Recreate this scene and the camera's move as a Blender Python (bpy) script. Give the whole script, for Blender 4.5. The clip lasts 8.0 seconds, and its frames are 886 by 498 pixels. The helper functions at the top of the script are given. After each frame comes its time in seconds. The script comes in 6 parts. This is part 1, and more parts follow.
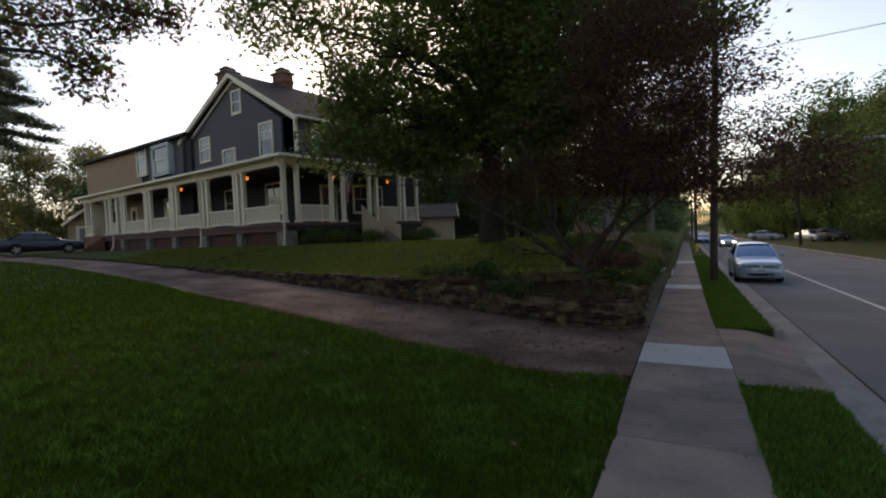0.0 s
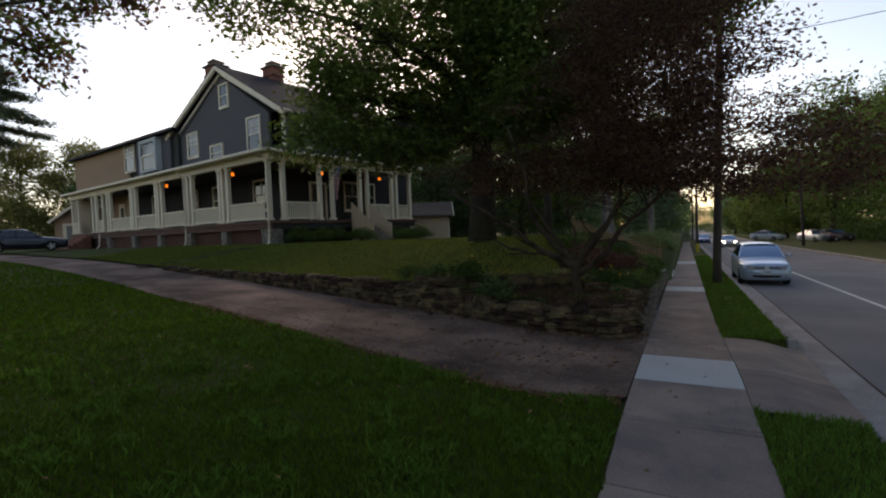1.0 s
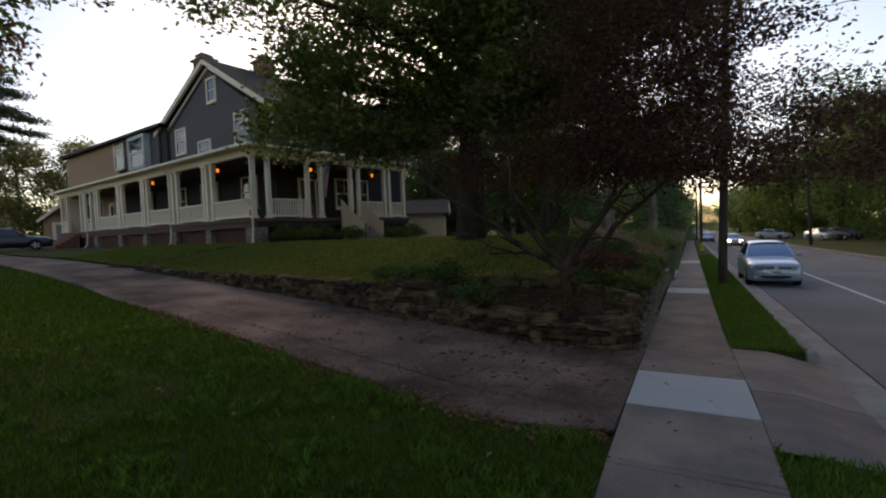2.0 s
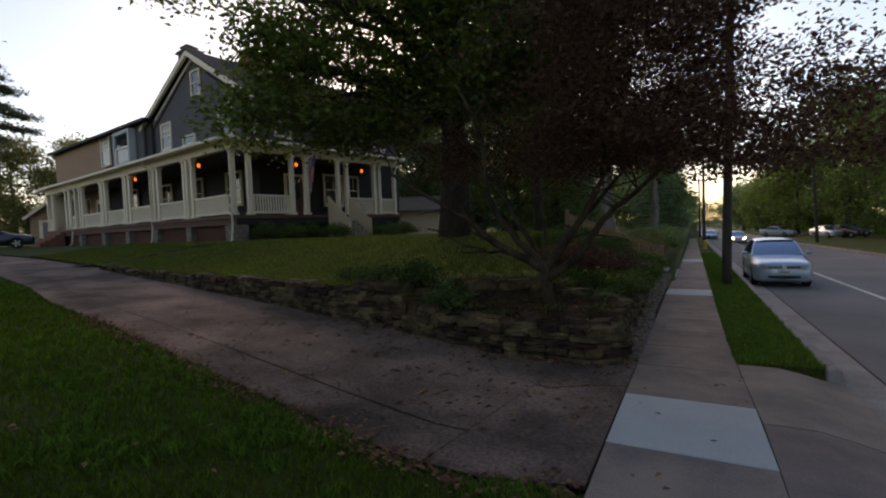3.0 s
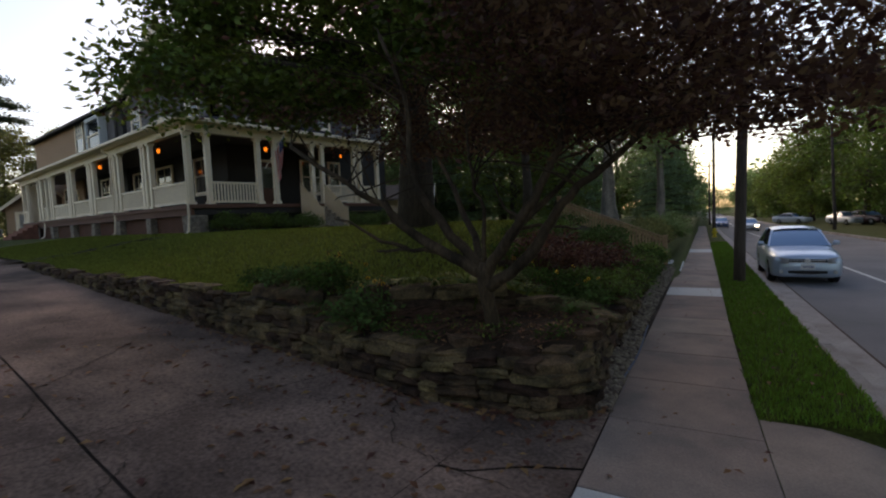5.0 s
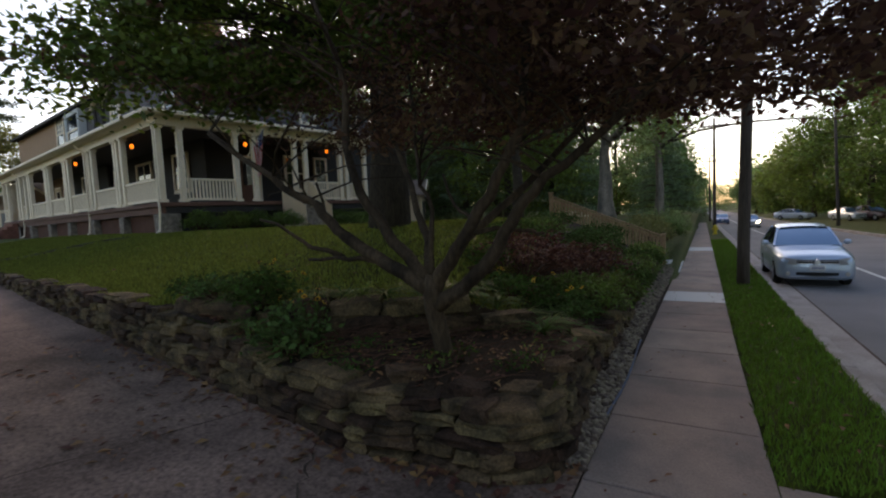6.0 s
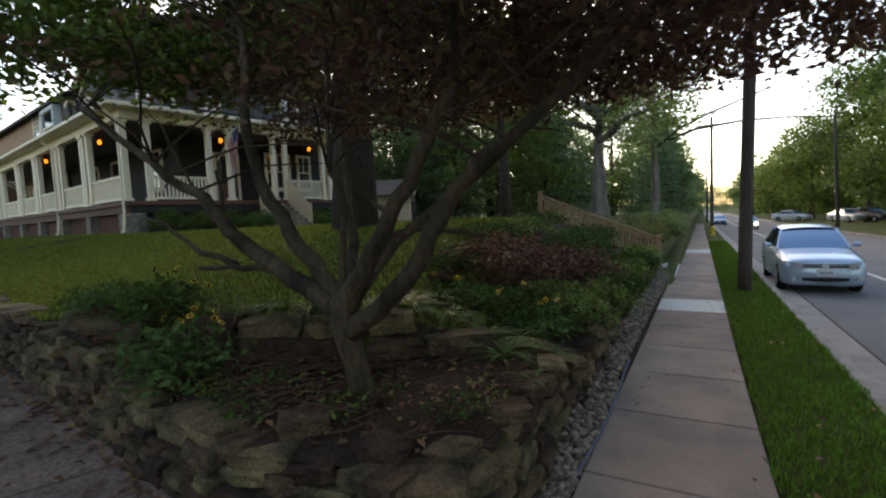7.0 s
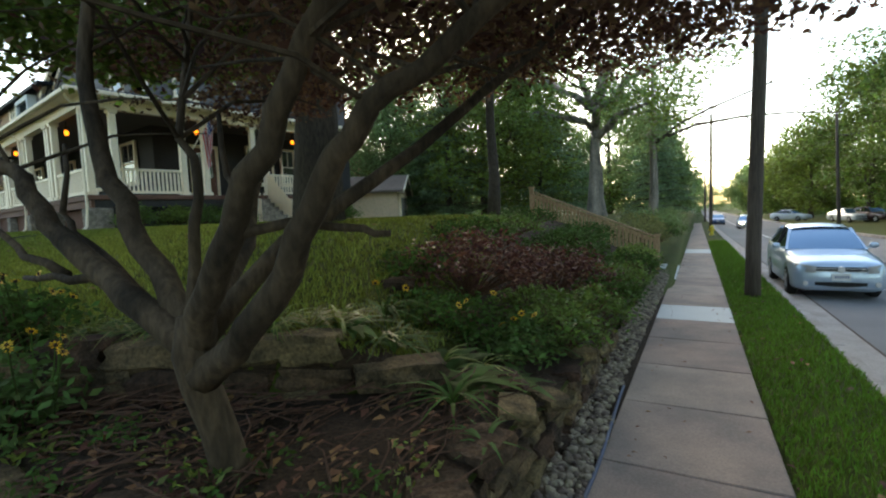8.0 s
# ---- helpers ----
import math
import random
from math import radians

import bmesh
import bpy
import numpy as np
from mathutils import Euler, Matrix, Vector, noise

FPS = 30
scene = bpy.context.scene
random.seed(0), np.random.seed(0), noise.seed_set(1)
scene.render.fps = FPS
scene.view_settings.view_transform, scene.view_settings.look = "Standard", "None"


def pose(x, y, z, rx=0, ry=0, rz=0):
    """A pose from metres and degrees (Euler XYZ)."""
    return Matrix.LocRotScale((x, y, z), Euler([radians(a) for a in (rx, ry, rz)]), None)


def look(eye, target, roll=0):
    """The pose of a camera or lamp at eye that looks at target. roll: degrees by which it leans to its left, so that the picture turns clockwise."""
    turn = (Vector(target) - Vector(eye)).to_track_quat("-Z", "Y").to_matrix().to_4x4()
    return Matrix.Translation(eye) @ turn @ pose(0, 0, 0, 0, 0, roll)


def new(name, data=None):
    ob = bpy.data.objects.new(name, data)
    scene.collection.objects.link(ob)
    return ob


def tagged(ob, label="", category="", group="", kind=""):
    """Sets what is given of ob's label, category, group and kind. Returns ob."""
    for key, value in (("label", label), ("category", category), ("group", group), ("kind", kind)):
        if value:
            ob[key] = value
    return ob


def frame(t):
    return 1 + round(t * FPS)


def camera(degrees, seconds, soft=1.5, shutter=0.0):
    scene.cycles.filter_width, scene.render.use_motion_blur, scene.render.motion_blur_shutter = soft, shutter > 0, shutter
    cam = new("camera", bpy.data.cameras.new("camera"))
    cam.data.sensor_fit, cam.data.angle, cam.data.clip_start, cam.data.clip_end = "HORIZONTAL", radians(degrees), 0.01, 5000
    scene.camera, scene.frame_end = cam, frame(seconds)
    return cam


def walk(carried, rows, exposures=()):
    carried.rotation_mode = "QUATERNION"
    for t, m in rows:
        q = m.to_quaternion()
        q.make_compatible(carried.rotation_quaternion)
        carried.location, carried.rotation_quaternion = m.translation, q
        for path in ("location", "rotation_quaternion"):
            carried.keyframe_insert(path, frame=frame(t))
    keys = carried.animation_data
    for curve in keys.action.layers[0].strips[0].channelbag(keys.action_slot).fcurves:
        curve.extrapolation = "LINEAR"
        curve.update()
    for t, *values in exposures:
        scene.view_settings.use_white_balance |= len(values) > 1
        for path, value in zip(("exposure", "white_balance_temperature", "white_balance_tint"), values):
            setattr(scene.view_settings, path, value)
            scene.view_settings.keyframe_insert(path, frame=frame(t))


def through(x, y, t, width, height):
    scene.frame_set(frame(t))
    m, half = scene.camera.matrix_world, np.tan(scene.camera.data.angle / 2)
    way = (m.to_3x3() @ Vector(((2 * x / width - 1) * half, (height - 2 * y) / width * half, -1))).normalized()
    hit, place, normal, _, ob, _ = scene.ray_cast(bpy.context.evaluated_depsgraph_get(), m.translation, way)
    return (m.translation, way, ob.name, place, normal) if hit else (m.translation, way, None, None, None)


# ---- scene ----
cam = camera(86.7, 8.0, soft=2.1)
# seconds, eye, target, roll
ROWS = [
    (0, (0.022, -0.199, 2.075), (-0.898, 1.575, 1.998), -2.3),
    (0.5, (0.03, 0.325, 2.057), (-0.888, 2.101, 1.98), -2.2),
    (1, (-0.026, 0.83, 2.019), (-0.947, 2.604, 1.939), -2.1),
    (1.5, (-0.026, 1.384, 1.986), (-0.953, 3.155, 1.905), -2.1),
    (3, (0.032, 3.159, 1.9), (-0.91, 4.921, 1.808), -2.2),
    (3.5, (0.038, 3.753, 1.879), (-0.909, 5.512, 1.782), -2.2),
    (4, (0.036, 4.289, 1.911), (-0.921, 6.042, 1.797), -2.3),
    (4.5, (0.108, 4.916, 1.843), (-0.86, 6.662, 1.717), -2.4),
    (6, (0.099, 6.669, 1.859), (-0.873, 8.411, 1.709), -2.8),
    (6.5, (0.067, 7.242, 1.822), (-0.903, 8.985, 1.674), -2.7),
    (7, (0.077, 7.815, 1.796), (-0.886, 9.562, 1.65), -2.7),
    (7.5, (0.066, 8.371, 1.782), (-0.892, 10.12, 1.63), -2.5),
    (8, (-0.043, 8.902, 1.735), (-0.997, 10.653, 1.58), -2.4),
]
walk(cam, [(t, look(eye, target, roll)) for t, eye, target, roll in ROWS], [(0, 0.45, 7800, 17), (3, 0.45, 7800, 19), (4.5, 0.5, 7800, 19), (6, 0.92, 7800, 18), (6.5, 1.2, 7800, 17), (7, 1.45, 7800, 12), (8, 2.0, 7800, 3)])

# ---- world and light: dusk, sun just down behind the house ----
world = bpy.data.worlds.new("dusk_sky")
scene.world = world
world.use_nodes = True
wn = world.node_tree
sky = wn.nodes.new("ShaderNodeTexSky")
sky.sky_type = "NISHITA"
sky.sun_disc = False
sky.sun_elevation = radians(28)
sky.sun_rotation = radians(-30)
sky.air_density, sky.dust_density, sky.ozone_density = 1.0, 0.9, 1.0
wn.links.new(sky.outputs[0], wn.nodes["Background"].inputs[0])
wn.nodes["Background"].inputs[1].default_value = 0.15
sun_data = bpy.data.lights.new("sun", "SUN")
sun_data.energy, sun_data.angle, sun_data.color = 0.75, radians(25), (1.0, 0.86, 0.74)
sun = new("sun", sun_data)
sun.matrix_world = look((-16, 28, 14), (0, 0, 0))


# ---- materials ----
def material(name, base, rough=0.8, vary=0.25, big=0.6, fine=25.0, bump=0.3, second=None, metal=0.0,
             random_by="", spread=0.0, coat=0.0, stretch=(1, 1, 1), depth=0.02):
    """Two scales of noise over a base colour, with bump; random_by: '', 'object' or 'island'."""
    m = bpy.data.materials.new(name)
    m.use_nodes = True
    nt = m.node_tree
    bs = nt.nodes["Principled BSDF"]
    bs.inputs["Roughness"].default_value = rough
    bs.inputs["Metallic"].default_value = metal
    bs.inputs["Coat Weight"].default_value = coat
    if rough > 0.82:
        bs.inputs["Specular IOR Level"].default_value = 0.2
    geo = nt.nodes.new("ShaderNodeNewGeometry")
    mp = nt.nodes.new("ShaderNodeMapping")
    mp.inputs["Scale"].default_value = stretch
    nt.links.new(geo.outputs["Position"], mp.inputs["Vector"])

    def tex(scale, detail):
        n = nt.nodes.new("ShaderNodeTexNoise")
        n.inputs["Scale"].default_value, n.inputs["Detail"].default_value = scale, detail
        n.inputs["Roughness"].default_value = 0.6
        nt.links.new(mp.outputs[0], n.inputs["Vector"])
        return n.outputs["Fac"]

    a, b = tex(big, 4.0), tex(fine, 3.0)
    mix = nt.nodes.new("ShaderNodeMix")
    mix.data_type = "RGBA"
    other = second or [c * (1 - 0.5 * vary) for c in base]
    mix.inputs["A"].default_value = (*base, 1)
    mix.inputs["B"].default_value = (*other, 1)
    ramp = nt.nodes.new("ShaderNodeMapRange")
    ramp.inputs["From Min"].default_value, ramp.inputs["From Max"].default_value = 0.35, 0.65
    nt.links.new(a, ramp.inputs["Value"])
    nt.links.new(ramp.outputs[0], mix.inputs["Factor"])
    hsv = nt.nodes.new("ShaderNodeHueSaturation")
    nt.links.new(mix.outputs["Result"], hsv.inputs["Color"])
    val = nt.nodes.new("ShaderNodeMapRange")
    val.inputs["From Min"].default_value, val.inputs["From Max"].default_value = 0.3, 0.7
    val.inputs["To Min"].default_value, val.inputs["To Max"].default_value = 1 - vary, 1 + vary
    nt.links.new(b, val.inputs["Value"])
    last = val.outputs[0]
    if random_by:
        if random_by == "object":
            r = nt.nodes.new("ShaderNodeObjectInfo").outputs["Random"]
        else:
            r = geo.outputs["Random Per Island"]
        rr = nt.nodes.new("ShaderNodeMapRange")
        rr.inputs["To Min"].default_value, rr.inputs["To Max"].default_value = 1 - spread, 1 + spread
        nt.links.new(r, rr.inputs["Value"])
        mul = nt.nodes.new("ShaderNodeMath")
        mul.operation = "MULTIPLY"
        nt.links.new(last, mul.inputs[0])
        nt.links.new(rr.outputs[0], mul.inputs[1])
        last = mul.outputs[0]
        hr = nt.nodes.new("ShaderNodeMapRange")
        hr.inputs["To Min"].default_value, hr.inputs["To Max"].default_value = 0.5 - spread * 0.05, 0.5 + spread * 0.05
        nt.links.new(r, hr.inputs["Value"])
        nt.links.new(hr.outputs[0], hsv.inputs["Hue"])
    nt.links.new(last, hsv.inputs["Value"])
    nt.links.new(hsv.outputs[0], bs.inputs["Base Color"])
    if bump:
        bp = nt.nodes.new("ShaderNodeBump")
        bp.inputs["Strength"].default_value, bp.inputs["Distance"].default_value = bump, depth
        nt.links.new(b, bp.inputs["Height"])
        nt.links.new(bp.outputs[0], bs.inputs["Normal"])
    return m


def leaf_material(name, base, spread=0.45, through=0.35, rough=0.55):
    m = material(name, base, rough, 0.2, 0.35, 6.0, 0.0, random_by="island", spread=spread)
    nt = m.node_tree
    tr = nt.nodes.new("ShaderNodeBsdfTranslucent")
    mixer = nt.nodes.new("ShaderNodeMixShader")
    mixer.inputs[0].default_value = through
    bs, out = nt.nodes["Principled BSDF"], nt.nodes["Material Output"]
    nt.links.new(bs.inputs["Base Color"].links[0].from_socket, tr.inputs[0])
    nt.links.new(bs.outputs[0], mixer.inputs[1])
    nt.links.new(tr.outputs[0], mixer.inputs[2])
    nt.links.new(mixer.outputs[0], out.inputs[0])
    return m


def glowing(name, colour, strength):
    m = bpy.data.materials.new(name)
    m.use_nodes = True
    bs = m.node_tree.nodes["Principled BSDF"]
    bs.inputs["Base Color"].default_value = (*colour, 1)
    bs.inputs["Emission Color"].default_value = (*colour, 1)
    bs.inputs["Emission Strength"].default_value = strength
    return m


def glass(name, tint, rough=0.05):
    """Dark glazing that reflects the sky."""
    m = bpy.data.materials.new(name)
    m.use_nodes = True
    bs = m.node_tree.nodes["Principled BSDF"]
    bs.inputs["Base Color"].default_value = (*tint, 1)
    bs.inputs["Roughness"].default_value = rough
    bs.inputs["IOR"].default_value = 1.6
    bs.inputs["Specular IOR Level"].default_value = 0.8
    return m


M_SOIL = material("lawn_soil", (0.04, 0.06, 0.007), 0.95, 0.4, 0.5, 30, 0.6, second=(0.055, 0.06, 0.009), depth=0.03)
M_BED = material("bed_soil", (0.024, 0.015, 0.009), 0.95, 0.5, 1.5, 40, 0.8, second=(0.05, 0.031, 0.019), depth=0.03)
M_GRASS = leaf_material("grass_blade", (0.088, 0.155, 0.01), 0.45, 0.25, 0.95)
M_GRASS_VERGE = leaf_material("verge_grass_blade", (0.125, 0.225, 0.03), 0.45, 0.3, 0.95)
M_GRASS_DRY = leaf_material("grass_blade_dry", (0.185, 0.215, 0.042), 0.45, 0.25, 0.95)
M_WALK = material("sidewalk_concrete", (0.335, 0.25, 0.204), 0.9, 0.16, 1.3, 60, 0.25, second=(0.21, 0.168, 0.146), random_by="object", spread=0.1, depth=0.006)
M_PALE = material("new_concrete", (0.52, 0.52, 0.5), 0.85, 0.1, 2.0, 60, 0.15, depth=0.005)
M_DRIVE = material("driveway_concrete", (0.27, 0.18, 0.138), 0.92, 0.4, 0.55, 28, 0.6, second=(0.065, 0.045, 0.036), random_by="object", spread=0.08, depth=0.008)
M_JOINT = material("joint_dirt", (0.085, 0.06, 0.045), 0.95, 0.4, 3, 40, 0.5)
M_CURB = material("kerb_concrete", (0.36, 0.33, 0.31), 0.9, 0.2, 1.5, 50, 0.3, second=(0.25, 0.22, 0.2), depth=0.006)
M_ROAD = material("road_asphalt", (0.2, 0.19, 0.19), 0.85, 0.15, 0.35, 70, 0.3, second=(0.15, 0.145, 0.145), depth=0.006)
M_PAINT = material("road_paint", (0.65, 0.63, 0.58), 0.8, 0.25, 3, 40, 0.2)
M_STONE = material("wall_stone", (0.135, 0.086, 0.048), 0.92, 0.45, 5.0, 45, 0.9, second=(0.036, 0.025, 0.015), random_by="object", spread=0.55, depth=0.02)
M_PEBBLE = material("river_pebbles", (0.21, 0.165, 0.125), 0.85, 0.2, 6.0, 60, 0.4, random_by="island", spread=0.55)
M_BARK = material("dark_bark", (0.075, 0.06, 0.048), 0.95, 0.4, 4.0, 30, 0.9, stretch=(1, 1, 0.25), depth=0.03)
M_BARK_GREY = material("grey_bark", (0.3, 0.25, 0.2), 0.9, 0.35, 2.5, 30, 0.8, second=(0.11, 0.1, 0.085), stretch=(1, 1, 0.3), depth=0.03)
M_MAPLE_BARK = material("smooth_maple_bark", (0.088, 0.06, 0.036), 0.9, 0.4, 3.5, 30, 0.8, second=(0.028, 0.02, 0.013), stretch=(1, 1, 0.3), depth=0.015)
M_POLE = material("pole_wood", (0.09, 0.072, 0.06), 0.95, 0.3, 2, 40, 0.6, stretch=(1, 1, 0.08), depth=0.01)
M_LEAF = leaf_material("green_leaves", (0.1, 0.155, 0.028), 0.5, 0.5)
M_LEAF_LIGHT = leaf_material("light_green_leaves", (0.15, 0.2, 0.035), 0.5, 0.5)
M_LEAF_RED = leaf_material("dark_red_leaves", (0.13, 0.06, 0.034), 0.6, 0.6)
M_BARBERRY = leaf_material("barberry_leaves", (0.1, 0.032, 0.022), 0.6, 0.35)
# paler than near leaves: light missing on the far crowns is put into the colour
M_LEAF_FAR = leaf_material("brightened_distant_leaves", (0.16, 0.235, 0.085), 0.5, 0.6)
# sunset glow on the far left trees put into the colour; also yellowing plants
M_LEAF_WARM = leaf_material("sunset_lit_yellowing_leaves", (0.2, 0.2, 0.062), 0.45, 0.6)
# needles lightened likewise, in place of light on the spruces
M_NEEDLE = leaf_material("conifer_needles", (0.15, 0.225, 0.11), 0.45, 0.55)
M_PINE = leaf_material("pine_needles", (0.05, 0.075, 0.035), 0.4, 0.2)
M_PLANT = leaf_material("garden_plant_leaves", (0.055, 0.1, 0.02), 0.5, 0.25, 0.85)
M_PLANT_PALE = leaf_material("pale_plant_leaves", (0.075, 0.125, 0.035), 0.4, 0.25, 0.85)
M_DEADLEAF = leaf_material("fallen_leaves", (0.19, 0.08, 0.036), 0.6, 0.1, 0.8)
M_TWIG = material("dead_twigs", (0.095, 0.05, 0.032), 0.95, 0.3, 3, 30, 0.3)
M_YELLOW = leaf_material("yellow_petals", (0.75, 0.42, 0.02), 0.2, 0.2)
M_SIDING = material("slate_siding", (0.112, 0.102, 0.103), 0.75, 0.14, 1.0, 18, 0.15, stretch=(0.4, 0.4, 3), depth=0.005)
M_SIDING_TAN = material("brown_siding", (0.42, 0.262, 0.16), 0.8, 0.14, 0.8, 18, 0.15, depth=0.005)
M_WHITE = material("cream_trim_paint", (0.9, 0.75, 0.55), 0.55, 0.06, 1.2, 12, 0.08, depth=0.003)
M_ROOF = material("dark_shingle", (0.011, 0.013, 0.018), 0.9, 0.3, 0.8, 14, 0.5, depth=0.01)
M_BRICK = material("red_brick", (0.27, 0.115, 0.08), 0.9, 0.3, 2.0, 20, 0.4, second=(0.17, 0.075, 0.055), depth=0.01)
M_PIER = material("pier_stone", (0.34, 0.285, 0.225), 0.9, 0.35, 6, 30, 0.8, second=(0.16, 0.135, 0.11), depth=0.03)
M_DARKWOOD = material("porch_deck_wood", (0.16, 0.075, 0.05), 0.8, 0.25, 2, 30, 0.3)
M_SKIRT = material("skirt_boards", (0.12, 0.056, 0.038), 0.85, 0.25, 2, 25, 0.3, stretch=(1, 1, 0.15))
# near black: the porch's shade is put into the colour; also dark trim
M_INSIDE = material("porch_shade_and_dark_trim", (0.035, 0.032, 0.03), 0.8, 0.2, 1, 15, 0.1)
# ceiling darker than the soffit, with the shade under the roof in its colour
M_SOFFIT = material("shaded_porch_ceiling", (0.09, 0.085, 0.078), 0.7, 0.1, 1, 15, 0.1)
M_BLUEFRAME = material("blue_grey_frame", (0.48, 0.5, 0.49), 0.6, 0.1, 1, 15, 0.1)
M_GLASS = glass("window_glass", (0.02, 0.024, 0.03), 0.04)
M_GLASS_CURTAIN = glass("curtained_glass", (0.28, 0.27, 0.25), 0.12)
M_LAMP = glowing("lamp_glow", (1.0, 0.24, 0.02), 0.9)
M_WARMROOM = glowing("lit_room", (1.0, 0.62, 0.32), 0.5)
M_FENCE = material("cedar_rail", (0.45, 0.29, 0.17), 0.85, 0.25, 2.0, 40, 0.4, second=(0.35, 0.22, 0.13), stretch=(1, 1, 0.2), random_by="object", spread=0.12, depth=0.005)


# ---- mesh helpers ----
def part(name, bm, mat, parent=None, label="", smooth=False):
    """Links a bmesh as one mesh object under a thing or part."""
    me = bpy.data.meshes.new(name)
    bm.to_mesh(me)
    bm.free()
    me.materials.append(mat)
    if smooth:
        me.shade_smooth()
    ob = new(name, me)
    if parent is not None:
        ob.parent = parent
    if label:
        ob["label"] = label
    return ob


def thing(name, label, category, group="", kind="", at=None):
    ob = tagged(new(name), label, category, group, kind)
    if at is not None:
        ob.matrix_world = at
    return ob


def box(bm, lo, hi, bevel=0.0):
    """An axis-aligned block from corner lo to corner hi, its long edges softened."""
    c = [(a + b) / 2 for a, b in zip(lo, hi)]
    s = [max(abs(b - a), 1e-4) for a, b in zip(lo, hi)]
    r = bmesh.ops.create_cube(bm, size=1.0, matrix=Matrix.LocRotScale(c, None, s))
    if bevel:
        es = {e for v in r["verts"] for e in v.link_edges}
        bmesh.ops.bevel(bm, geom=list(es), offset=bevel, segments=1, affect="EDGES")
    return r["verts"]


def boxes(*pairs, bevel=0.0):
    bm = bmesh.new()
    for lo, hi in pairs:
        box(bm, lo, hi, bevel)
    return bm


def bar(bm, a, b, w, h, up=(0, 0, 1)):
    """A rectangular bar from a to b, w wide and h high."""
    a, b = Vector(a), Vector(b)
    d = (b - a).normalized()
    s = d.cross(Vector(up)).normalized()
    u = s.cross(d)
    vs = []
    for p in (a, b):
        for i, j in ((-1, -1), (1, -1), (1, 1), (-1, 1)):
            vs.append(bm.verts.new(p + s * (i * w / 2) + u * (j * h / 2)))
    for f in ((3, 2, 1, 0), (4, 5, 6, 7), (0, 1, 5, 4), (1, 2, 6, 5), (2, 3, 7, 6), (3, 0, 4, 7)):
        bm.faces.new([vs[i] for i in f])


def tube(bm, pts, radii, seg=8, cap=True):
    """A tapered round limb along pts."""
    rings = []
    pts = [Vector(p) for p in pts]
    for i, p in enumerate(pts):
        d = (pts[min(i + 1, len(pts) - 1)] - pts[max(i - 1, 0)]).normalized()
        ref = Vector((1, 0, 0)) if abs(d.x) < 0.8 else Vector((0, 1, 0))
        s = d.cross(ref).normalized()
        u = s.cross(d)
        rings.append([bm.verts.new(p + (s * math.cos(2 * math.pi * k / seg) + u * math.sin(2 * math.pi * k / seg)) * radii[i]) for k in range(seg)])
    for a, b in zip(rings, rings[1:]):
        for k in range(seg):
            bm.faces.new((a[k], a[(k + 1) % seg], b[(k + 1) % seg], b[k]))
    if cap:
        bm.faces.new(rings[-1])
        bm.faces.new(rings[0][::-1])


def sheet(name, xs, ys, height, mat, parent=None, keep=None):
    """A height field over the grid xs by ys."""
    X, Y = np.meshgrid(np.array(xs, float), np.array(ys, float))
    Z = np.vectorize(height)(X, Y)
    return grid_mesh(name, X, Y, Z, mat, parent)


def grid_mesh(name, X, Y, Z, mat, parent=None):
    n, m = X.shape
    V = np.stack([X.ravel(), Y.ravel(), Z.ravel()], 1)
    i = (np.arange(n - 1)[:, None] * m + np.arange(m - 1)[None, :]).ravel()
    return raw_mesh(name, V, np.stack([i, i + 1, i + m + 1, i + m], 1), mat, parent, True)


def raw_mesh(name, V, Q, mat, parent=None, smooth=False):
    """A mesh from arrays of vertices and equal-sized faces."""
    me = bpy.data.meshes.new(name)
    k = Q.shape[1]
    me.vertices.add(len(V))
    me.vertices.foreach_set("co", np.ascontiguousarray(V, dtype=np.float32).ravel())
    me.loops.add(Q.size)
    me.loops.foreach_set("vertex_index", np.ascontiguousarray(Q, dtype=np.int32).ravel())
    me.polygons.add(len(Q))
    me.polygons.foreach_set("loop_start", np.arange(0, Q.size, k, dtype=np.int32))
    me.update(calc_edges=True)
    me.validate()
    me.materials.append(mat)
    if smooth:
        me.shade_smooth()
    ob = new(name, me)
    if parent is not None:
        ob.parent = parent
    return ob


def smooth01(t):
    t = min(max(t, 0.0), 1.0)
    return t * t * (3 - 2 * t)


# ---- lie of the land ----
def walk_z(y):
    """Height of the sidewalk, falling gently along the street."""
    return -0.02 * (min(max(y, -30), 70) - 8.5) - 0.012 * max(0, min(y, 300) - 70)


def drive_z(x):
    return float(np.interp(-x, [0, 0.6, 1.4, 2.2, 3.5, 5, 7.5, 12, 18, 25, 35, 60, 120], [0, 0, 0.01, 0.05, 0.15, 0.26, 0.42, 0.68, 0.95, 1.22, 1.45, 1.6, 1.7]))


def drive_near(x):
    return float(np.interp(-x, [0, 0.7, 1.4, 2.1, 3.0, 3.9, 5, 6.1, 9, 11.8, 14.5, 18, 25, 41, 60], [6.45, 6.44, 6.26, 6.26, 6.4, 6.54, 6.74, 6.95, 7.45, 7.85, 8.55, 9.2, 10.4, 12.4, 16]))


def drive_far(x):
    return float(np.interp(-x, [0, 0.6, 1.04, 1.4, 2.3, 3.6, 4.9, 6.3, 8.3, 11, 14.5, 18.6, 25, 35, 41, 60], [10.2, 10.1, 9.9, 9.55, 9.38, 9.56, 9.72, 9.88, 10.15, 10.55, 11.1, 11.8, 12.6, 13.7, 14.6, 19]))


def walk_left(y):
    return float(np.interp(y, [4.5, 6.2, 12], [-0.61, -0.65, -0.66]))


def walk_right(y):
    return float(np.interp(y, [8.2, 9.5, 11.5, 14], [0.57, 0.53, 0.49, 0.47]))


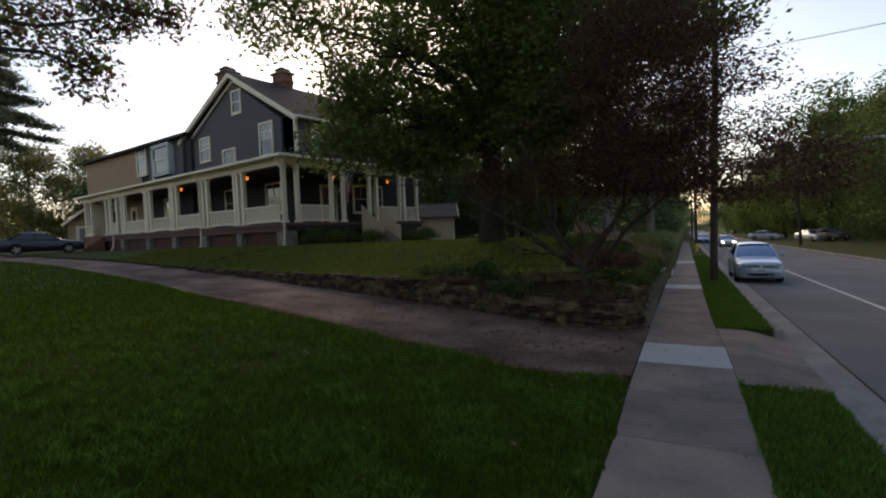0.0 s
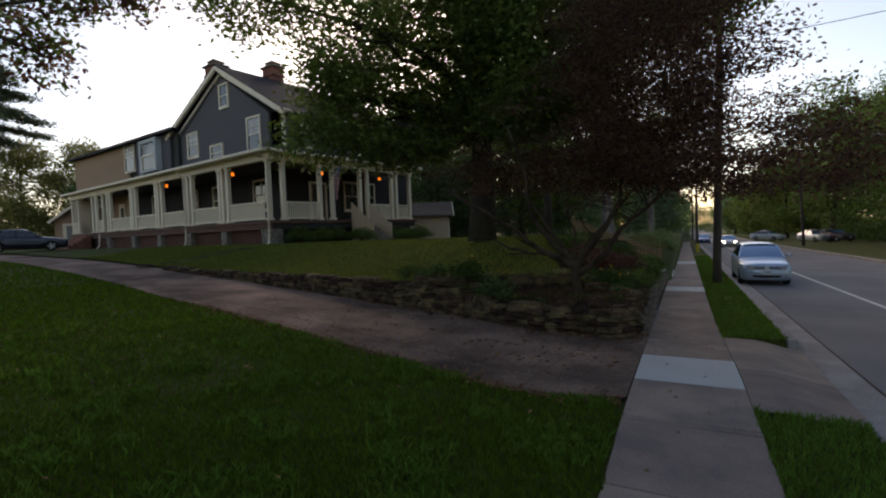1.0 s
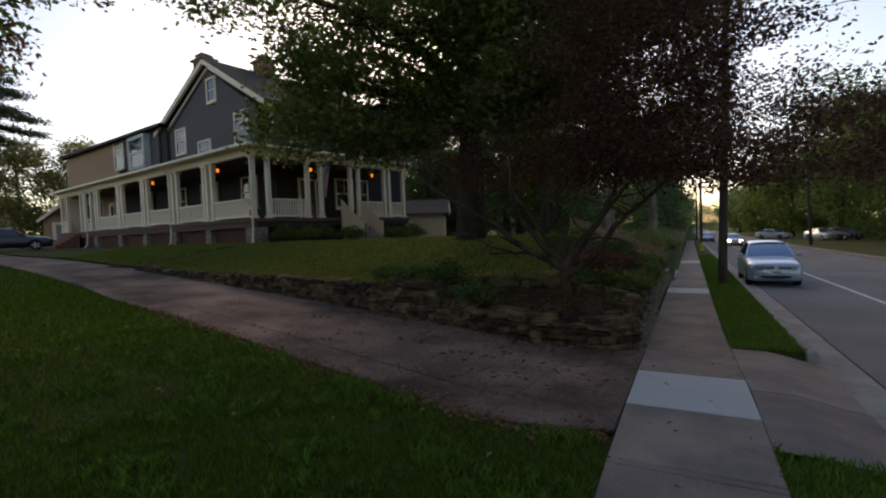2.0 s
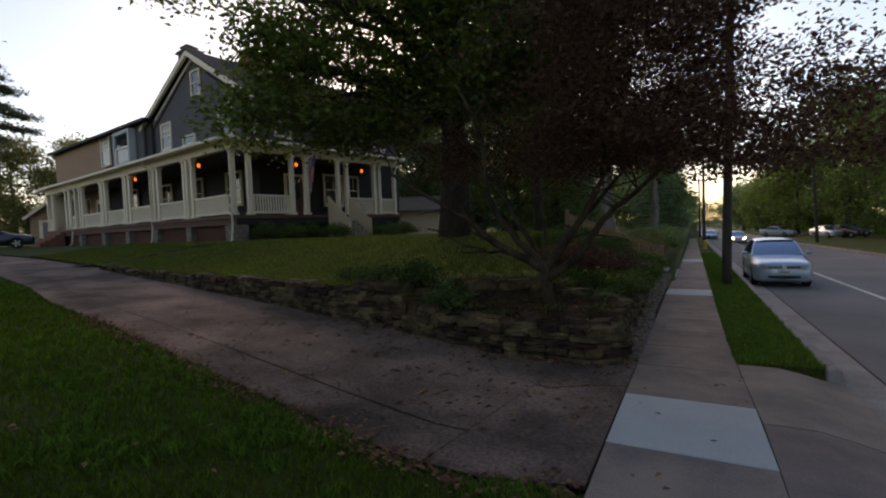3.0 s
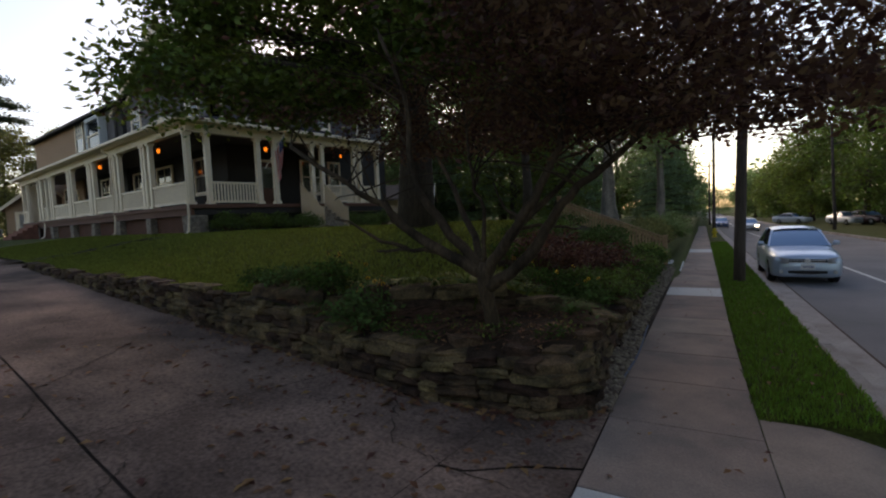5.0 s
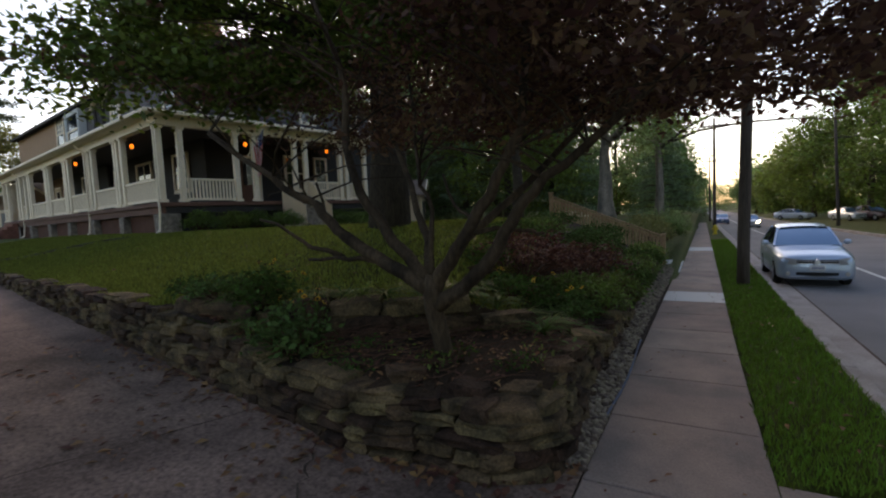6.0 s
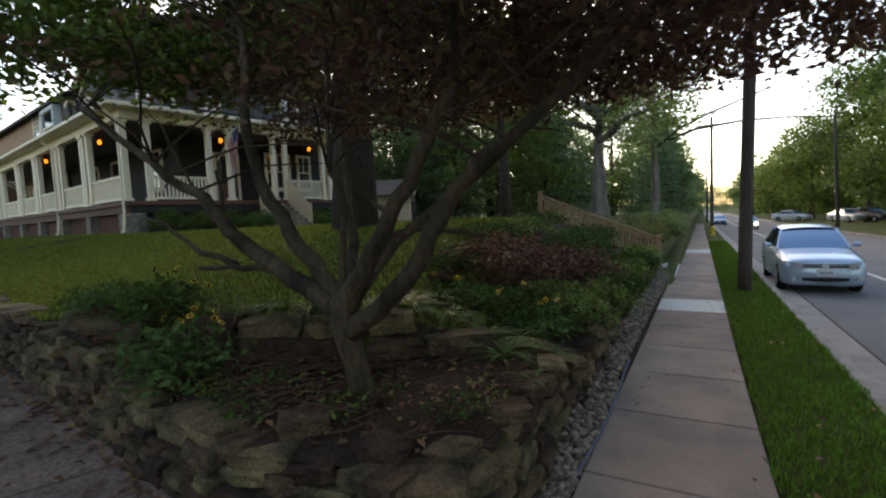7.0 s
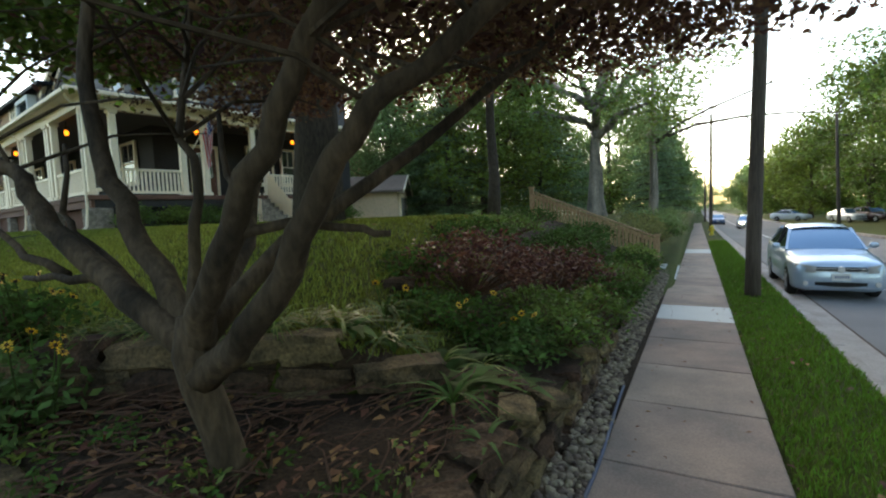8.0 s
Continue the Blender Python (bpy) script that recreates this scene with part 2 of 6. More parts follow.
def wall_top(x):
    return float(np.interp(-x, [0.9, 2.3, 3, 4.0, 4.7, 5.4, 7.5, 11, 14, 18], [0.5, 0.56, 0.57, 0.57, 0.76, 0.82, 0.86, 0.9, 0.92, 1.0]))


def bed_y(x):
    """Line of the upper row of large stones behind the maple."""
    return float(np.interp(-x, [0.9, 1.1, 1.85, 2.7, 3.6, 4.5, 5.2, 6], [12.1, 12.0, 11.4, 10.9, 10.45, 10.15, 10.05, 10.1]))


def ground_z(x, y):
    """Open ground: near lawn, road trough, far side of the street."""
    if x > 9.7:
        return walk_z(y) + 0.02 + 0.02 * min(x - 9.7, 30) + 0.05 * noise.noise((x * 0.2, y * 0.2, 0))
    if x > 1.45:
        return walk_z(y) - 0.45
    if x > 0.5:
        if 6.5 < y < 10.32:
            return walk_z(y) - (0.3 if x > 0.6 else 0.008)
        return walk_z(y) - 0.02 + 0.03 * smooth01((x - 0.55) / 0.4)
    if x > -0.6:
        return walk_z(y) - (0.1 if x > -0.53 else 0.006)
    n, f = drive_near(x), drive_far(x)
    base = drive_z(x)
    if y < n:
        up = smooth01((n - y) / 0.5)
        edge = smooth01((-0.6 - x) / 0.6)
        wz = walk_z(y) * math.exp((x + 0.6) / 6)
        return base + wz - 0.035 + up * edge * (0.07 + 0.025 * min(n - y, 12)) + up * edge * 0.05 * noise.noise((x * 0.5, y * 0.5, 0))
    if y < f:
        return base - 0.05
    return base - 0.25


def upper_z(x, y):
    """Lawn and beds above the stone wall."""
    d2 = y - drive_far(x) - 0.15
    d1 = -0.95 - x
    wt = wall_top(x) - (0.09 * (1 - smooth01(d2 / 0.6)) if x > -3.8 else 0.0)
    step = smooth01((y - bed_y(x)) / 0.12) if x > -6 else 1.0
    top2 = wt + max(0, 0.86 - wt) * step
    d3 = max(0, y - max(bed_y(x), drive_far(x) + 0.15)) if x > -6 else d2
    b = top2 + max(0, 1.62 - top2) * smooth01(d3 / 5.5) + 0.03 * noise.noise((x * 0.4, y * 0.4, 3))
    if x < -14:
        k = smooth01((-14 - x) / 4)
        b = b * (1 - k) + k * (drive_z(x) + 0.06 + (max(1.62, drive_z(x) + 0.1) - drive_z(x) - 0.06) * smooth01(d2 / 4))
    a = walk_z(y) + 0.42 + 1.4 * smooth01(d1 / 4.2)
    if y < 12:
        a += (12 - y) * 0.3
    v = min(a, b)
    if y > 40:
        v += (walk_z(y) + 1.2 - v) * smooth01((y - 40) / 40)
    return v


def spaced(*runs):
    out = []
    for a, b, n in runs:
        out += list(np.linspace(a, b, n, endpoint=False))
    return out


XS = spaced((-600, -120, 10), (-120, -40, 20), (-40, -12, 50), (-12, -0.6, 60)) + [-0.6, -0.54, -0.2, 0.3, 0.5, 0.58, 0.75, 1.0, 1.44, 1.46, 4, 7, 9.69, 9.71] + spaced((10.5, 40, 20), (40, 600, 15)) + [600]
YS = spaced((-600, -60, 8), (-60, -12, 16), (-12, 14, 110), (14, 60, 50), (60, 600, 30)) + [600, 900]
tagged(sheet("ground", XS, YS, ground_z, M_SOIL), "grassy ground of the lawns along the street", "ground", kind="structure")

# the sheet above the stone wall, sheared so that its edge follows the wall
ux = np.concatenate([np.linspace(-0.95, -14, 90), np.linspace(-14.4, -60, 60), np.linspace(-66, -400, 15)])
ud = np.concatenate([np.linspace(0, 3, 48), np.linspace(3.2, 12, 34), np.linspace(12.6, 40, 40), np.linspace(43, 300, 20)])
UX = np.tile(ux[None, :], (len(ud), 1))
UY = np.array([[drive_far(x) + 0.15 + d for x in ux] for d in ud])
UZ = np.vectorize(upper_z)(UX, UY)
tagged(grid_mesh("ground_upper_lawn", UX, UY, UZ, M_SOIL), "raised front lawn sloping up to the house", "lawn", kind="structure")

# driveway, in cast panels with open joints
drive = tagged(new("driveway"), "worn brown concrete driveway with dark stains and cracked joints", "driveway", kind="structure")


def band(x0, x1, f0, f1, lift, nx=10, ny=8):
    """A strip of the driveway between the fractions f0 and f1 of its width; its joints lie square to the drive's curve."""
    X, Y, Z = (np.zeros((ny, nx)) for _ in range(3))
    for i, f in enumerate(np.linspace(f0, f1, ny)):
        for j, x in enumerate(np.linspace(x0, x1, nx)):
            xe = x + 1.1 * f * smooth01((-x - 0.6) / 3)
            a, b = drive_near(xe), drive_far(xe) + 0.2
            X[i, j], Y[i, j], Z[i, j] = xe, a + (b - a) * f, drive_z(xe) + walk_z(a + (b - a) * f) * math.exp(xe + 0.55) + lift + 0.008 * noise.noise((x, f * 4, 0))
    return X, Y, Z


grid_mesh("joint_bed", *band(-0.66, -70, 0, 1, -0.022, 80, 8), M_JOINT, drive)
edges = [-0.66, -1.9, -4.55, -7.6, -9.3, -11.6, -14, -17, -20.5, -25, -31, -40, -70]
for e0, e1 in zip(edges, edges[1:]):
    splits = [0, 0.2, 1] if e0 < -1 else [0, 0.62, 1]
    for f0, f1 in zip(splits, splits[1:]):
        g = 0.006
        grid_mesh("drive_panel", *band(e0 - g, e1 + g, f0 + 0.004, f1 - 0.004, 0.0, 14, 10), M_DRIVE, drive)

# sidewalk slabs
pavement = tagged(new("pavement"), "narrow concrete sidewalk of weathered slabs, one patched pale", "sidewalk", kind="structure")
ys_walk = list(np.arange(-8, 5.8, 1.38)) + [5.9, 7.25, 8.6, 9.85, 11.05, 12.27, 13.5, 14.75, 16.05, 17.4, 18.75] + list(np.arange(20.1, 31, 1.46)) + [31.8, 34.2] + list(np.arange(35.7, 90, 1.5))
bm = bmesh.new()
for y0, y1 in zip(ys_walk, ys_walk[1:]):
    bar(bm, (-0.05, y0, walk_z(y0) - 0.07), (-0.05, y1, walk_z(y1) - 0.07), 1.0, 0.1)
part("joint_bed", bm, M_JOINT, pavement)
for k, (y0, y1) in enumerate(zip(ys_walk, ys_walk[1:])):
    pale = any(abs(y0 - e) < 0.01 for e in (7.25, 17.4, 31.8))
    bm = bmesh.new()
    j = 0.007
    t = 0.006 * math.sin(k * 7.3)
    vs = [bm.verts.new(p) for p in ((walk_left(y0), y0 + j, walk_z(y0) + t), (walk_right(y0), y0 + j, walk_z(y0) - t), (walk_right(y1), y1 - j, walk_z(y1)), (walk_left(y1), y1 - j, walk_z(y1)))]
    f = bm.faces.new(vs)
    r = bmesh.ops.extrude_face_region(bm, geom=[f])
    bmesh.ops.translate(bm, vec=(0, 0, 0.0), verts=[v for v in r["geom"] if isinstance(v, bmesh.types.BMVert)])
    bmesh.ops.translate(bm, vec=(0, 0, -0.09), verts=vs)
    bmesh.ops.recalc_face_normals(bm, faces=bm.faces)
    bmesh.ops.bevel(bm, geom=[e for e in bm.edges if all(v.co.z > walk_z(v.co.y) - 0.04 for v in e.verts)], offset=0.008, segments=1, affect="EDGES")
    part("slab", bm, M_PALE if pale else M_WALK, pavement, "pale new concrete slab" if pale else "")


def long_strip(name, x0, x1, y0, y1, z0, z1, mat, kind="structure", label="", category="", step=4.0, parent=None):
    """A flat strip along the street."""
    ys = np.arange(y0, y1 + step, step)
    X = np.array([[x0, x1] for _ in ys], float)
    Y = np.array([[y, y] for y in ys])
    Z = np.array([[walk_z(y) + z0, walk_z(y) + z1] for y in ys])
    ob = grid_mesh(name, X, Y, Z, mat, parent)
    if parent is None:
        tagged(ob, label, category, kind=kind)
    return ob


road = long_strip("road", 2.05, 9.5, -120, 500, -0.155, -0.15, M_ROAD, label="grey asphalt street with a faded white line", category="road")
long_strip("lane_line", 4.28, 4.4, -60, 300, -0.149, -0.149, M_PAINT, parent=road)
gut = long_strip("gutter", 1.6, 2.05, -120, 300, -0.16, -0.15, M_CURB, label="concrete gutter pan along the street", category="gutter")
long_strip("gutter_seam", 2.03, 2.065, -60, 150, -0.147, -0.147, M_JOINT, label="dark tar seam between gutter and asphalt", category="road seam")
apron = tagged(new("pavement_apron"), "concrete driveway apron running down to the street", "driveway apron", kind="structure")
for a0, a1 in ((6.55, 8.2), (8.215, 10.3)):
    X, Y, Z = (np.zeros((6, 8)) for _ in range(3))
    for i, q in enumerate(np.linspace(0.0, 1.0, 6)):
        for j, y in enumerate(np.linspace(a0, a1, 8)):
            x = walk_right(y) + 0.006 + (1.612 - walk_right(y)) * q
            s = smooth01((x - 0.9) / 0.72)
            X[i, j], Y[i, j], Z[i, j] = x, y, walk_z(y) - 0.004 - 0.135 * s
    grid_mesh("slab", Y * 0 + X, Y, Z, M_WALK, apron)
kerb = tagged(new("kerb"), "worn concrete kerb between grass verge and gutter", "kerb", kind="structure")
kerb_runs = [(-30 + 3 * k, -27 + 3 * k) for k in range(12)] + [(6.02, 6.6)] + [(10.35 + 3 * k, 13.35 + 3 * k) for k in range(30)]
for y0, y1 in kerb_runs:
    bm = bmesh.new()
    a, b = walk_z(y0), walk_z(y1)
    bar(bm, (1.53, y0 + 0.006, a - 0.13), (1.53, y1 - 0.006, b - 0.13), 0.15, 0.3)
    bmesh.ops.bevel(bm, geom=list(bm.edges), offset=0.02, segments=1, affect="EDGES")
    part("kerb_stone", bm, M_CURB, kerb)
far_kerb = tagged(new("kerb_far"), "far kerb across the street", "kerb", kind="structure")
bm = bmesh.new()
for k in range(40):
    bar(bm, (9.6, -60 + 8 * k, walk_z(-60 + 8 * k) - 0.1), (9.6, -52 + 8 * k, walk_z(-52 + 8 * k) - 0.1), 0.2, 0.24)
part("kerb_stone", bm, M_CURB, far_kerb)


# ---- the house: local x runs towards the street, y along the front ----
HOUSE = pose(-17.8, 17.25, 0, 0, 0, -9.5)
house = thing("house", "large slate-blue clapboard house with a white wraparound porch", "house", at=HOUSE)


def clapboards(name, a, b, outline, mat, parent, lap=0.17):
    """Lapped boards on the upright plane from a to b; outline(z) gives the start and end along it, or None."""
    a, b = Vector(a), Vector(b)
    d = (b - a).normalized()
    n = d.cross(Vector((0, 0, 1))).normalized()
    s0 = outline(a.z + 0.1)
    bm = bmesh.new()
    p, q = a + d * s0[0] - n * 0.13, a + d * s0[1] - n * 0.13
    top = max(z for z in np.arange(a.z, b.z, 0.1) if outline(z) and outline(z) == s0)
    bar(bm, (p.x, p.y, (a.z + top) / 2), (q.x, q.y, (a.z + top) / 2), 0.04, top - a.z)
    wall_part = part(name, bm, M_INSIDE, parent)
    z = a.z
    while z < b.z:
        s = outline(z + lap * 0.5)
        if s and s[1] > s[0]:
            bm = bmesh.new()
            p, q = a + d * s[0], a + d * s[1]
            p.z = q.z = 0
            low, high = n * 0.035, n * 0.008
            vs = [bm.verts.new(v) for v in (p + low + Vector((0, 0, z)), q + low + Vector((0, 0, z)), q + high + Vector((0, 0, z + lap)), p + high + Vector((0, 0, z + lap)),
                                            p - n * 0.1 + Vector((0, 0, z)), q - n * 0.1 + Vector((0, 0, z)), q - n * 0.1 + Vector((0, 0, z + lap)), p - n * 0.1 + Vector((0, 0, z + lap)))]
            for f in ((0, 1, 2, 3), (5, 4, 7, 6), (4, 5, 1, 0), (3, 2, 6, 7), (4, 0, 3, 7), (1, 5, 6, 2)):
                bm.faces.new([vs[i] for i in f])
            part("clapboard", bm, mat, wall_part)
        z += lap
    return wall_part


def window(m, w, h, parent, pane=None, bars=(1, 1), frame_mat=None, depth=0.1):
    """A framed sash window; m puts its lower middle on the wall, facing local -y."""
    fm = frame_mat or M_WHITE
    t = 0.12
    root = part("window", boxes(((-w / 2 - 0.02, -depth, -0.07), (w / 2 + 0.02, 0.05, 0.0)), bevel=0.01), fm, parent)
    root.matrix_local = m
    part("frame", boxes(((-w / 2, -depth * 0.8, 0.002), (-w / 2 + t, 0.05, h)), ((w / 2 - t, -depth * 0.8, 0.002), (w / 2, 0.05, h)),
                        ((-w / 2 + t, -depth * 0.8, h - t), (w / 2 - t, 0.05, h)), ((-w / 2 + t, -depth * 0.8, 0.002), (w / 2 - t, 0.05, t)), bevel=0.006), fm, root)
    lst = [((-w / 2 + t, -0.045, h * 0.5 - 0.03), (w / 2 - t, 0.03, h * 0.5 + 0.03))]
    nx, nz = bars
    for k in range(1, nx):
        x = -w / 2 + t + (w - 2 * t) * k / nx
        lst.append(((x - 0.018, -0.04, h * 0.5 + 0.03), (x + 0.018, 0.03, h - t)))
    for k in range(1, nz):
        z = h * 0.5 + (h * 0.5 - t) * k / nz
        lst.append(((-w / 2 + t, -0.038, z - 0.018), (w / 2 - t, 0.03, z + 0.018)))
    part("sash", boxes(*lst), fm, root)
    part("pane", boxes(((-w / 2 + t, -0.012, t), (w / 2 - t, 0.0, h * 0.5 - 0.03))), M_GLASS, root)
    part("pane", boxes(((-w / 2 + t, -0.012, h * 0.5 + 0.03), (w / 2 - t, 0.0, h - t))), pane or M_GLASS, root)
    return root


def at_side(u, v, z):
    return pose(-u, v, z)


def at_front(u, v, z):
    return pose(-u, v, z, 0, 0, 90)


EAVE_R, EAVE_L, PEAK_U, PEAK_Z = (2.75, 9.2), (16.6, 9.75), 9.4, 13.05


def gable(z):
    """Extent of the gable wall at a height, measured from its far end at u = 16.2."""
    if z < 9.3:
        return (0.0, 13.2)
    k = (PEAK_Z - 0.15 - z) / (PEAK_Z - 0.15 - 9.3)
    return (16.2 - (PEAK_U + (16.2 - PEAK_U) * k), 16.2 - (PEAK_U - (PEAK_U - 3.0) * k)) if k > 0 else None


clapboards("gable_wall", (-16.2, 3, 6.3), (-3, 3, 12.9), gable, M_SIDING, house)
clapboards("front_wall", (-3, 3.0, 6.3), (-3, 14, 9.3), lambda z: (0, 11), M_SIDING, house)
# inner walls; behind the porch their dark colour stands in for shade
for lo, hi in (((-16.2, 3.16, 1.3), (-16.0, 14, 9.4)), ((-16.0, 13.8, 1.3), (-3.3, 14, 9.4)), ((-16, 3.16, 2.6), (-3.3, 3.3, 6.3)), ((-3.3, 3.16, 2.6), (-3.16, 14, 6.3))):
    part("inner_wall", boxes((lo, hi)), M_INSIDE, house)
for y in (3.2, 13.9):
    bm = bmesh.new()
    f = bm.faces.new([bm.verts.new(p) for p in ((-16.2, y, 9.3), (-3, y, 9.3), (-PEAK_U, y, PEAK_Z - 0.2))])
    bmesh.ops.solidify(bm, geom=list(bm.faces), thickness=0.05)
    part("gable_backing", bm, M_INSIDE, house)


def slab(a, b, c, d, thick):
    """A sloping slab on four corners."""
    bm = bmesh.new()
    top = [bm.verts.new(p) for p in (a, b, c, d)]
    low = [bm.verts.new(Vector(p) - Vector((0, 0, thick))) for p in (a, b, c, d)]
    bm.faces.new(top)
    bm.faces.new(low[::-1])
    for i in range(4):
        j = (i + 1) % 4
        bm.faces.new((top[j], top[i], low[i], low[j]))
    bmesh.ops.recalc_face_normals(bm, faces=bm.faces)
    return bm


roof = part("roof", slab((-EAVE_R[0] + 0.35, 2.55, EAVE_R[1] - 0.1), (-PEAK_U, 2.55, PEAK_Z + 0.1), (-PEAK_U, 14.5, PEAK_Z + 0.1), (-EAVE_R[0] + 0.35, 14.5, EAVE_R[1] - 0.1), 0.12), M_ROOF, house)
part("roof", slab((-EAVE_L[0] - 0.3, 2.55, EAVE_L[1] - 0.1), (-PEAK_U, 2.55, PEAK_Z + 0.1), (-PEAK_U, 14.5, PEAK_Z + 0.1), (-EAVE_L[0] - 0.3, 14.5, EAVE_L[1] - 0.1), 0.12), M_ROOF, house)
bm = bmesh.new()
bar(bm, (-EAVE_R[0] + 0.4, 2.62, EAVE_R[1] - 0.3), (-PEAK_U, 2.62, PEAK_Z - 0.12), 0.16, 0.26)
part("rake_board", bm, M_WHITE, house)
bm = bmesh.new()
bar(bm, (-EAVE_L[0] - 0.3, 2.62, EAVE_L[1] - 0.3), (-PEAK_U, 2.62, PEAK_Z - 0.12), 0.16, 0.26)
part("rake_board", bm, M_WHITE, house)
bm = bmesh.new()
bar(bm, (-EAVE_L[0], 2.9, EAVE_L[1] - 0.62), (-PEAK_U, 2.9, PEAK_Z - 0.5), 0.14, 0.1)
part("rake_trim", bm, M_WHITE, house)
for e in ((-2.98, 9.12), (-16.25, 9.12)):
    bm = bmesh.new()
    bar(bm, (e[0], 2.93, e[1]), (-PEAK_U, 2.93, PEAK_Z - 0.32), 0.08, 0.34)
    part("frieze_board", bm, M_WHITE if e[0] > -5 else M_SIDING, house)
part("corner_board", boxes(((-3.12, 2.93, 6.9), (-2.94, 3.1, 9.25)), bevel=0.01), M_WHITE, house)
part("eave_gutter", boxes(((-2.55, 2.6, 8.98), (-2.4, 14.5, 9.12)), bevel=0.02), M_WHITE, house)
window(at_side(9.18, 2.97, 10.42), 1.15, 1.55, house)
window(at_side(5.95, 2.97, 7.18), 1.5, 2.15, house, M_GLASS_CURTAIN, (2, 2))
window(at_side(13.6, 2.97, 7.75), 1.55, 1.75, house, M_GLASS_CURTAIN, (3, 2))
window(at_side(10.4, 2.97, 7.14), 1.65, 1.12, house)
for v in (4.6, 8.9, 12.0):
    window(at_front(2.97, v, 7.2), 1.05, 1.5, house, M_GLASS_CURTAIN, (2, 1))

# chimneys of brick with a mortar cap
for cu, cv, z0, z1 in ((11.7, 3.9, 10.8, 13.75), (10.1, 7.3, 12.2, 14.15)):
    ch = part("chimney", boxes(((-cu - 0.62, cv - 0.45, z0), (-cu + 0.62, cv + 0.45, z1)), ((-cu - 0.7, cv - 0.53, z1 - 0.62), (-cu + 0.7, cv + 0.53, z1 - 0.48))), M_BRICK, house)
    bm = boxes(((-cu - 0.78, cv - 0.6, z1 + 0.002), (-cu + 0.78, cv + 0.6, z1 + 0.14)), bevel=0.03)
    part("cap", bm, M_PIER, ch, "weathered pale chimney cap")
    part("hood", slab((-cu - 0.5, cv - 0.4, z1 + 0.45), (-cu + 0.5, cv - 0.4, z1 + 0.45), (-cu + 0.5, cv + 0.4, z1 + 0.38), (-cu - 0.5, cv + 0.4, z1 + 0.38), 0.06), M_PIER, ch)
    for e in (-0.42, 0.3):
        part("hood_leg", boxes(((-cu + e, cv - 0.3, z1 + 0.14), (-cu + e + 0.12, cv + 0.3, z1 + 0.36))), M_BRICK, ch)

# wing behind, over the porch
WV = 2.6
clapboards("wing_wall", (-22.3, WV, 6.0), (-15.4, WV, 9.95), lambda z: (0, 6.9), M_SIDING, house)
clapboards("wing_wall", (-37.2, WV, 2.6), (-22.32, WV, 10.1), lambda z: (0, 14.88), M_SIDING_TAN, house, 0.14)
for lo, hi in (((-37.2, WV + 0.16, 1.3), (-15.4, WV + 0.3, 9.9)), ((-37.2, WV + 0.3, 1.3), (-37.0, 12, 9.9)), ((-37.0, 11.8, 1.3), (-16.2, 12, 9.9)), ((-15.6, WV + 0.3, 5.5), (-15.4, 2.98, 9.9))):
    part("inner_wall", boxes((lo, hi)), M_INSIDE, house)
part("wing_roof", slab((-37.7, WV - 0.5, 10.38), (-15.0, WV - 0.5, 10.0), (-15.0, 12, 10.2), (-37.7, 12, 10.6), 0.16), M_ROOF, house)
part("wing_fascia", slab((-37.72, WV - 0.53, 10.3), (-14.98, WV - 0.53, 9.92), (-14.98, WV - 0.502, 9.92), (-37.72, WV - 0.502, 10.3), 0.14), M_INSIDE, house)
window(at_side(23.6, WV - 0.03, 7.75), 2.0, 2.4, house, M_GLASS_CURTAIN, (3, 3))
bay = part("bay", boxes(((-20.6, WV - 0.5, 7.25), (-17.6, WV - 0.04, 7.45)), ((-20.6, WV - 0.5, 9.45), (-17.6, WV - 0.04, 9.72)), ((-20.6, WV - 0.5, 7.45), (-20.35, WV - 0.04, 9.45)),
                        ((-17.85, WV - 0.5, 7.45), (-17.6, WV - 0.04, 9.45)), bevel=0.02), M_BLUEFRAME, house, "blue-grey framed bay window")
part("pane", boxes(((-20.3, WV - 0.4, 7.5), (-17.9, WV - 0.36, 8.45)), ((-20.3, WV - 0.4, 8.55), (-17.9, WV - 0.36, 9.4))), M_GLASS, bay)
part("sash", boxes(((-20.35, WV - 0.46, 8.44), (-17.85, WV - 0.35, 8.56)), ((-20.35, WV - 0.46, 7.45), (-20.2, WV - 0.35, 8.44)), ((-18.0, WV - 0.46, 7.45), (-17.85, WV - 0.35, 8.44))), M_WHITE, bay)
part("corner_board", boxes(((-21.6, WV - 0.08, 6.9), (-21.3, WV - 0.036, 9.85)), bevel=0.01), M_WHITE, house)

# porch deck, piers and lattice panels
FLOOR, RAIL, COLTOP, EAVE = 2.8, 3.76, 5.72, 6.2
part("porch_deck", boxes(((-29.4, -0.2, FLOOR - 0.16), (0.2, 3.05, FLOOR)), ((-3.05, 3.051, FLOOR - 0.16), (0.2, 10.6, FLOOR)), bevel=0.01), M_DARKWOOD, house)
part("deck_fascia", boxes(((-29.3, -0.12, FLOOR - 0.42), (0.1, -0.02, FLOOR - 0.162)), ), M_DARKWOOD, house)
# street-side fascia is near black, the long side deck brown
part("deck_fascia", boxes(((0.02, -0.02, FLOOR - 0.42), (0.12, 10.5, FLOOR - 0.162))), M_INSIDE, house, "near-black board under the porch floor")
PAIRS = [0.25, 4.27, 8.2, 12.2, 16.25, 20.9]
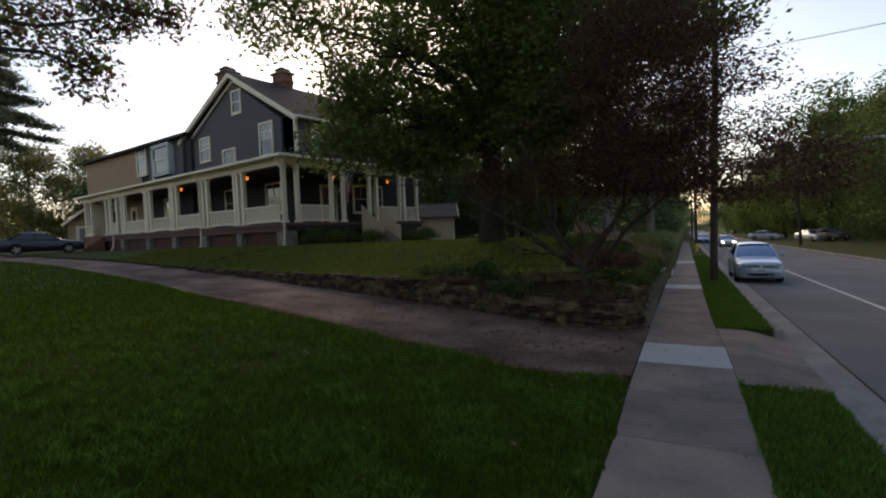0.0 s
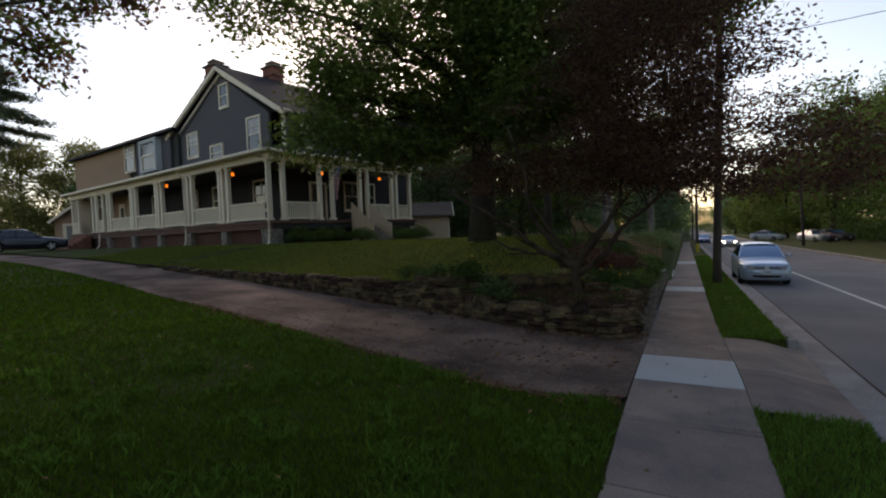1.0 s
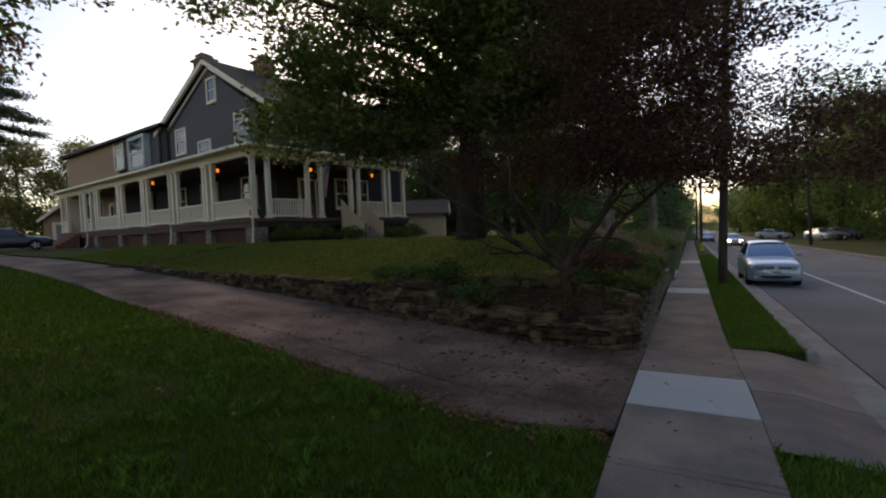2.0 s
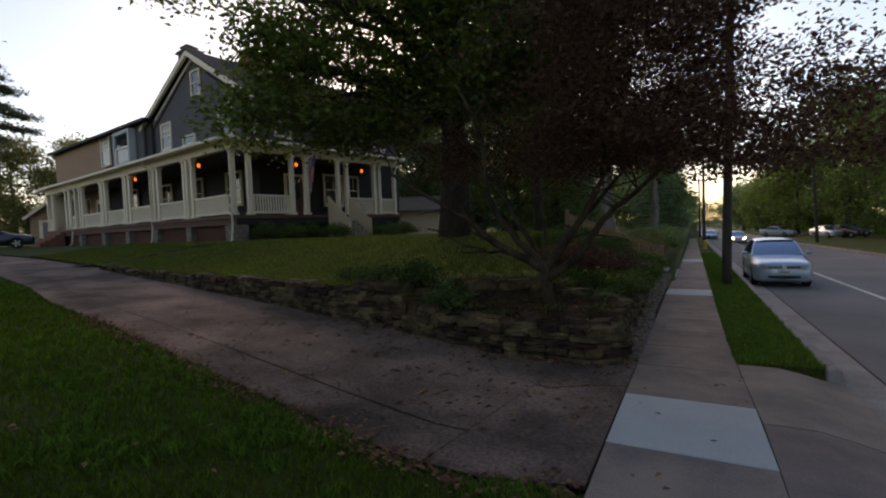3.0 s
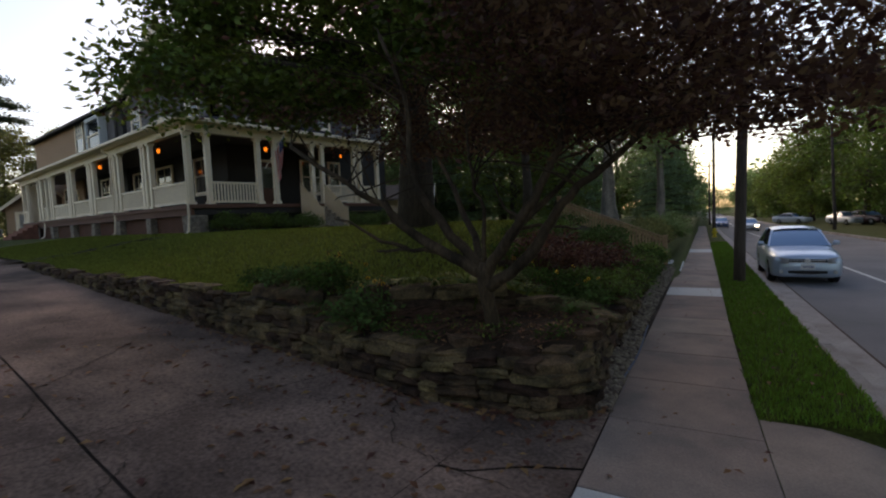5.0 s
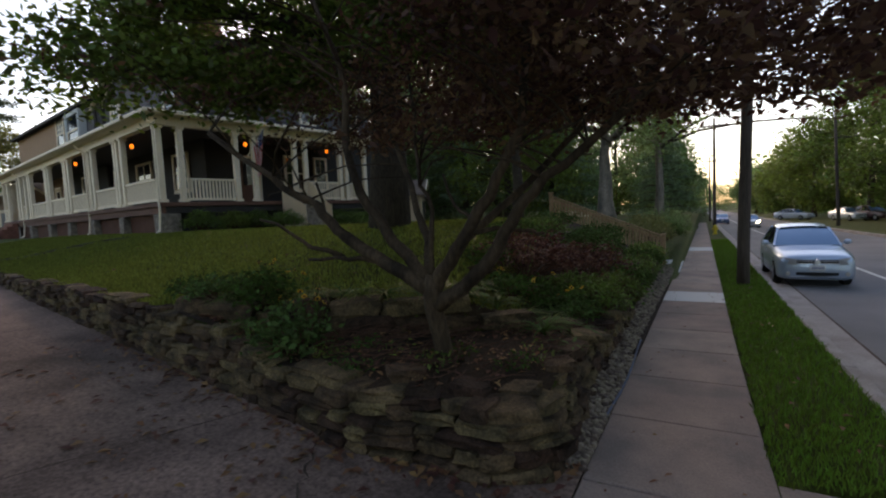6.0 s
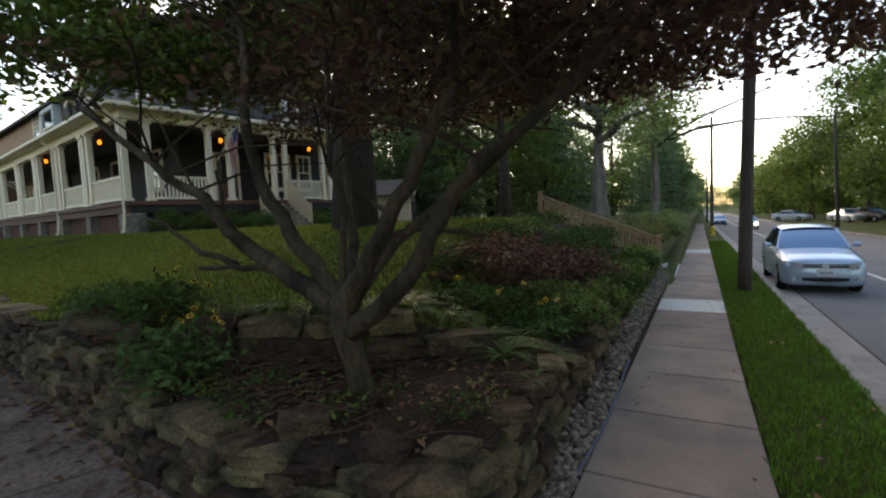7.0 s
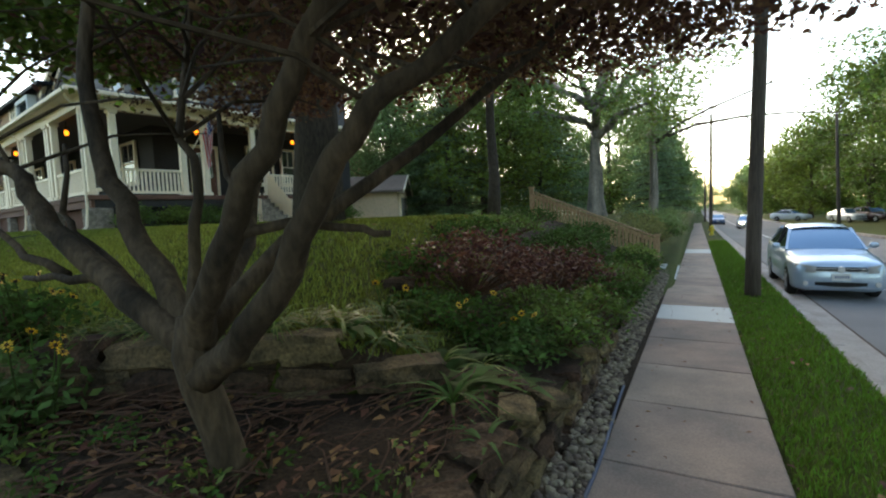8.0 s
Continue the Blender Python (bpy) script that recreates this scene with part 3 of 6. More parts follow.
for k, u in enumerate(PAIRS):
    hw = 0.42 if k == 0 else 0.27
    bm = boxes(((-u - hw, -0.2, 1.25), (-u + hw, 0.5, FLOOR - 0.43)), bevel=0.03)
    bmesh.ops.subdivide_edges(bm, edges=bm.edges, cuts=3, use_grid_fill=True)
    for v in bm.verts:
        v.co += Vector(noise.noise_vector(v.co * 3)) * 0.05
    part("pier", bm, M_PIER, house, "rough grey stone pier")
for a, b in zip(PAIRS, PAIRS[1:] + [26]):
    part("skirt_panel", boxes(((-b + 0.28, 0.1, 1.3), (-a - (0.43 if a < 1 else 0.28), 0.2, FLOOR - 0.44))), M_SKIRT, house, "dark brown board panel under the porch")
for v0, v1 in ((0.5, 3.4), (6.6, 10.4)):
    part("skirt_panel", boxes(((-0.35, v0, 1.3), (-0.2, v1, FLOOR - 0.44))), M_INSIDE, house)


def column(u, v, parent=house, w=0.21):
    c = part("column", boxes(((-w / 2, -w / 2, 0.12), (w / 2, w / 2, COLTOP - FLOOR - 0.12)), bevel=0.012), M_WHITE, parent)
    c.matrix_local = pose(-u, v, FLOOR)
    part("base", boxes(((-w / 2 - 0.05, -w / 2 - 0.05, 0.001), (w / 2 + 0.05, w / 2 + 0.05, 0.12)), bevel=0.012), M_WHITE, c)
    part("capital", boxes(((-w / 2 - 0.05, -w / 2 - 0.05, COLTOP - FLOOR - 0.12), (w / 2 + 0.05, w / 2 + 0.05, COLTOP - FLOOR)), bevel=0.012), M_WHITE, c)


def railing(p, q, name="railing"):
    """A white balustrade between two points on the deck, as (u, v)."""
    a, b = Vector((-p[0], p[1], 0)), Vector((-q[0], q[1], 0))
    d = b - a
    n = max(2, int(d.length / 0.135))
    bm = bmesh.new()
    bar(bm, a + Vector((0, 0, RAIL - 0.05)), b + Vector((0, 0, RAIL - 0.05)), 0.13, 0.09)
    r = part(name, bm, M_WHITE, house)
    bm = bmesh.new()
    bar(bm, a + Vector((0, 0, FLOOR + 0.12)), b + Vector((0, 0, FLOOR + 0.12)), 0.1, 0.1)
    part("bottom_rail", bm, M_WHITE, r)
    first = None
    for k in range(n):
        c = a + d * ((k + 0.5) / n)
        if first is None:
            bm = boxes(((-0.03, -0.03, FLOOR + 0.17), (0.03, 0.03, RAIL - 0.095)))
            first = part("baluster", bm, M_WHITE, r)
            o = first
        else:
            o = new("baluster", first.data)
            o.parent = r
        o.matrix_local = Matrix.Translation(c) @ pose(0, 0, 0, 0, 0, math.degrees(math.atan2(d.y, d.x)))


for k, u in enumerate(PAIRS):
    for du in ((0.1, -0.42) if k else (0.0, 0.55)):
        column(u + (du if k else -0.1 + (0.0 if du == 0 else 0.0)), 0.0) if (k or du == 0.0) else None
    if k:
        column(u + 0.43, 0.0) if k < 5 else None
for a, b in zip(PAIRS[:-1], PAIRS[1:]):
    railing((a + (0.56 if a > 1 else 0.3), 0), (b - 0.55, 0))
for u in (22.0, 23.4, 24.2, 27.6, 29.1):
    column(u, 0.0)
railing((22.2, 0), (23.2, 0))
railing((27.8, 0), (29.0, 0))
for v in (0.75, 3.0, 3.85, 5.9, 6.5, 8.6, 9.0, 10.3):
    column(0.1, v)
railing((0.1, 0.9), (0.1, 2.85))
railing((0.1, 6.65), (0.1, 8.45))
railing((0.1, 9.15), (0.1, 10.15))
railing((0.1, 10.4), (2.9, 10.4))
part("porch_beam", boxes(((-29.3, -0.14, COLTOP + 0.001), (0.14, 0.14, EAVE - 0.12)), ((-0.14 - 0.1, 0.141, COLTOP + 0.001), (0.04, 10.5, EAVE - 0.12)), bevel=0.01), M_WHITE, house)
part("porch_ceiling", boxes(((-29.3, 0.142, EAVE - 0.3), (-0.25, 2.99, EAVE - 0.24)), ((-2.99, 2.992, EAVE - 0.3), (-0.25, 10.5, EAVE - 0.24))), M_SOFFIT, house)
part("porch_roof", slab((-29.8, -0.55, EAVE - 0.02), (0.5, -0.55, EAVE - 0.02), (-2.9, 2.97, 7.15), (-29.8, 2.97, 7.15), 0.1), M_ROOF, house)
part("porch_roof", slab((0.5, -0.55, EAVE - 0.02), (0.5, 10.9, EAVE - 0.02), (-2.9, 10.9, 7.15), (-2.9, 2.97, 7.15), 0.1), M_ROOF, house)
part("porch_gutter", boxes(((-29.8, -0.68, EAVE - 0.16), (0.6, -0.55, EAVE - 0.01)), ((0.47, -0.55, EAVE - 0.16), (0.6, 10.9, EAVE - 0.01)), bevel=0.025), M_WHITE, house)
part("porch_soffit", boxes(((-29.7, -0.54, EAVE - 0.15), (0.45, -0.15, EAVE - 0.125)), ((0.05, -0.15, EAVE - 0.15), (0.45, 10.8, EAVE - 0.125))), M_WHITE, house)
bm = bmesh.new()
f = bm.faces.new([bm.verts.new(p) for p in ((-29.3, 0.1, 5.9), (-29.3, 2.95, 5.9), (-29.3, 2.95, 6.9))])
bmesh.ops.solidify(bm, geom=[f], thickness=0.06)
part("porch_end", bm, M_WHITE, house)
part("porch_end_wall", boxes(((-29.35, 0.2, 2.82), (-29.2, 1.55, 5.7))), M_WHITE, house)

# openings in the wall behind the porch
for u, w, h, m in ((2.0 + 3.6, 1.7, 1.9, M_GLASS), (10.3, 2.2, 1.9, M_GLASS), (14.3, 1.6, 1.9, M_GLASS), (18.8, 1.9, 1.9, M_GLASS)):
    window(at_side(u, 3.06 if u < 15 else WV - 0.02, 3.6), w, h, house, m, (2, 1))
window(at_side(28.4, WV - 0.02, 3.5), 1.0, 2.0, house, M_GLASS, (1, 1))
for v, w in ((4.6 - 2.9 + 2.9, 1.0), (8.0, 1.5), (9.6, 0.9)):
    if v != 4.6:
        window(at_front(3.05, v, 3.5), w, 1.9, house, M_GLASS, (2, 1))


def door(m, parent, mat, w=0.95, h=2.2):
    d = part("door", boxes(((-w / 2, -0.06, 0), (w / 2, 0.02, h)), bevel=0.008), mat, parent)
    d.matrix_local = m
    part("door_frame", boxes(((-w / 2 - 0.14, -0.1, 0), (-w / 2 - 0.002, 0.03, h + 0.14)), ((w / 2 + 0.002, -0.1, 0), (w / 2 + 0.14, 0.03, h + 0.14)), ((-w / 2, -0.1, h + 0.002), (w / 2, 0.03, h + 0.14)), bevel=0.01), M_WHITE, d)
    part("pane", boxes(((-w / 2 + 0.16, -0.075, h * 0.42), (w / 2 - 0.16, -0.061, h - 0.22))), M_GLASS, d)
    part("handle", boxes(((w / 2 - 0.14, -0.13, h * 0.45), (w / 2 - 0.09, -0.061, h * 0.5)), bevel=0.01), M_PIER, d)


door(at_front(3.04, 5.2, FLOOR), house, M_DARKWOOD, 1.0, 2.3)
door(at_side(25.7, WV - 0.03, FLOOR), house, M_WHITE, 1.0, 2.3)


def lantern(u, v, z):
    o = tagged(part("porch_lantern", boxes(((-0.09, -0.09, 0.3), (0.09, 0.09, 0.36)), bevel=0.004), M_INSIDE), "lit amber porch lantern hanging from the ceiling", "lantern", "porch lanterns")
    o.matrix_world = HOUSE @ pose(-u, v, z)
    part("stem", boxes(((-0.02, -0.02, 0.36), (0.02, 0.02, EAVE - 0.3 - z))), M_INSIDE, o)
    part("base", boxes(((-0.08, -0.08, 0.0), (0.08, 0.08, 0.03))), M_INSIDE, o)
    bm = bmesh.new()
    bmesh.ops.create_uvsphere(bm, u_segments=10, v_segments=6, radius=0.085, matrix=Matrix.Translation((0, 0, 0.16)) @ Matrix.Diagonal((1, 1, 1.25, 1)))
    part("globe", bm, M_LAMP, o, "glowing amber glass", True)


for u, v in ((4.25, 0.5), (11.8, 0.3), (1.2, 4.1), (1.2, 8.7)):
    lantern(u, v, 5.32)

# front steps with solid white cheek walls, and brick side steps
steps = thing("front_steps", "porch steps with solid white sloping cheek walls", "steps", at=HOUSE)
for k in range(6):
    part("step", boxes(((0.22 + 0.3 * k, 5.05, 1.4), (0.55 + 0.3 * k, 6.2, FLOOR - 0.17 - 0.18 * k)), bevel=0.01), M_PIER, steps)
for v in (4.9, 6.3):
    bm = bmesh.new()
    f = bm.faces.new([bm.verts.new(p) for p in ((0.22, v, 1.5), (2.0, v, 1.5), (2.0, v, 2.55), (1.75, v, 2.6), (0.35, v, 3.75), (0.22, v, 3.78))])
    bmesh.ops.solidify(bm, geom=[f], thickness=0.14)
    part("cheek_wall", bm, M_WHITE, steps)
side = thing("side_steps", "red brick steps up to the side porch door", "steps", at=HOUSE)
for k in range(5):
    part("step", boxes(((-27.4, -0.52 - 0.3 * k, 1.3), (-24.4, -0.22 - 0.3 * k, FLOOR - 0.18 - 0.19 * k)), bevel=0.012), M_BRICK, side)


def downspout(u, v):
    bm = bmesh.new()
    tube(bm, [(-u, v - 0.5, EAVE - 0.15), (-u, v - 0.45, EAVE - 0.3), (-u, v - 0.17, EAVE - 0.55), (-u, v - 0.17, 2.4), (-u + 0.05, v - 0.25, 1.75), (-u + 0.2, v - 0.5, 1.55)], [0.045] * 6, 6)
    part("downspout", bm, M_WHITE, house)


downspout(8.55, 0)
downspout(-0.05, -0.05)
downspout(22.7, 0)

# flag on a slanting staff, hanging in folds
M_RED = material("flag_red", (0.7, 0.02, 0.05), 0.8, 0.1, 2, 30, 0.1)
M_FLAGWHITE = material("flag_white", (0.85, 0.82, 0.8), 0.8, 0.1, 2, 30, 0.1)
M_FLAGBLUE = material("flag_blue", (0.03, 0.05, 0.2), 0.8, 0.1, 2, 30, 0.1)
flag = thing("flag", "striped red and white flag with blue starred corner", "flag", at=HOUSE @ pose(0.25, 3.15, 4.4, 0, 0, 35))
bm = bmesh.new()
tube(bm, [(0, 0, 0), (0.85, 0.4, 1.6)], [0.022, 0.016], 8)
part("staff", bm, M_WHITE, flag)
bm = bmesh.new()
bmesh.ops.create_uvsphere(bm, u_segments=8, v_segments=6, radius=0.04, matrix=Matrix.Translation((0.86, 0.4, 1.63)))
part("finial", bm, M_YELLOW, flag)


def cloth(i, s):
    """A point of the hanging cloth: i from the staff's tip inwards (0..1), s down the fly (0..1)."""
    x, z = 0.82 - 0.42 * i, 1.54 - 0.8 * i
    fold = 0.09 * math.sin(i * 9 + s * 2.0) * (0.3 + s)
    return Vector((x - 0.25 * s * (1 - i), 0.38 - 0.2 * i + 0.4 * s * i + fold, z - 1.5 * s * (1 - 0.1 * i)))


for k in range(13):
    a, b = k / 13, (k + 1) / 13
    s0 = 0.4 if k < 7 else 0.0
    bm = bmesh.new()
    rows_ = [[bm.verts.new(cloth(a + (b - a) * q / 2, s0 + (1 - s0) * t / 10)) for q in range(3)] for t in range(11)]
    for r0, r1 in zip(rows_, rows_[1:]):
        for q in range(2):
            bm.faces.new((r0[q], r0[q + 1], r1[q + 1], r1[q]))
    bmesh.ops.solidify(bm, geom=list(bm.faces), thickness=0.004)
    part("stripe", bm, M_RED if k % 2 == 0 else M_FLAGWHITE, flag)
bm = bmesh.new()
rows_ = [[bm.verts.new(cloth(7 / 13 * q / 8, 0.4 * t / 5)) for q in range(9)] for t in range(6)]
for r0, r1 in zip(rows_, rows_[1:]):
    for q in range(8):
        bm.faces.new((r0[q], r0[q + 1], r1[q + 1], r1[q]))
bmesh.ops.solidify(bm, geom=list(bm.faces), thickness=0.004)
canton = part("canton", bm, M_FLAGBLUE, flag, "blue corner with white stars")
bm = bmesh.new()
for r in range(4):
    for q in range(5):
        c = cloth(7 / 13 * (q + 0.5) / 5, 0.4 * (r + 0.5) / 4)
        for side_ in (-0.008, 0.008):
            bmesh.ops.create_circle(bm, cap_ends=True, segments=5, radius=0.022, matrix=Matrix.Translation(c + Vector((0, side_, 0))) @ pose(0, 0, 0, 90))
part("star", bm, M_FLAGWHITE, canton)


# ---- trees ----
def leaf_cloud(name, centres, spread, count, size, mat, parent, seed, flat=0.6, aspect=0.55, droop=0.0):
    """Many small pointed leaves gathered round the given centres."""
    rng = np.random.default_rng(seed)
    C = np.repeat(np.array(centres, float), count, 0)
    n = len(C)
    P = C + rng.normal(size=(n, 3)) * np.array([spread, spread, spread * flat])
    d = rng.normal(size=(n, 3)) * np.array([1, 1, 0.55])
    d[:, 2] -= droop
    d /= np.linalg.norm(d, axis=1)[:, None]
    w = np.cross(d, rng.normal(size=(n, 3)))
    w /= np.linalg.norm(w, axis=1)[:, None]
    s = size * rng.uniform(0.6, 1.35, (n, 1))
    V = np.stack([P - d * s * 0.5, P + w * s * aspect * 0.5 - d * s * 0.08, P + d * s * 0.55, P - w * s * aspect * 0.5 - d * s * 0.08], 1).reshape(-1, 3)
    return raw_mesh(name, V, np.arange(4 * n).reshape(n, 4), mat, parent)


def limb_path(a, b, rng, wobble=0.12, steps=6, lift=0.15):
    a, b = np.array(a, float), np.array(b, float)
    L = np.linalg.norm(b - a)
    pts = []
    for t in np.linspace(0, 1, steps):
        p = a + (b - a) * t
        p[2] += lift * L * math.sin(math.pi * t) * (1 - t * 0.5)
        if 0 < t < 1:
            p += rng.normal(size=3) * wobble * L * 0.25
        pts.append(p)
    return pts


def tree(label, base, height, radius, trunk_r, blobs, leaf, mat, bark, seed, clumps=40, per=60, spread=0.45, lean=(0, 0), fork=0.45,
         name="tree", flat=0.6, twigs=5, category="tree", droop=0.0, keep_out=None, mats=None, thin=1.0, stout=0.42):
    """A tapered trunk, limbs to each blob of the crown, and leaves in clumps. blobs: (x, y, z, rx, ry, rz) relative to the base."""
    rng = np.random.default_rng(seed)
    t = thing(name, label, category, at=pose(*base))
    bm = bmesh.new()
    top = np.array([lean[0], lean[1], height])
    k = 9
    tp = [np.array([top[0] * (q / (k - 1)) ** 1.3 + 0.04 * height * 0.1 * math.sin(q * 2.1 + seed), top[1] * (q / (k - 1)) ** 1.3, -0.25 + (top[2] + 0.25) * q / (k - 1)]) for q in range(k)]
    rr = [trunk_r * (1.45 if q == 0 else 1.08 if q == 1 else 1.0 - 0.75 * (q / (k - 1)) ** 1.2) for q in range(k)]
    tube(bm, tp, rr, 12)
    part("trunk", bm, bark, t, smooth=True)
    twig = bmesh.new()
    centres = []
    for bx, by, bz, rx, ry, rz in blobs:
        c = np.array([bx, by, bz])
        h = min(max(bz - 0.35 * math.hypot(bx, by), fork * height), height * 0.97)
        i = h / height * (k - 1)
        i0 = min(int(i), k - 2)
        start = tp[i0] + (tp[i0 + 1] - tp[i0]) * (i - i0)
        pts = limb_path(start, c, rng)
        r0 = trunk_r * stout * (1 - 0.4 * h / height)
        limbs = bmesh.new()
        tube(limbs, pts, [r0 * (1 - 0.85 * q / 5) + 0.008 for q in range(6)], 7)
        part("limb", limbs, bark, t, smooth=True)
        m = 0
        while m < clumps * (0.9 if bx < -3.1 and bz > 7 else thin if bx < -3.1 else 0.6 if bx < 0.3 else 1.0):
            p = rng.normal(size=3)
            p *= rng.uniform(0.25, 1.0) ** 0.5 / np.linalg.norm(p)
            q = c + p * np.array([rx, ry, rz])
            if keep_out is not None and keep_out(q + np.array(base)):
                m += 0.2
                continue
            centres.append(q)
            if m % twigs < 1:
                j = int(rng.integers(2, 6))
                sp = limb_path(pts[j], q, rng, 0.15, 4, 0.05)
                tube(twig, sp, [0.02 + 0.02 * trunk_r, 0.016, 0.01, 0.004], 4, False)
            m += 1
    if blobs:
        tagged(part("twig", twig, bark, t), kind="stuff")
    if mats:
        n = len(centres) // len(mats) + 1
        order = rng.permutation(len(centres))
        for j, mm in enumerate(mats):
            sel = [centres[q] for q in order[j * n:(j + 1) * n]]
            if sel:
                leaf_cloud("crown", sel, spread, per, leaf, mm, t, seed + j, flat, droop=droop)
    else:
        leaf_cloud("crown", centres, spread, per, leaf, mat, t, seed, flat, droop=droop)
    return t


def round_blobs(n, r, z0, z1, size, seed, squash=0.7):
    rng = np.random.default_rng(seed)
    out = []
    for q in range(n):
        a = 2 * math.pi * (q * 0.618 + rng.uniform(0, 0.1))
        z = z0 + (z1 - z0) * ((q + 0.5) / n)
        k = math.sin(math.pi * min(0.95, 0.22 + 0.73 * (q + 0.5) / n))
        s = size * rng.uniform(0.8, 1.2)
        out.append((math.cos(a) * r * k, math.sin(a) * r * k, z, s, s, s * squash))
    return out


# the large shade tree on the front lawn
tree("large shade tree with a thick dark trunk and spreading green crown", (-6.0, 15.3, 1.5), 17, 6, 0.35,
     [(-3.2, -4.2, 3.1, 1.0, 1.0, 0.8), (-3.3, -3.4, 4.8, 1.2, 1.2, 1.0), (-4.9, -4.9, 7.3, 1.5, 1.5, 1.2), (-3.4, -2.0, 6.8, 1.8, 1.8, 1.3), (-2.0, -3.8, 5.8, 1.9, 1.9, 1.3),
      (-1.5, -1.0, 7.5, 2.2, 2.2, 1.6), (0.8, -2.4, 6.2, 1.8, 1.8, 1.3), (2.8, -0.8, 6.6, 2.1, 2.1, 1.4), (-3.6, 1.5, 7.2, 2.2, 2.2, 1.5), (-4.4, -1.0, 9.2, 1.8, 1.8, 1.4),
      (-2.8, -4.6, 8.6, 2.2, 2.2, 1.5), (0.5, -3.6, 9.2, 2.4, 2.4, 1.6), (3.0, 1.5, 8.5, 2.2, 2.2, 1.6), (-3.5, 0, 10.5, 2.8, 2.8, 1.9), (1.0, 0.5, 12, 2.8, 2.8, 2.0), (0, 3, 9, 2.5, 2.5, 1.8),
      (-1, 0, 15, 2.8, 2.8, 2.2), (-3.2, 2.5, 4.6, 1.8, 1.8, 1.0), (2.6, 2.8, 5.2, 2.0, 2.0, 1.1),
      (2.2, -3.0, 7.8, 2.0, 2.0, 1.4), (3.8, -2.0, 9.4, 2.1, 2.1, 1.5), (4.4, 0.6, 10.6, 2.3, 2.3, 1.6), (1.8, -2.0, 11.0, 2.2, 2.2, 1.5),
      (-2.4, 0.8, 4.7, 1.5, 1.5, 0.9), (-3.4, 2.8, 5.6, 1.7, 1.7, 1.1), (-1.2, 1.6, 6.2, 1.6, 1.6, 1.0), (-1.4, -1.6, 4.9, 1.1, 1.1, 0.8), (-3.4, -2.6, 4.2, 1.1, 1.1, 0.8), (-2.6, -3.2, 4.5, 1.2, 1.2, 0.8), (-4.2, -1.8, 6.2, 1.3, 1.3, 1.0),
      (5.0, -1.5, 8.0, 2.2, 2.2, 1.5), (5.5, 1.0, 9.6, 2.4, 2.4, 1.6), (3.2, -3.4, 10.2, 2.2, 2.2, 1.6), (6.2, -0.8, 11.2, 2.4, 2.4, 1.7), (3.4, -1.5, 7.0, 2.0, 2.0, 1.4), (4.5, -1.0, 5.6, 1.8, 1.8, 1.1), (3.0, -2.6, 5.4, 1.6, 1.6, 1.1), (5.8, 0.5, 6.6, 1.8, 1.8, 1.2), (6.3, -1.8, 6.2, 1.6, 1.6, 1.2),
      (1.2, -1.6, 5.6, 1.6, 1.6, 1.0), (0.4, -1.4, 7.6, 1.8, 1.8, 1.2), (2.0, -1.0, 8.8, 2.0, 2.0, 1.4), (-0.6, -2.2, 9.8, 2.2, 2.2, 1.5), (0.2, -3.0, 7.2, 1.8, 1.8, 1.2), (-2.0, -3.0, 3.1, 0.9, 0.9, 0.45), (-1.6, -2.0, 3.1, 0.9, 0.9, 0.45), (-3.0, -1.3, 3.6, 1.0, 1.0, 0.5), (-1.0, -1.4, 3.3, 0.9, 0.9, 0.5), (-2.4, -0.3, 3.8, 1.0, 1.0, 0.5), (2.2, -1.8, 3.5, 1.3, 1.3, 0.6), (1.6, -0.5, 3.9, 1.3, 1.3, 0.6), (3.1, -2.6, 4.0, 1.2, 1.2, 0.6), (0.6, -0.8, 4.4, 1.3, 1.3, 0.7)],
     0.15, M_LEAF, M_BARK, 11, clumps=66, per=50, spread=0.36, fork=0.2, mats=[M_LEAF_LIGHT, M_LEAF, M_LEAF_LIGHT], thin=0.48)

# the garden maple beside the sidewalk: short trunk, then limbs spreading from a low fork
MAPLE = (-1.95, 10.25, 0.5)
maple = thing("ornamental_maple", "dark red ornamental maple with spreading bare lower limbs", "tree", at=pose(*MAPLE))


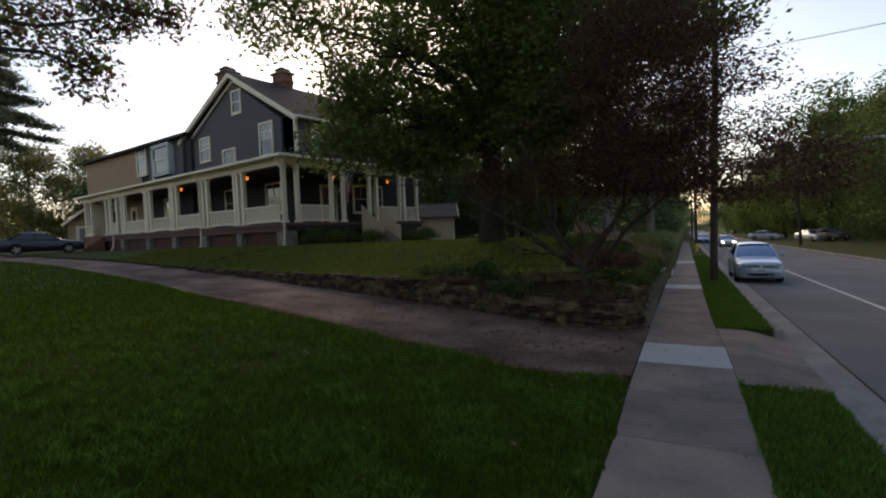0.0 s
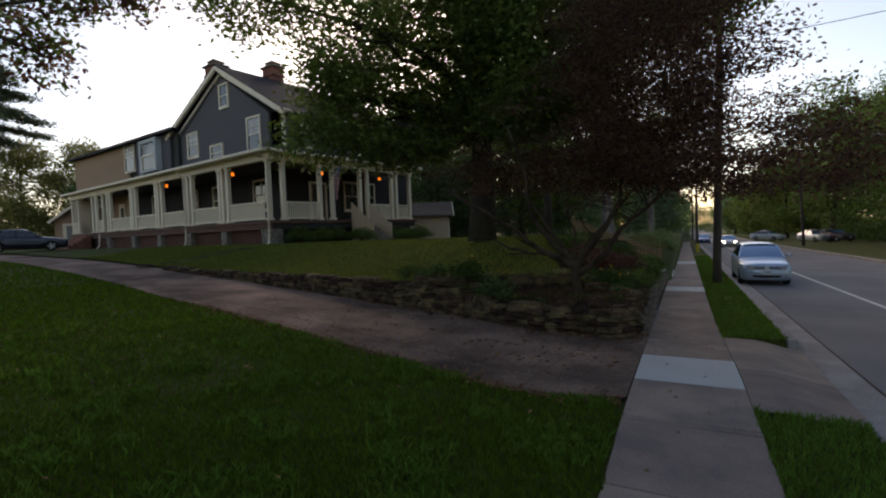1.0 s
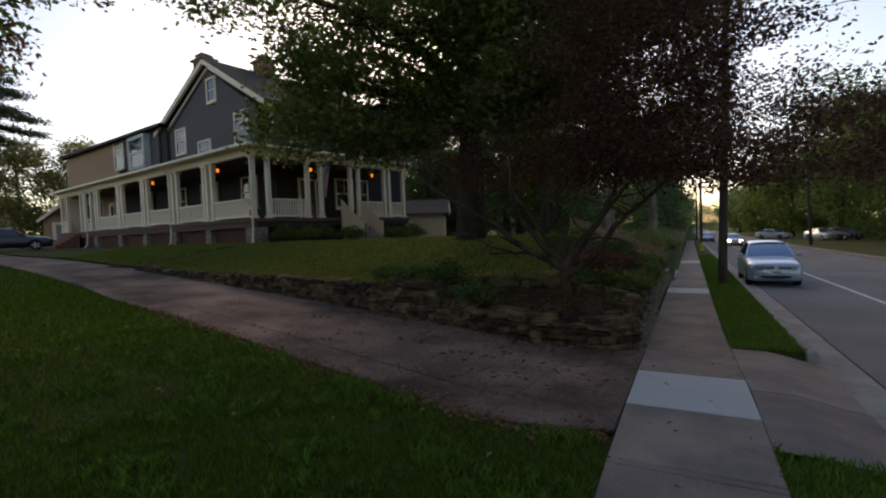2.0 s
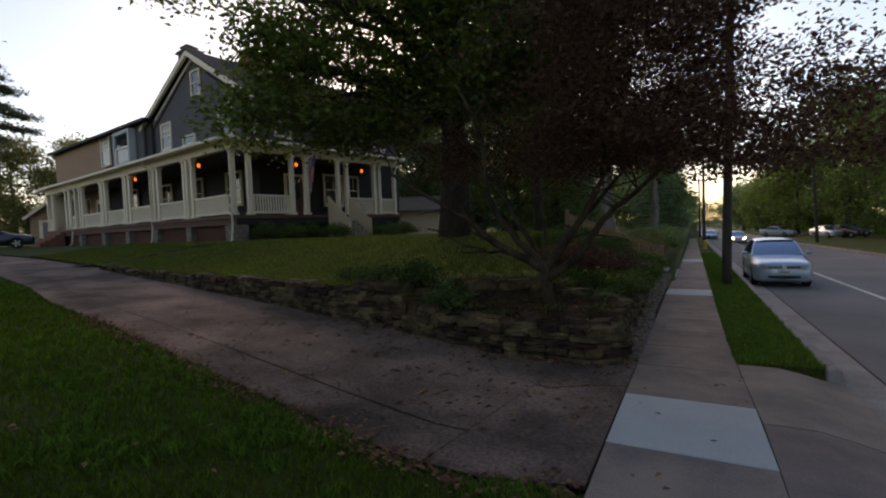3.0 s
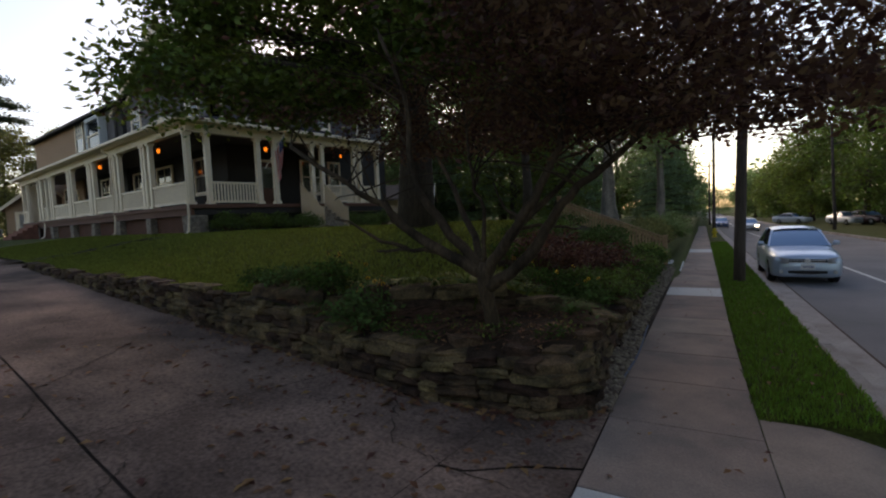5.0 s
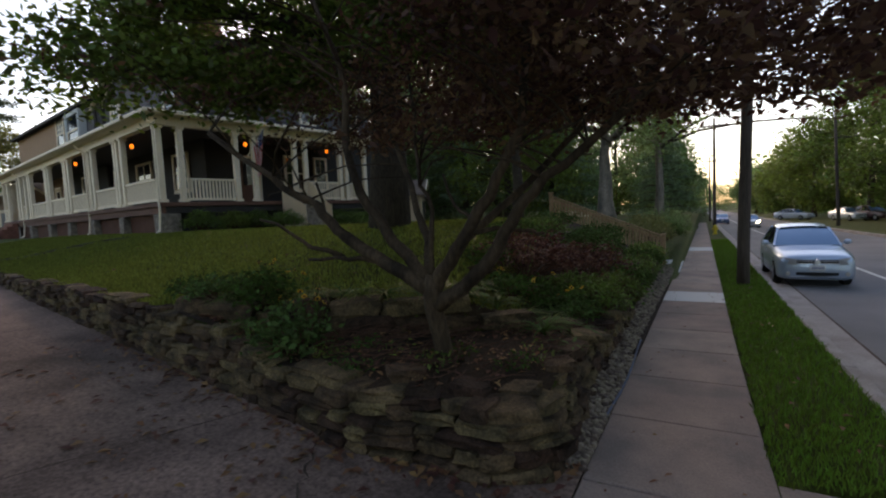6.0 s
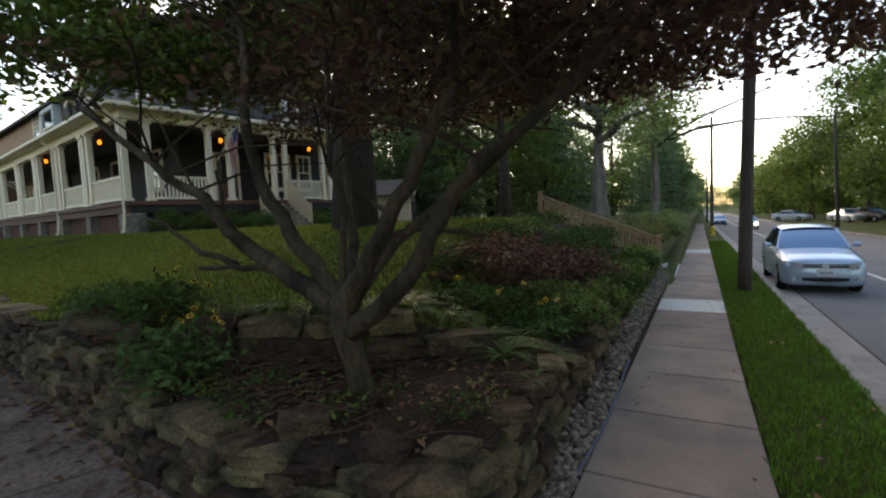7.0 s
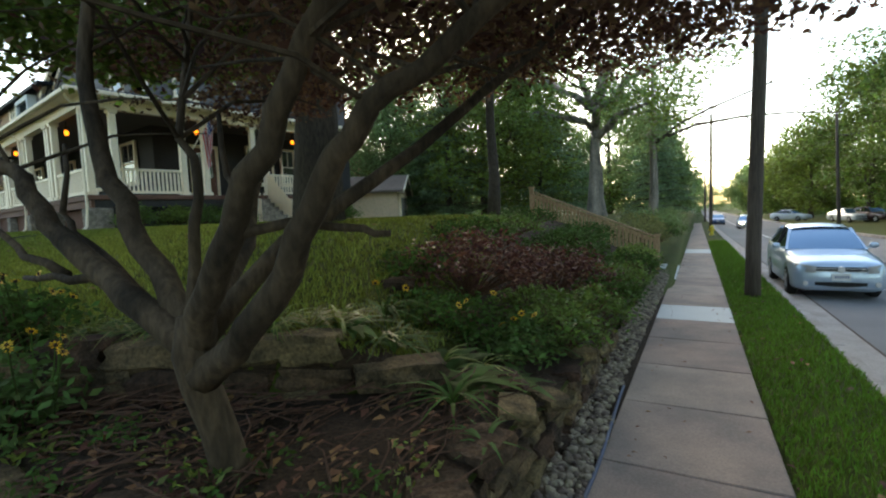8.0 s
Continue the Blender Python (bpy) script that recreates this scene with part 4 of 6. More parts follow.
def garden_maple():
    rng = np.random.default_rng(5)
    bm = bmesh.new()
    tube(bm, [(0.02, 0.02, -0.15), (0.02, 0.01, -0.02), (0.02, -0.01, 0.12), (0.01, -0.05, 0.32), (-0.01, -0.1, 0.52), (0.0, -0.13, 0.68), (0.0, -0.13, 0.84)], [0.14, 0.1, 0.084, 0.078, 0.08, 0.086, 0.055], 14)
    part("trunk", bm, M_MAPLE_BARK, maple, smooth=True)
    fork = np.array([0.0, -0.12, 0.7])
    # each limb: its way points, and the thickness at its foot; the first starts at the fork, the last few off other limbs
    ways = [([fork, (-0.25, -0.15, 0.86), (-0.52, -0.17, 0.97), (-0.86, -0.19, 1.18), (-1.04, -0.21, 1.34), (-1.17, -0.23, 1.5), (-1.35, -0.25, 1.6), (-1.68, -0.27, 1.81), (-2.6, -0.29, 2.35)], 0.085),
            ([fork, (-0.16, -0.1, 0.89), (-0.45, -0.07, 1.14), (-0.59, -0.04, 1.36), (-0.79, -0.01, 1.6), (-0.94, 0.02, 1.85), (-1.01, 0.05, 2.17), (-1.04, 0.08, 2.48), (-1.1, 0.11, 2.9), (-1.4, 0.14, 3.6)], 0.075),
            ([(-0.02, -0.1, 0.8), (-0.03, -0.08, 1.04), (-0.01, -0.06, 1.23), (-0.03, -0.04, 1.43), (-0.13, -0.02, 1.61), (-0.23, 0.1, 2.0), (-0.4, 0.3, 2.7)], 0.03),
            ([fork, (0.1, -0.15, 0.86), (0.27, -0.18, 1.03), (0.41, -0.19, 1.21), (0.53, -0.19, 1.38), (0.66, -0.17, 1.6), (0.77, -0.14, 1.83), (0.84, -0.1, 2.1), (0.9, -0.1, 2.6), (0.95, -0.2, 3.4)], 0.08),
            ([fork + np.array([0.04, 0.0, -0.12]), (0.29, -0.15, 0.72), (0.51, -0.15, 0.93), (0.65, -0.15, 1.08), (0.75, -0.15, 1.22), (0.87, -0.15, 1.42), (0.99, -0.12, 1.57), (1.14, -0.05, 1.68), (1.45, 0.1, 1.95), (2.1, 0.5, 2.6)], 0.082),
            ([fork, (0.12, 0.3, 1.1), (0.5, 1.0, 1.6), (0.9, 1.9, 2.3), (1.2, 3.0, 3.2)], 0.06),
            ([fork, (-0.4, 0.5, 1.1), (-1.0, 1.2, 1.7), (-1.8, 2.0, 2.5), (-2.6, 2.6, 3.4)], 0.06),
            ([(0.41, -0.17, 1.19), (0.55, -0.11, 1.2), (0.65, -0.07, 1.21), (0.85, -0.03, 1.19), (0.96, 0.01, 1.14)], 0.022),
            ([(-0.49, -0.16, 0.95), (-0.75, -0.17, 0.99), (-1.0, -0.17, 1.0), (-1.37, -0.19, 0.97)], 0.034),
            ([(-0.94, -0.17, 0.995), (-1.31, -0.19, 1.09), (-1.57, -0.21, 1.23), (-1.95, -0.23, 1.39)], 0.026),
            ([(-0.32, -0.12, 0.87), (-0.69, -0.08, 1.05), (-1.04, -0.06, 1.21), (-1.25, -0.04, 1.33), (-1.5, 0.1, 1.75)], 0.03),
            ([(0.45, -0.17, 1.27), (0.35, -0.1, 1.36), (0.22, -0.06, 1.42), (0.05, 0.02, 1.7)], 0.02)]
    fine_bm = bmesh.new()
    for way, r in ways:
        bm = bmesh.new()
        pts = [np.array(way[0], float)] + [np.array(p) + rng.normal(size=3) * 0.012 for p in way[1:]]
        fine = []
        for a, b in zip(pts, pts[1:]):
            fine += [a, (a + b) / 2 + rng.normal(size=3) * 0.014]
        fine.append(pts[-1])
        n = len(fine)
        tube(bm, fine, [0.76 * r * (1.2 if q == 0 else 1) * (1 - 0.68 * q / (n - 1)) + 0.006 for q in range(n)], 9)
        part("limb", bm, M_MAPLE_BARK, maple, smooth=True)
        for q in range(2 * n // 3, n) if len(way) > 5 else []:
            for _ in range(2):
                e = fine[q] + rng.normal(size=3) * np.array([0.8, 0.8, 0.25]) + np.array([0, 0, 0.35])
                tube(fine_bm, limb_path(fine[q], e, rng, 0.07, 5, 0.1), [0.012, 0.01, 0.008, 0.006, 0.003], 5, False)
    tagged(part("twig", fine_bm, M_MAPLE_BARK, maple), kind="stuff")


garden_maple()
# layered sprays of leaves that make the crown
rng = np.random.default_rng(8)
sprays = []
for q in range(14000):
    a, rad = rng.uniform(0, 2 * math.pi), 4.8 * math.sqrt(rng.uniform(0.0, 1))
    layer = (6.5 if rad > 2.6 else 8.0) * rng.uniform() ** 1.1
    z = 2.1 + 0.5 * layer - 0.04 * rad * rad * (0.6 + 0.05 * layer) + rng.normal() * 0.12
    lim = 4.8 * math.sqrt(max(0.05, 1 - ((layer - 1.5) / 8.0) ** 2))
    x, y = rad * math.cos(a), rad * math.sin(a)
    if rad > lim or z < 1.55 + 0.1 * layer:
        continue
    # open gaps between the tiers of sprays
    if noise.noise((x * 0.75, y * 0.75, z * 1.9)) < (0.12 if x < -0.6 and y < 1.2 else (-0.08 if z < 2.5 else 0.14) if x > 1.9 else -0.34 if z > 3 else -0.2):
        continue
    if x < -4.0 or y < -2.3 or x > 4.3 - 0.4 * layer or (y > 0.2 and z < 1.95 + 0.2 * y):
        continue
    if x < -0.8 and (rng.uniform() < (0.8 if y < 1.2 else 0.3) or z > 4.1 + 0.25 * x):
        continue
    if x < -0.7 and z < 2.2 + 0.08 * (-x - 0.7):
        continue
    if y < -0.9 and x < 0.2 and rng.uniform() < 0.75:
        continue
    if x > 1.3 and abs(y + 1.4) < 1.2 and z < 1.8:
        continue
    sprays.append((x + 0.6, y + 0.3, z))
leaf_cloud("crown", sprays, 0.2, 36, 0.066, M_LEAF_RED, maple, 21, 0.3, 0.5, 0.25)


def place_trees():
    """Trees round the place, from near to far, with unseen ones added to block sky light."""
    tree("slim lawn tree with a dark straight trunk", (-6.0, 23.5, 1.4), 13, 4, 0.17,
         [(-1.2, -1.2, 5.2, 1.6, 1.6, 0.9), (1.5, 0.2, 5.6, 1.6, 1.6, 0.9), (0, 1.5, 7, 2.2, 2.2, 1.2), (-2.2, 0.5, 7.4, 1.9, 1.9, 1.2), (1.5, -1.4, 8.4, 2.0, 2.0, 1.3), (0, 0, 11, 2.4, 2.4, 1.8)],
         0.15, M_LEAF, M_BARK, 31, clumps=30, per=42, spread=0.35, fork=0.35)
    tree("old tree with a thick pale grey trunk forking into limbs", (-5.0, 36.0, 0.9), 6.2, 6, 0.5,
         [(-3.2, -1.0, 6.2, 2.2, 2.2, 1.3), (3.0, -1.5, 5.8, 2.2, 2.2, 1.2), (4.5, -0.5, 8.0, 2.4, 2.4, 1.4), (-1.5, -2.5, 8.5, 2.6, 2.6, 1.6), (1.5, 2.0, 9.5, 3, 3, 2), (-4.5, 1.5, 9, 2.6, 2.6, 1.8), (0, 0, 13, 3.2, 3.2, 2.2), (1.2, -3.6, 6.6, 1.8, 1.8, 1.1)],
         0.2, M_LEAF, M_BARK_GREY, 32, clumps=34, per=34, spread=0.48, fork=0.42, mats=[M_LEAF_FAR, M_LEAF_LIGHT], stout=0.75)
    # overhanging branches by the near lawn
    tree("tree overhanging the near lawn with drooping leafy twigs", (-19.0, 1.0, 1.0), 12, 6, 0.4,
         [(3.2, 5.0, 6.8, 1.3, 1.0, 0.6), (4.6, 6.4, 7.4, 1.0, 0.8, 0.5), (2.6, 5.6, 7.9, 1.6, 1.4, 0.8), (5.2, 7.4, 7.7, 0.8, 0.7, 0.5), (4.3, 6.1, 5.9, 0.5, 0.5, 0.7), (1.5, 4.5, 8.6, 2.0, 1.8, 1.1), (5.8, 6.8, 8.7, 1.4, 1.2, 0.8), (0, 0, 11, 3.5, 3.5, 2.2)],
         0.17, M_LEAF, M_BARK, 33, clumps=20, per=34, spread=0.3, fork=0.45, droop=0.5, mats=[M_LEAF, M_LEAF_RED])
    conifer("tall pine with long flat sprays of needles", (-79.5, 25.0, 1.6), 34, 9.5, 34, whorls=11, first=16, needle=M_PINE, count=70, size=0.55)
    conifer("dark spruce behind the house", (-15.5, 38.5, 1.2), 13, 4.0, 35)
    conifer("dark spruce behind the house", (-10.5, 44.0, 1.2), 15, 4.5, 36)
    conifer("dark spruce behind the house", (-21.0, 52.0, 1.2), 17, 5.0, 37)
    conifer("low spruce beside the street", (-3.4, 56.0, 0.4), 10, 3.4, 38)
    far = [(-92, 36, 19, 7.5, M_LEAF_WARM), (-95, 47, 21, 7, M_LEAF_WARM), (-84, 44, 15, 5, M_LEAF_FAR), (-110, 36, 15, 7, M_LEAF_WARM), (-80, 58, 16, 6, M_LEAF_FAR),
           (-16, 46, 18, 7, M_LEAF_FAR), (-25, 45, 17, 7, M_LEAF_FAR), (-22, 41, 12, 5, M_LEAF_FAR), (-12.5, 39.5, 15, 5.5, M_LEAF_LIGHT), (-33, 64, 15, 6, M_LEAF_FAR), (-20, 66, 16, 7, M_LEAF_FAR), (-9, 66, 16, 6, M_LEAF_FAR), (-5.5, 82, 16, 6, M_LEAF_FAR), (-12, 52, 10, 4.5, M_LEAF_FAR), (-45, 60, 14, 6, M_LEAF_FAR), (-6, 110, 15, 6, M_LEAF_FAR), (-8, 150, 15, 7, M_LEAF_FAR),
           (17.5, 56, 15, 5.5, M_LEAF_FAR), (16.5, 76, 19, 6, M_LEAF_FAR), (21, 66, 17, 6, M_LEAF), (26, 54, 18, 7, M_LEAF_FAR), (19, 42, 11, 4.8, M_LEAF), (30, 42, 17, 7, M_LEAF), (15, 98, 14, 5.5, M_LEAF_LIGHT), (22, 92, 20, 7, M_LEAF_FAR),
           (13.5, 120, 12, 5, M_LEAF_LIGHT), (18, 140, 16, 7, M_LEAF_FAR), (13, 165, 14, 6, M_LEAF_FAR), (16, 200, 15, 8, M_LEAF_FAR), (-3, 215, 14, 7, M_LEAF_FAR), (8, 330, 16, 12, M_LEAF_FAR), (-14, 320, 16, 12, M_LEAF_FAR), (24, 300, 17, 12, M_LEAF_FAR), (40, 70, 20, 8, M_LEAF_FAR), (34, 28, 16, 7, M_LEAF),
           # unseen trees added behind and beside the camera to darken the ground
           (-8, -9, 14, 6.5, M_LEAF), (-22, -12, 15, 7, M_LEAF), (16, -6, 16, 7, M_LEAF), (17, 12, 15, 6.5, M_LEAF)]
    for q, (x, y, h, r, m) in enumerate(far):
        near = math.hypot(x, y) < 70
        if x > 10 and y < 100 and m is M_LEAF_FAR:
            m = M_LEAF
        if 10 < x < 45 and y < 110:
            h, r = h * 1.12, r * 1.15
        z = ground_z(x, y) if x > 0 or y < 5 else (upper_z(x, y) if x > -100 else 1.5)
        tree("leafy street tree, in the distance or an unseen sky blocker" if x > 0 else "leafy tree, behind the houses or an unseen sky blocker", (x, y, z - 0.1), h * 0.8, r, 0.3,
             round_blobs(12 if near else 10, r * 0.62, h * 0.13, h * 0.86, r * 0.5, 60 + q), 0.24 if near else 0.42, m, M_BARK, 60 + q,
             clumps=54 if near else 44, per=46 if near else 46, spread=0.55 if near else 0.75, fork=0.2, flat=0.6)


def conifer(label, base, height, radius, seed, whorls=13, first=1, needle=None, count=26, size=0.3):
    rng = np.random.default_rng(seed)
    t = thing("conifer", label, "tree", at=pose(*base))
    bm = bmesh.new()
    tube(bm, [(0, 0, -0.2), (0.05, 0, height * 0.5), (0, 0, height)], [0.25, 0.16, 0.02], 8)
    part("trunk", bm, M_BARK, t, smooth=True)
    bm = bmesh.new()
    centres = []
    for w in range(whorls):
        z = first + (height - first) * w / whorls
        r = radius * (1 - 0.9 * w / whorls)
        for a in range(8):
            ang = 2 * math.pi * (a / 8 + rng.uniform(0, 0.12)) + w
            rr = r * rng.uniform(0.75, 1.1)
            e = (rr * math.cos(ang), rr * math.sin(ang), z - 0.12 * rr + rng.normal() * 0.2)
            tube(bm, [(0, 0, z), (e[0] * 0.5, e[1] * 0.5, z + 0.05 * rr), e], [0.05, 0.03, 0.01], 4, False)
            for s in np.linspace(0.3, 1.0, max(3, int(rr * 2.2))):
                centres.append((e[0] * s, e[1] * s, z + (e[2] - z) * s + 0.04 * rr * (1 - s)))
    tagged(part("branch", bm, M_BARK, t), kind="stuff")
    leaf_cloud("needles", centres, 0.3 * radius / 4, count, size, needle or M_NEEDLE, t, seed, 0.3, 0.28, 0.2)
    return t


place_trees()


def far_woods():
    """The belt of woods that closes the view all round."""
    rng = np.random.default_rng(90)
    cs = []
    for _ in range(5200):
        a = rng.uniform(0, 2 * math.pi)
        r = rng.uniform(120, 175)
        x, y = r * math.cos(a), r * math.sin(a) + 20
        if -2 < x < 11 and y > 0:
            continue
        top = 10 + 5 * noise.noise((x * 0.03, y * 0.03, 5))
        cs.append((x, y, -4 + (top + 4) * rng.uniform() ** 0.8))
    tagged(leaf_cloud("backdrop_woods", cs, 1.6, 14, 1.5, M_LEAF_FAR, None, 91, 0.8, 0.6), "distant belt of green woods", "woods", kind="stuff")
    cs = []
    for _ in range(1500):
        y = rng.uniform(20, 150)
        x = 17 + 10 * rng.uniform() + 0.02 * y
        cs.append((x, y, walk_z(y) + 2.3 * rng.uniform()))
    tagged(leaf_cloud("hedge_far", cs, 0.5, 22, 0.3, M_LEAF, None, 92, 0.8, 0.6), "dark hedge and undergrowth across the street", "hedge", kind="stuff")
    cs = []
    for _ in range(900):
        x = rng.uniform(-60, -7)
        y = 60 + 8 * rng.uniform() - 0.2 * x * 0.4
        cs.append((x, y, 1.0 + 3.2 * rng.uniform()))
    tagged(leaf_cloud("hedge_rear", cs, 0.6, 22, 0.34, M_LEAF, None, 93, 0.8, 0.6), "dark hedge behind the neighbouring gardens", "hedge", kind="stuff")


far_woods()


# ---- cars ----
M_TYRE = material("tyre_rubber", (0.02, 0.02, 0.02), 0.85, 0.1, 4, 30, 0.1)
M_RIM = material("alloy_rim", (0.5, 0.5, 0.52), 0.35, 0.05, 4, 30, 0.0, metal=0.9)
M_BLACK = material("black_plastic", (0.018, 0.018, 0.02), 0.5, 0.1, 4, 30, 0.1)
M_LENS = glass("headlight_lens", (0.5, 0.48, 0.46), 0.1)
M_TAIL = glass("tail_light", (0.35, 0.01, 0.01), 0.15)
M_BEAM = glowing("headlight_beam", (1.0, 0.9, 0.7), 14.0)
# blue base and part metal stand in for blue sky reflected in the glass
M_CARGLASS = glass("sky_tinted_car_glass", (0.17, 0.29, 0.44), 0.06)
M_CARGLASS.node_tree.nodes["Principled BSDF"].inputs["Metallic"].default_value = 0.55
M_PLATE = material("plate_white", (0.6, 0.6, 0.6), 0.5, 0.05, 4, 30, 0.0)
M_PLATEBAR = material("plate_print", (0.12, 0.14, 0.25), 0.5, 0.05, 4, 30, 0.0)


def paint(name, colour, metal=0.6):
    return material(name, colour, 0.32, 0.03, 2, 8, 0.0, metal=metal, coat=0.8)


def profile(name, y, stations):
    xs = [s[0] for s in stations]
    return tuple(float(np.interp(y, xs, [s[k] for s in stations])) for k in range(1, len(stations[0])))


BODY = [(0.0, 0.68, 0.26, 0.69), (0.06, 0.79, 0.22, 0.74), (0.2, 0.85, 0.2, 0.78), (0.55, 0.88, 0.18, 0.84), (0.95, 0.89, 0.18, 0.88), (1.35, 0.895, 0.18, 0.94), (2.3, 0.895, 0.18, 0.97),
        (3.3, 0.895, 0.18, 1.0), (3.9, 0.885, 0.2, 1.03), (4.35, 0.86, 0.24, 1.03), (4.52, 0.8, 0.28, 0.98), (4.6, 0.68, 0.36, 0.85)]


def car(label, body_paint, m, tall=1.0, rear_up=0.0, lit=False, group=""):
    """A saloon, its nose at local y = 0, facing -y, on its four wheels."""
    c = thing("car", label, "car", group, at=m)
    ys = list(np.linspace(0, 0.55, 8)) + list(np.linspace(0.75, 4.2, 20)) + list(np.linspace(4.3, 4.6, 6))
    bm = bmesh.new()
    rings = []
    for y in ys:
        w, zb, zt = profile("", y, BODY)
        zt *= 1 + (tall - 1) * 0.4
        h = zt - zb
        arch = max(0.0, 1 - ((y - 0.88) / 0.36) ** 2, 1 - ((y - 3.55) / 0.36) ** 2)
        lift = 0.42 * math.sqrt(arch) if arch > 0 else 0.0
        half = [(0, zb), (w * 0.72, zb), (w * 0.93, zb + min(0.04 + lift, h * 0.72)), (w * 0.99, zb + min(0.1 + lift, h * 0.74)), (w, zb + max(h * 0.45, min(lift + 0.14, h * 0.78))), (w * 0.985, zb + h * 0.82), (w * 0.93, zt - 0.015), (w * 0.8, zt + 0.02), (w * 0.4, zt + 0.045), (0, zt + 0.05)]
        pts = [(-x, z) for x, z in half[1:-1]][::-1]
        rings.append([bm.verts.new((x, y, z)) for x, z in half] + [bm.verts.new((x, y, z)) for x, z in pts])
    for a, b in zip(rings, rings[1:]):
        n = len(a)
        for k in range(n):
            bm.faces.new((a[k], b[k], b[(k + 1) % n], a[(k + 1) % n]))
    bm.faces.new(rings[0])
    bm.faces.new(rings[-1][::-1])
    bmesh.ops.recalc_face_normals(bm, faces=bm.faces)
    part("body", bm, body_paint, c, smooth=True)
    # cabin: glass house with roof and pillars
    top = 1.0 + 0.47 * tall
    cab = [(1.25, 0.97, 0.77, 0.0), (1.98, top - 0.06, 0.61, 1), (2.3, top, 0.6, 1), (2.8, top + 0.012, 0.6, 1), (3.25, top - 0.03, 0.59, 1), (4.05 + rear_up, 1.04, 0.72, 0)]
    bw = 0.82
    bm = bmesh.new()
    roof_pts = [(y, z, w) for y, z, w, k in cab if k]
    rows_r = []
    for y, z, w in roof_pts:
        rows_r.append([bm.verts.new((x, y, z + dz)) for x, dz in ((-w - 0.03, -0.045), (-w * 0.92, 0.005), (-w * 0.5, 0.03), (0, 0.038), (w * 0.5, 0.03), (w * 0.92, 0.005), (w + 0.03, -0.045))])
    for a, b in zip(rows_r, rows_r[1:]):
        for k in range(6):
            bm.faces.new((a[k], a[k + 1], b[k + 1], b[k]))
    part("roof", bm, body_paint, c, smooth=True)
    y0, z0, w0, _ = cab[0]
    y1, z1, w1, _ = cab[1]
    y4, z4, w4, _ = cab[-2]
    y5, z5, w5, _ = cab[-1]

    def pane(name, pts, mat, smooth=False):
        bm = bmesh.new()
        bm.faces.new([bm.verts.new(p) for p in pts])
        bmesh.ops.subdivide_edges(bm, edges=bm.edges, cuts=4, use_grid_fill=True) if len(pts) == 4 else None
        return part(name, bm, mat, c, smooth=smooth)

    bm = bmesh.new()
    rows_w = []
    for q in range(6):
        f = q / 5
        y, z, w = y0 + (y1 - y0) * f, z0 + (z1 - 0.01 - z0) * f + 0.03 * math.sin(math.pi * f), w0 + (w1 - w0) * f
        rows_w.append([bm.verts.new((w * x, y + 0.11 * x * x * (1 - f * 0.4), z)) for x in np.linspace(-1, 1, 9)])
    for a, b in zip(rows_w, rows_w[1:]):
        for k in range(8):
            bm.faces.new((a[k], a[k + 1], b[k + 1], b[k]))
    part("windscreen", bm, M_CARGLASS, c, smooth=True)
    pane("rear_window", [(-w4, y4, z4), (w4, y4, z4), (w5, y5, z5), (-w5, y5, z5)], M_CARGLASS)
    for s in (-1, 1):
        pane("side_window", [(s * bw, y0 + 0.22, z0 + 0.0), (s * bw, y5 - 0.2, z5 - 0.02), (s * (w4 + 0.02), y4 - 0.02, z4 - 0.04), (s * (w1 + 0.025), y1 + 0.02, z1 - 0.04)], M_GLASS)
        for a, b, t in (((s * 0.79, y0 + 0.12, z0 - 0.03), (s * (w1 + 0.015), y1 + 0.06, z1 - 0.02), 0.07), ((s * 0.76, y5 - 0.02, z5 - 0.03), (s * (w4 + 0.02), y4, z4 - 0.03), 0.1), ((s * (bw + 0.005), 2.62, 0.98), (s * (w1 + 0.03), 2.6, top - 0.03), 0.07)):
            bm = bmesh.new()
            bar(bm, a, b, t, 0.05)
            part("pillar", bm, body_paint if t != 0.07 or a[1] < 2 else M_BLACK, c)
        bm = bmesh.new()
        box(bm, (s * 0.9, 1.52, 0.98), (s * 1.08, 1.63, 1.1), 0.04)
        box(bm, (s * 0.8, 1.55, 0.98), (s * 0.92, 1.6, 1.01))
        part("mirror", bm, body_paint, c, smooth=False)
        bm = bmesh.new()
        rows_l = []
        for f in np.linspace(0, 1, 6):
            x = 0.46 + 0.36 * f
            y = -0.045 + 0.17 * f ** 2.2 + 0.03 * f
            rows_l.append([bm.verts.new((s * x, y - 0.02, 0.58 + 0.02 * f)), bm.verts.new((s * (x - 0.01), y + 0.01, 0.71 + 0.05 * f))])
        for a, b in zip(rows_l, rows_l[1:]):
            bm.faces.new((a[0], b[0], b[1], a[1]))
        bmesh.ops.solidify(bm, geom=list(bm.faces), thickness=0.03)
        part("headlight", bm, M_BEAM if lit else M_LENS, c)
        bm = bmesh.new()
        bmesh.ops.create_cone(bm, cap_ends=True, segments=12, radius1=0.05, radius2=0.05, depth=0.04, matrix=pose(s * 0.64, -0.015, 0.365, 90))
        part("fog_lamp", bm, M_LENS, c)
        bm = boxes(((s * 0.5, 4.53, 0.72), (s * 0.8, 4.6, 0.9)), bevel=0.02)
        part("tail_light", bm, M_TAIL, c)
        for y, z in ((2.25, 0.82), (3.2, 0.84)):
            part("door_handle", boxes(((s * 0.885, y, z), (s * 0.915, y + 0.16, z + 0.03)), bevel=0.008), body_paint, c)
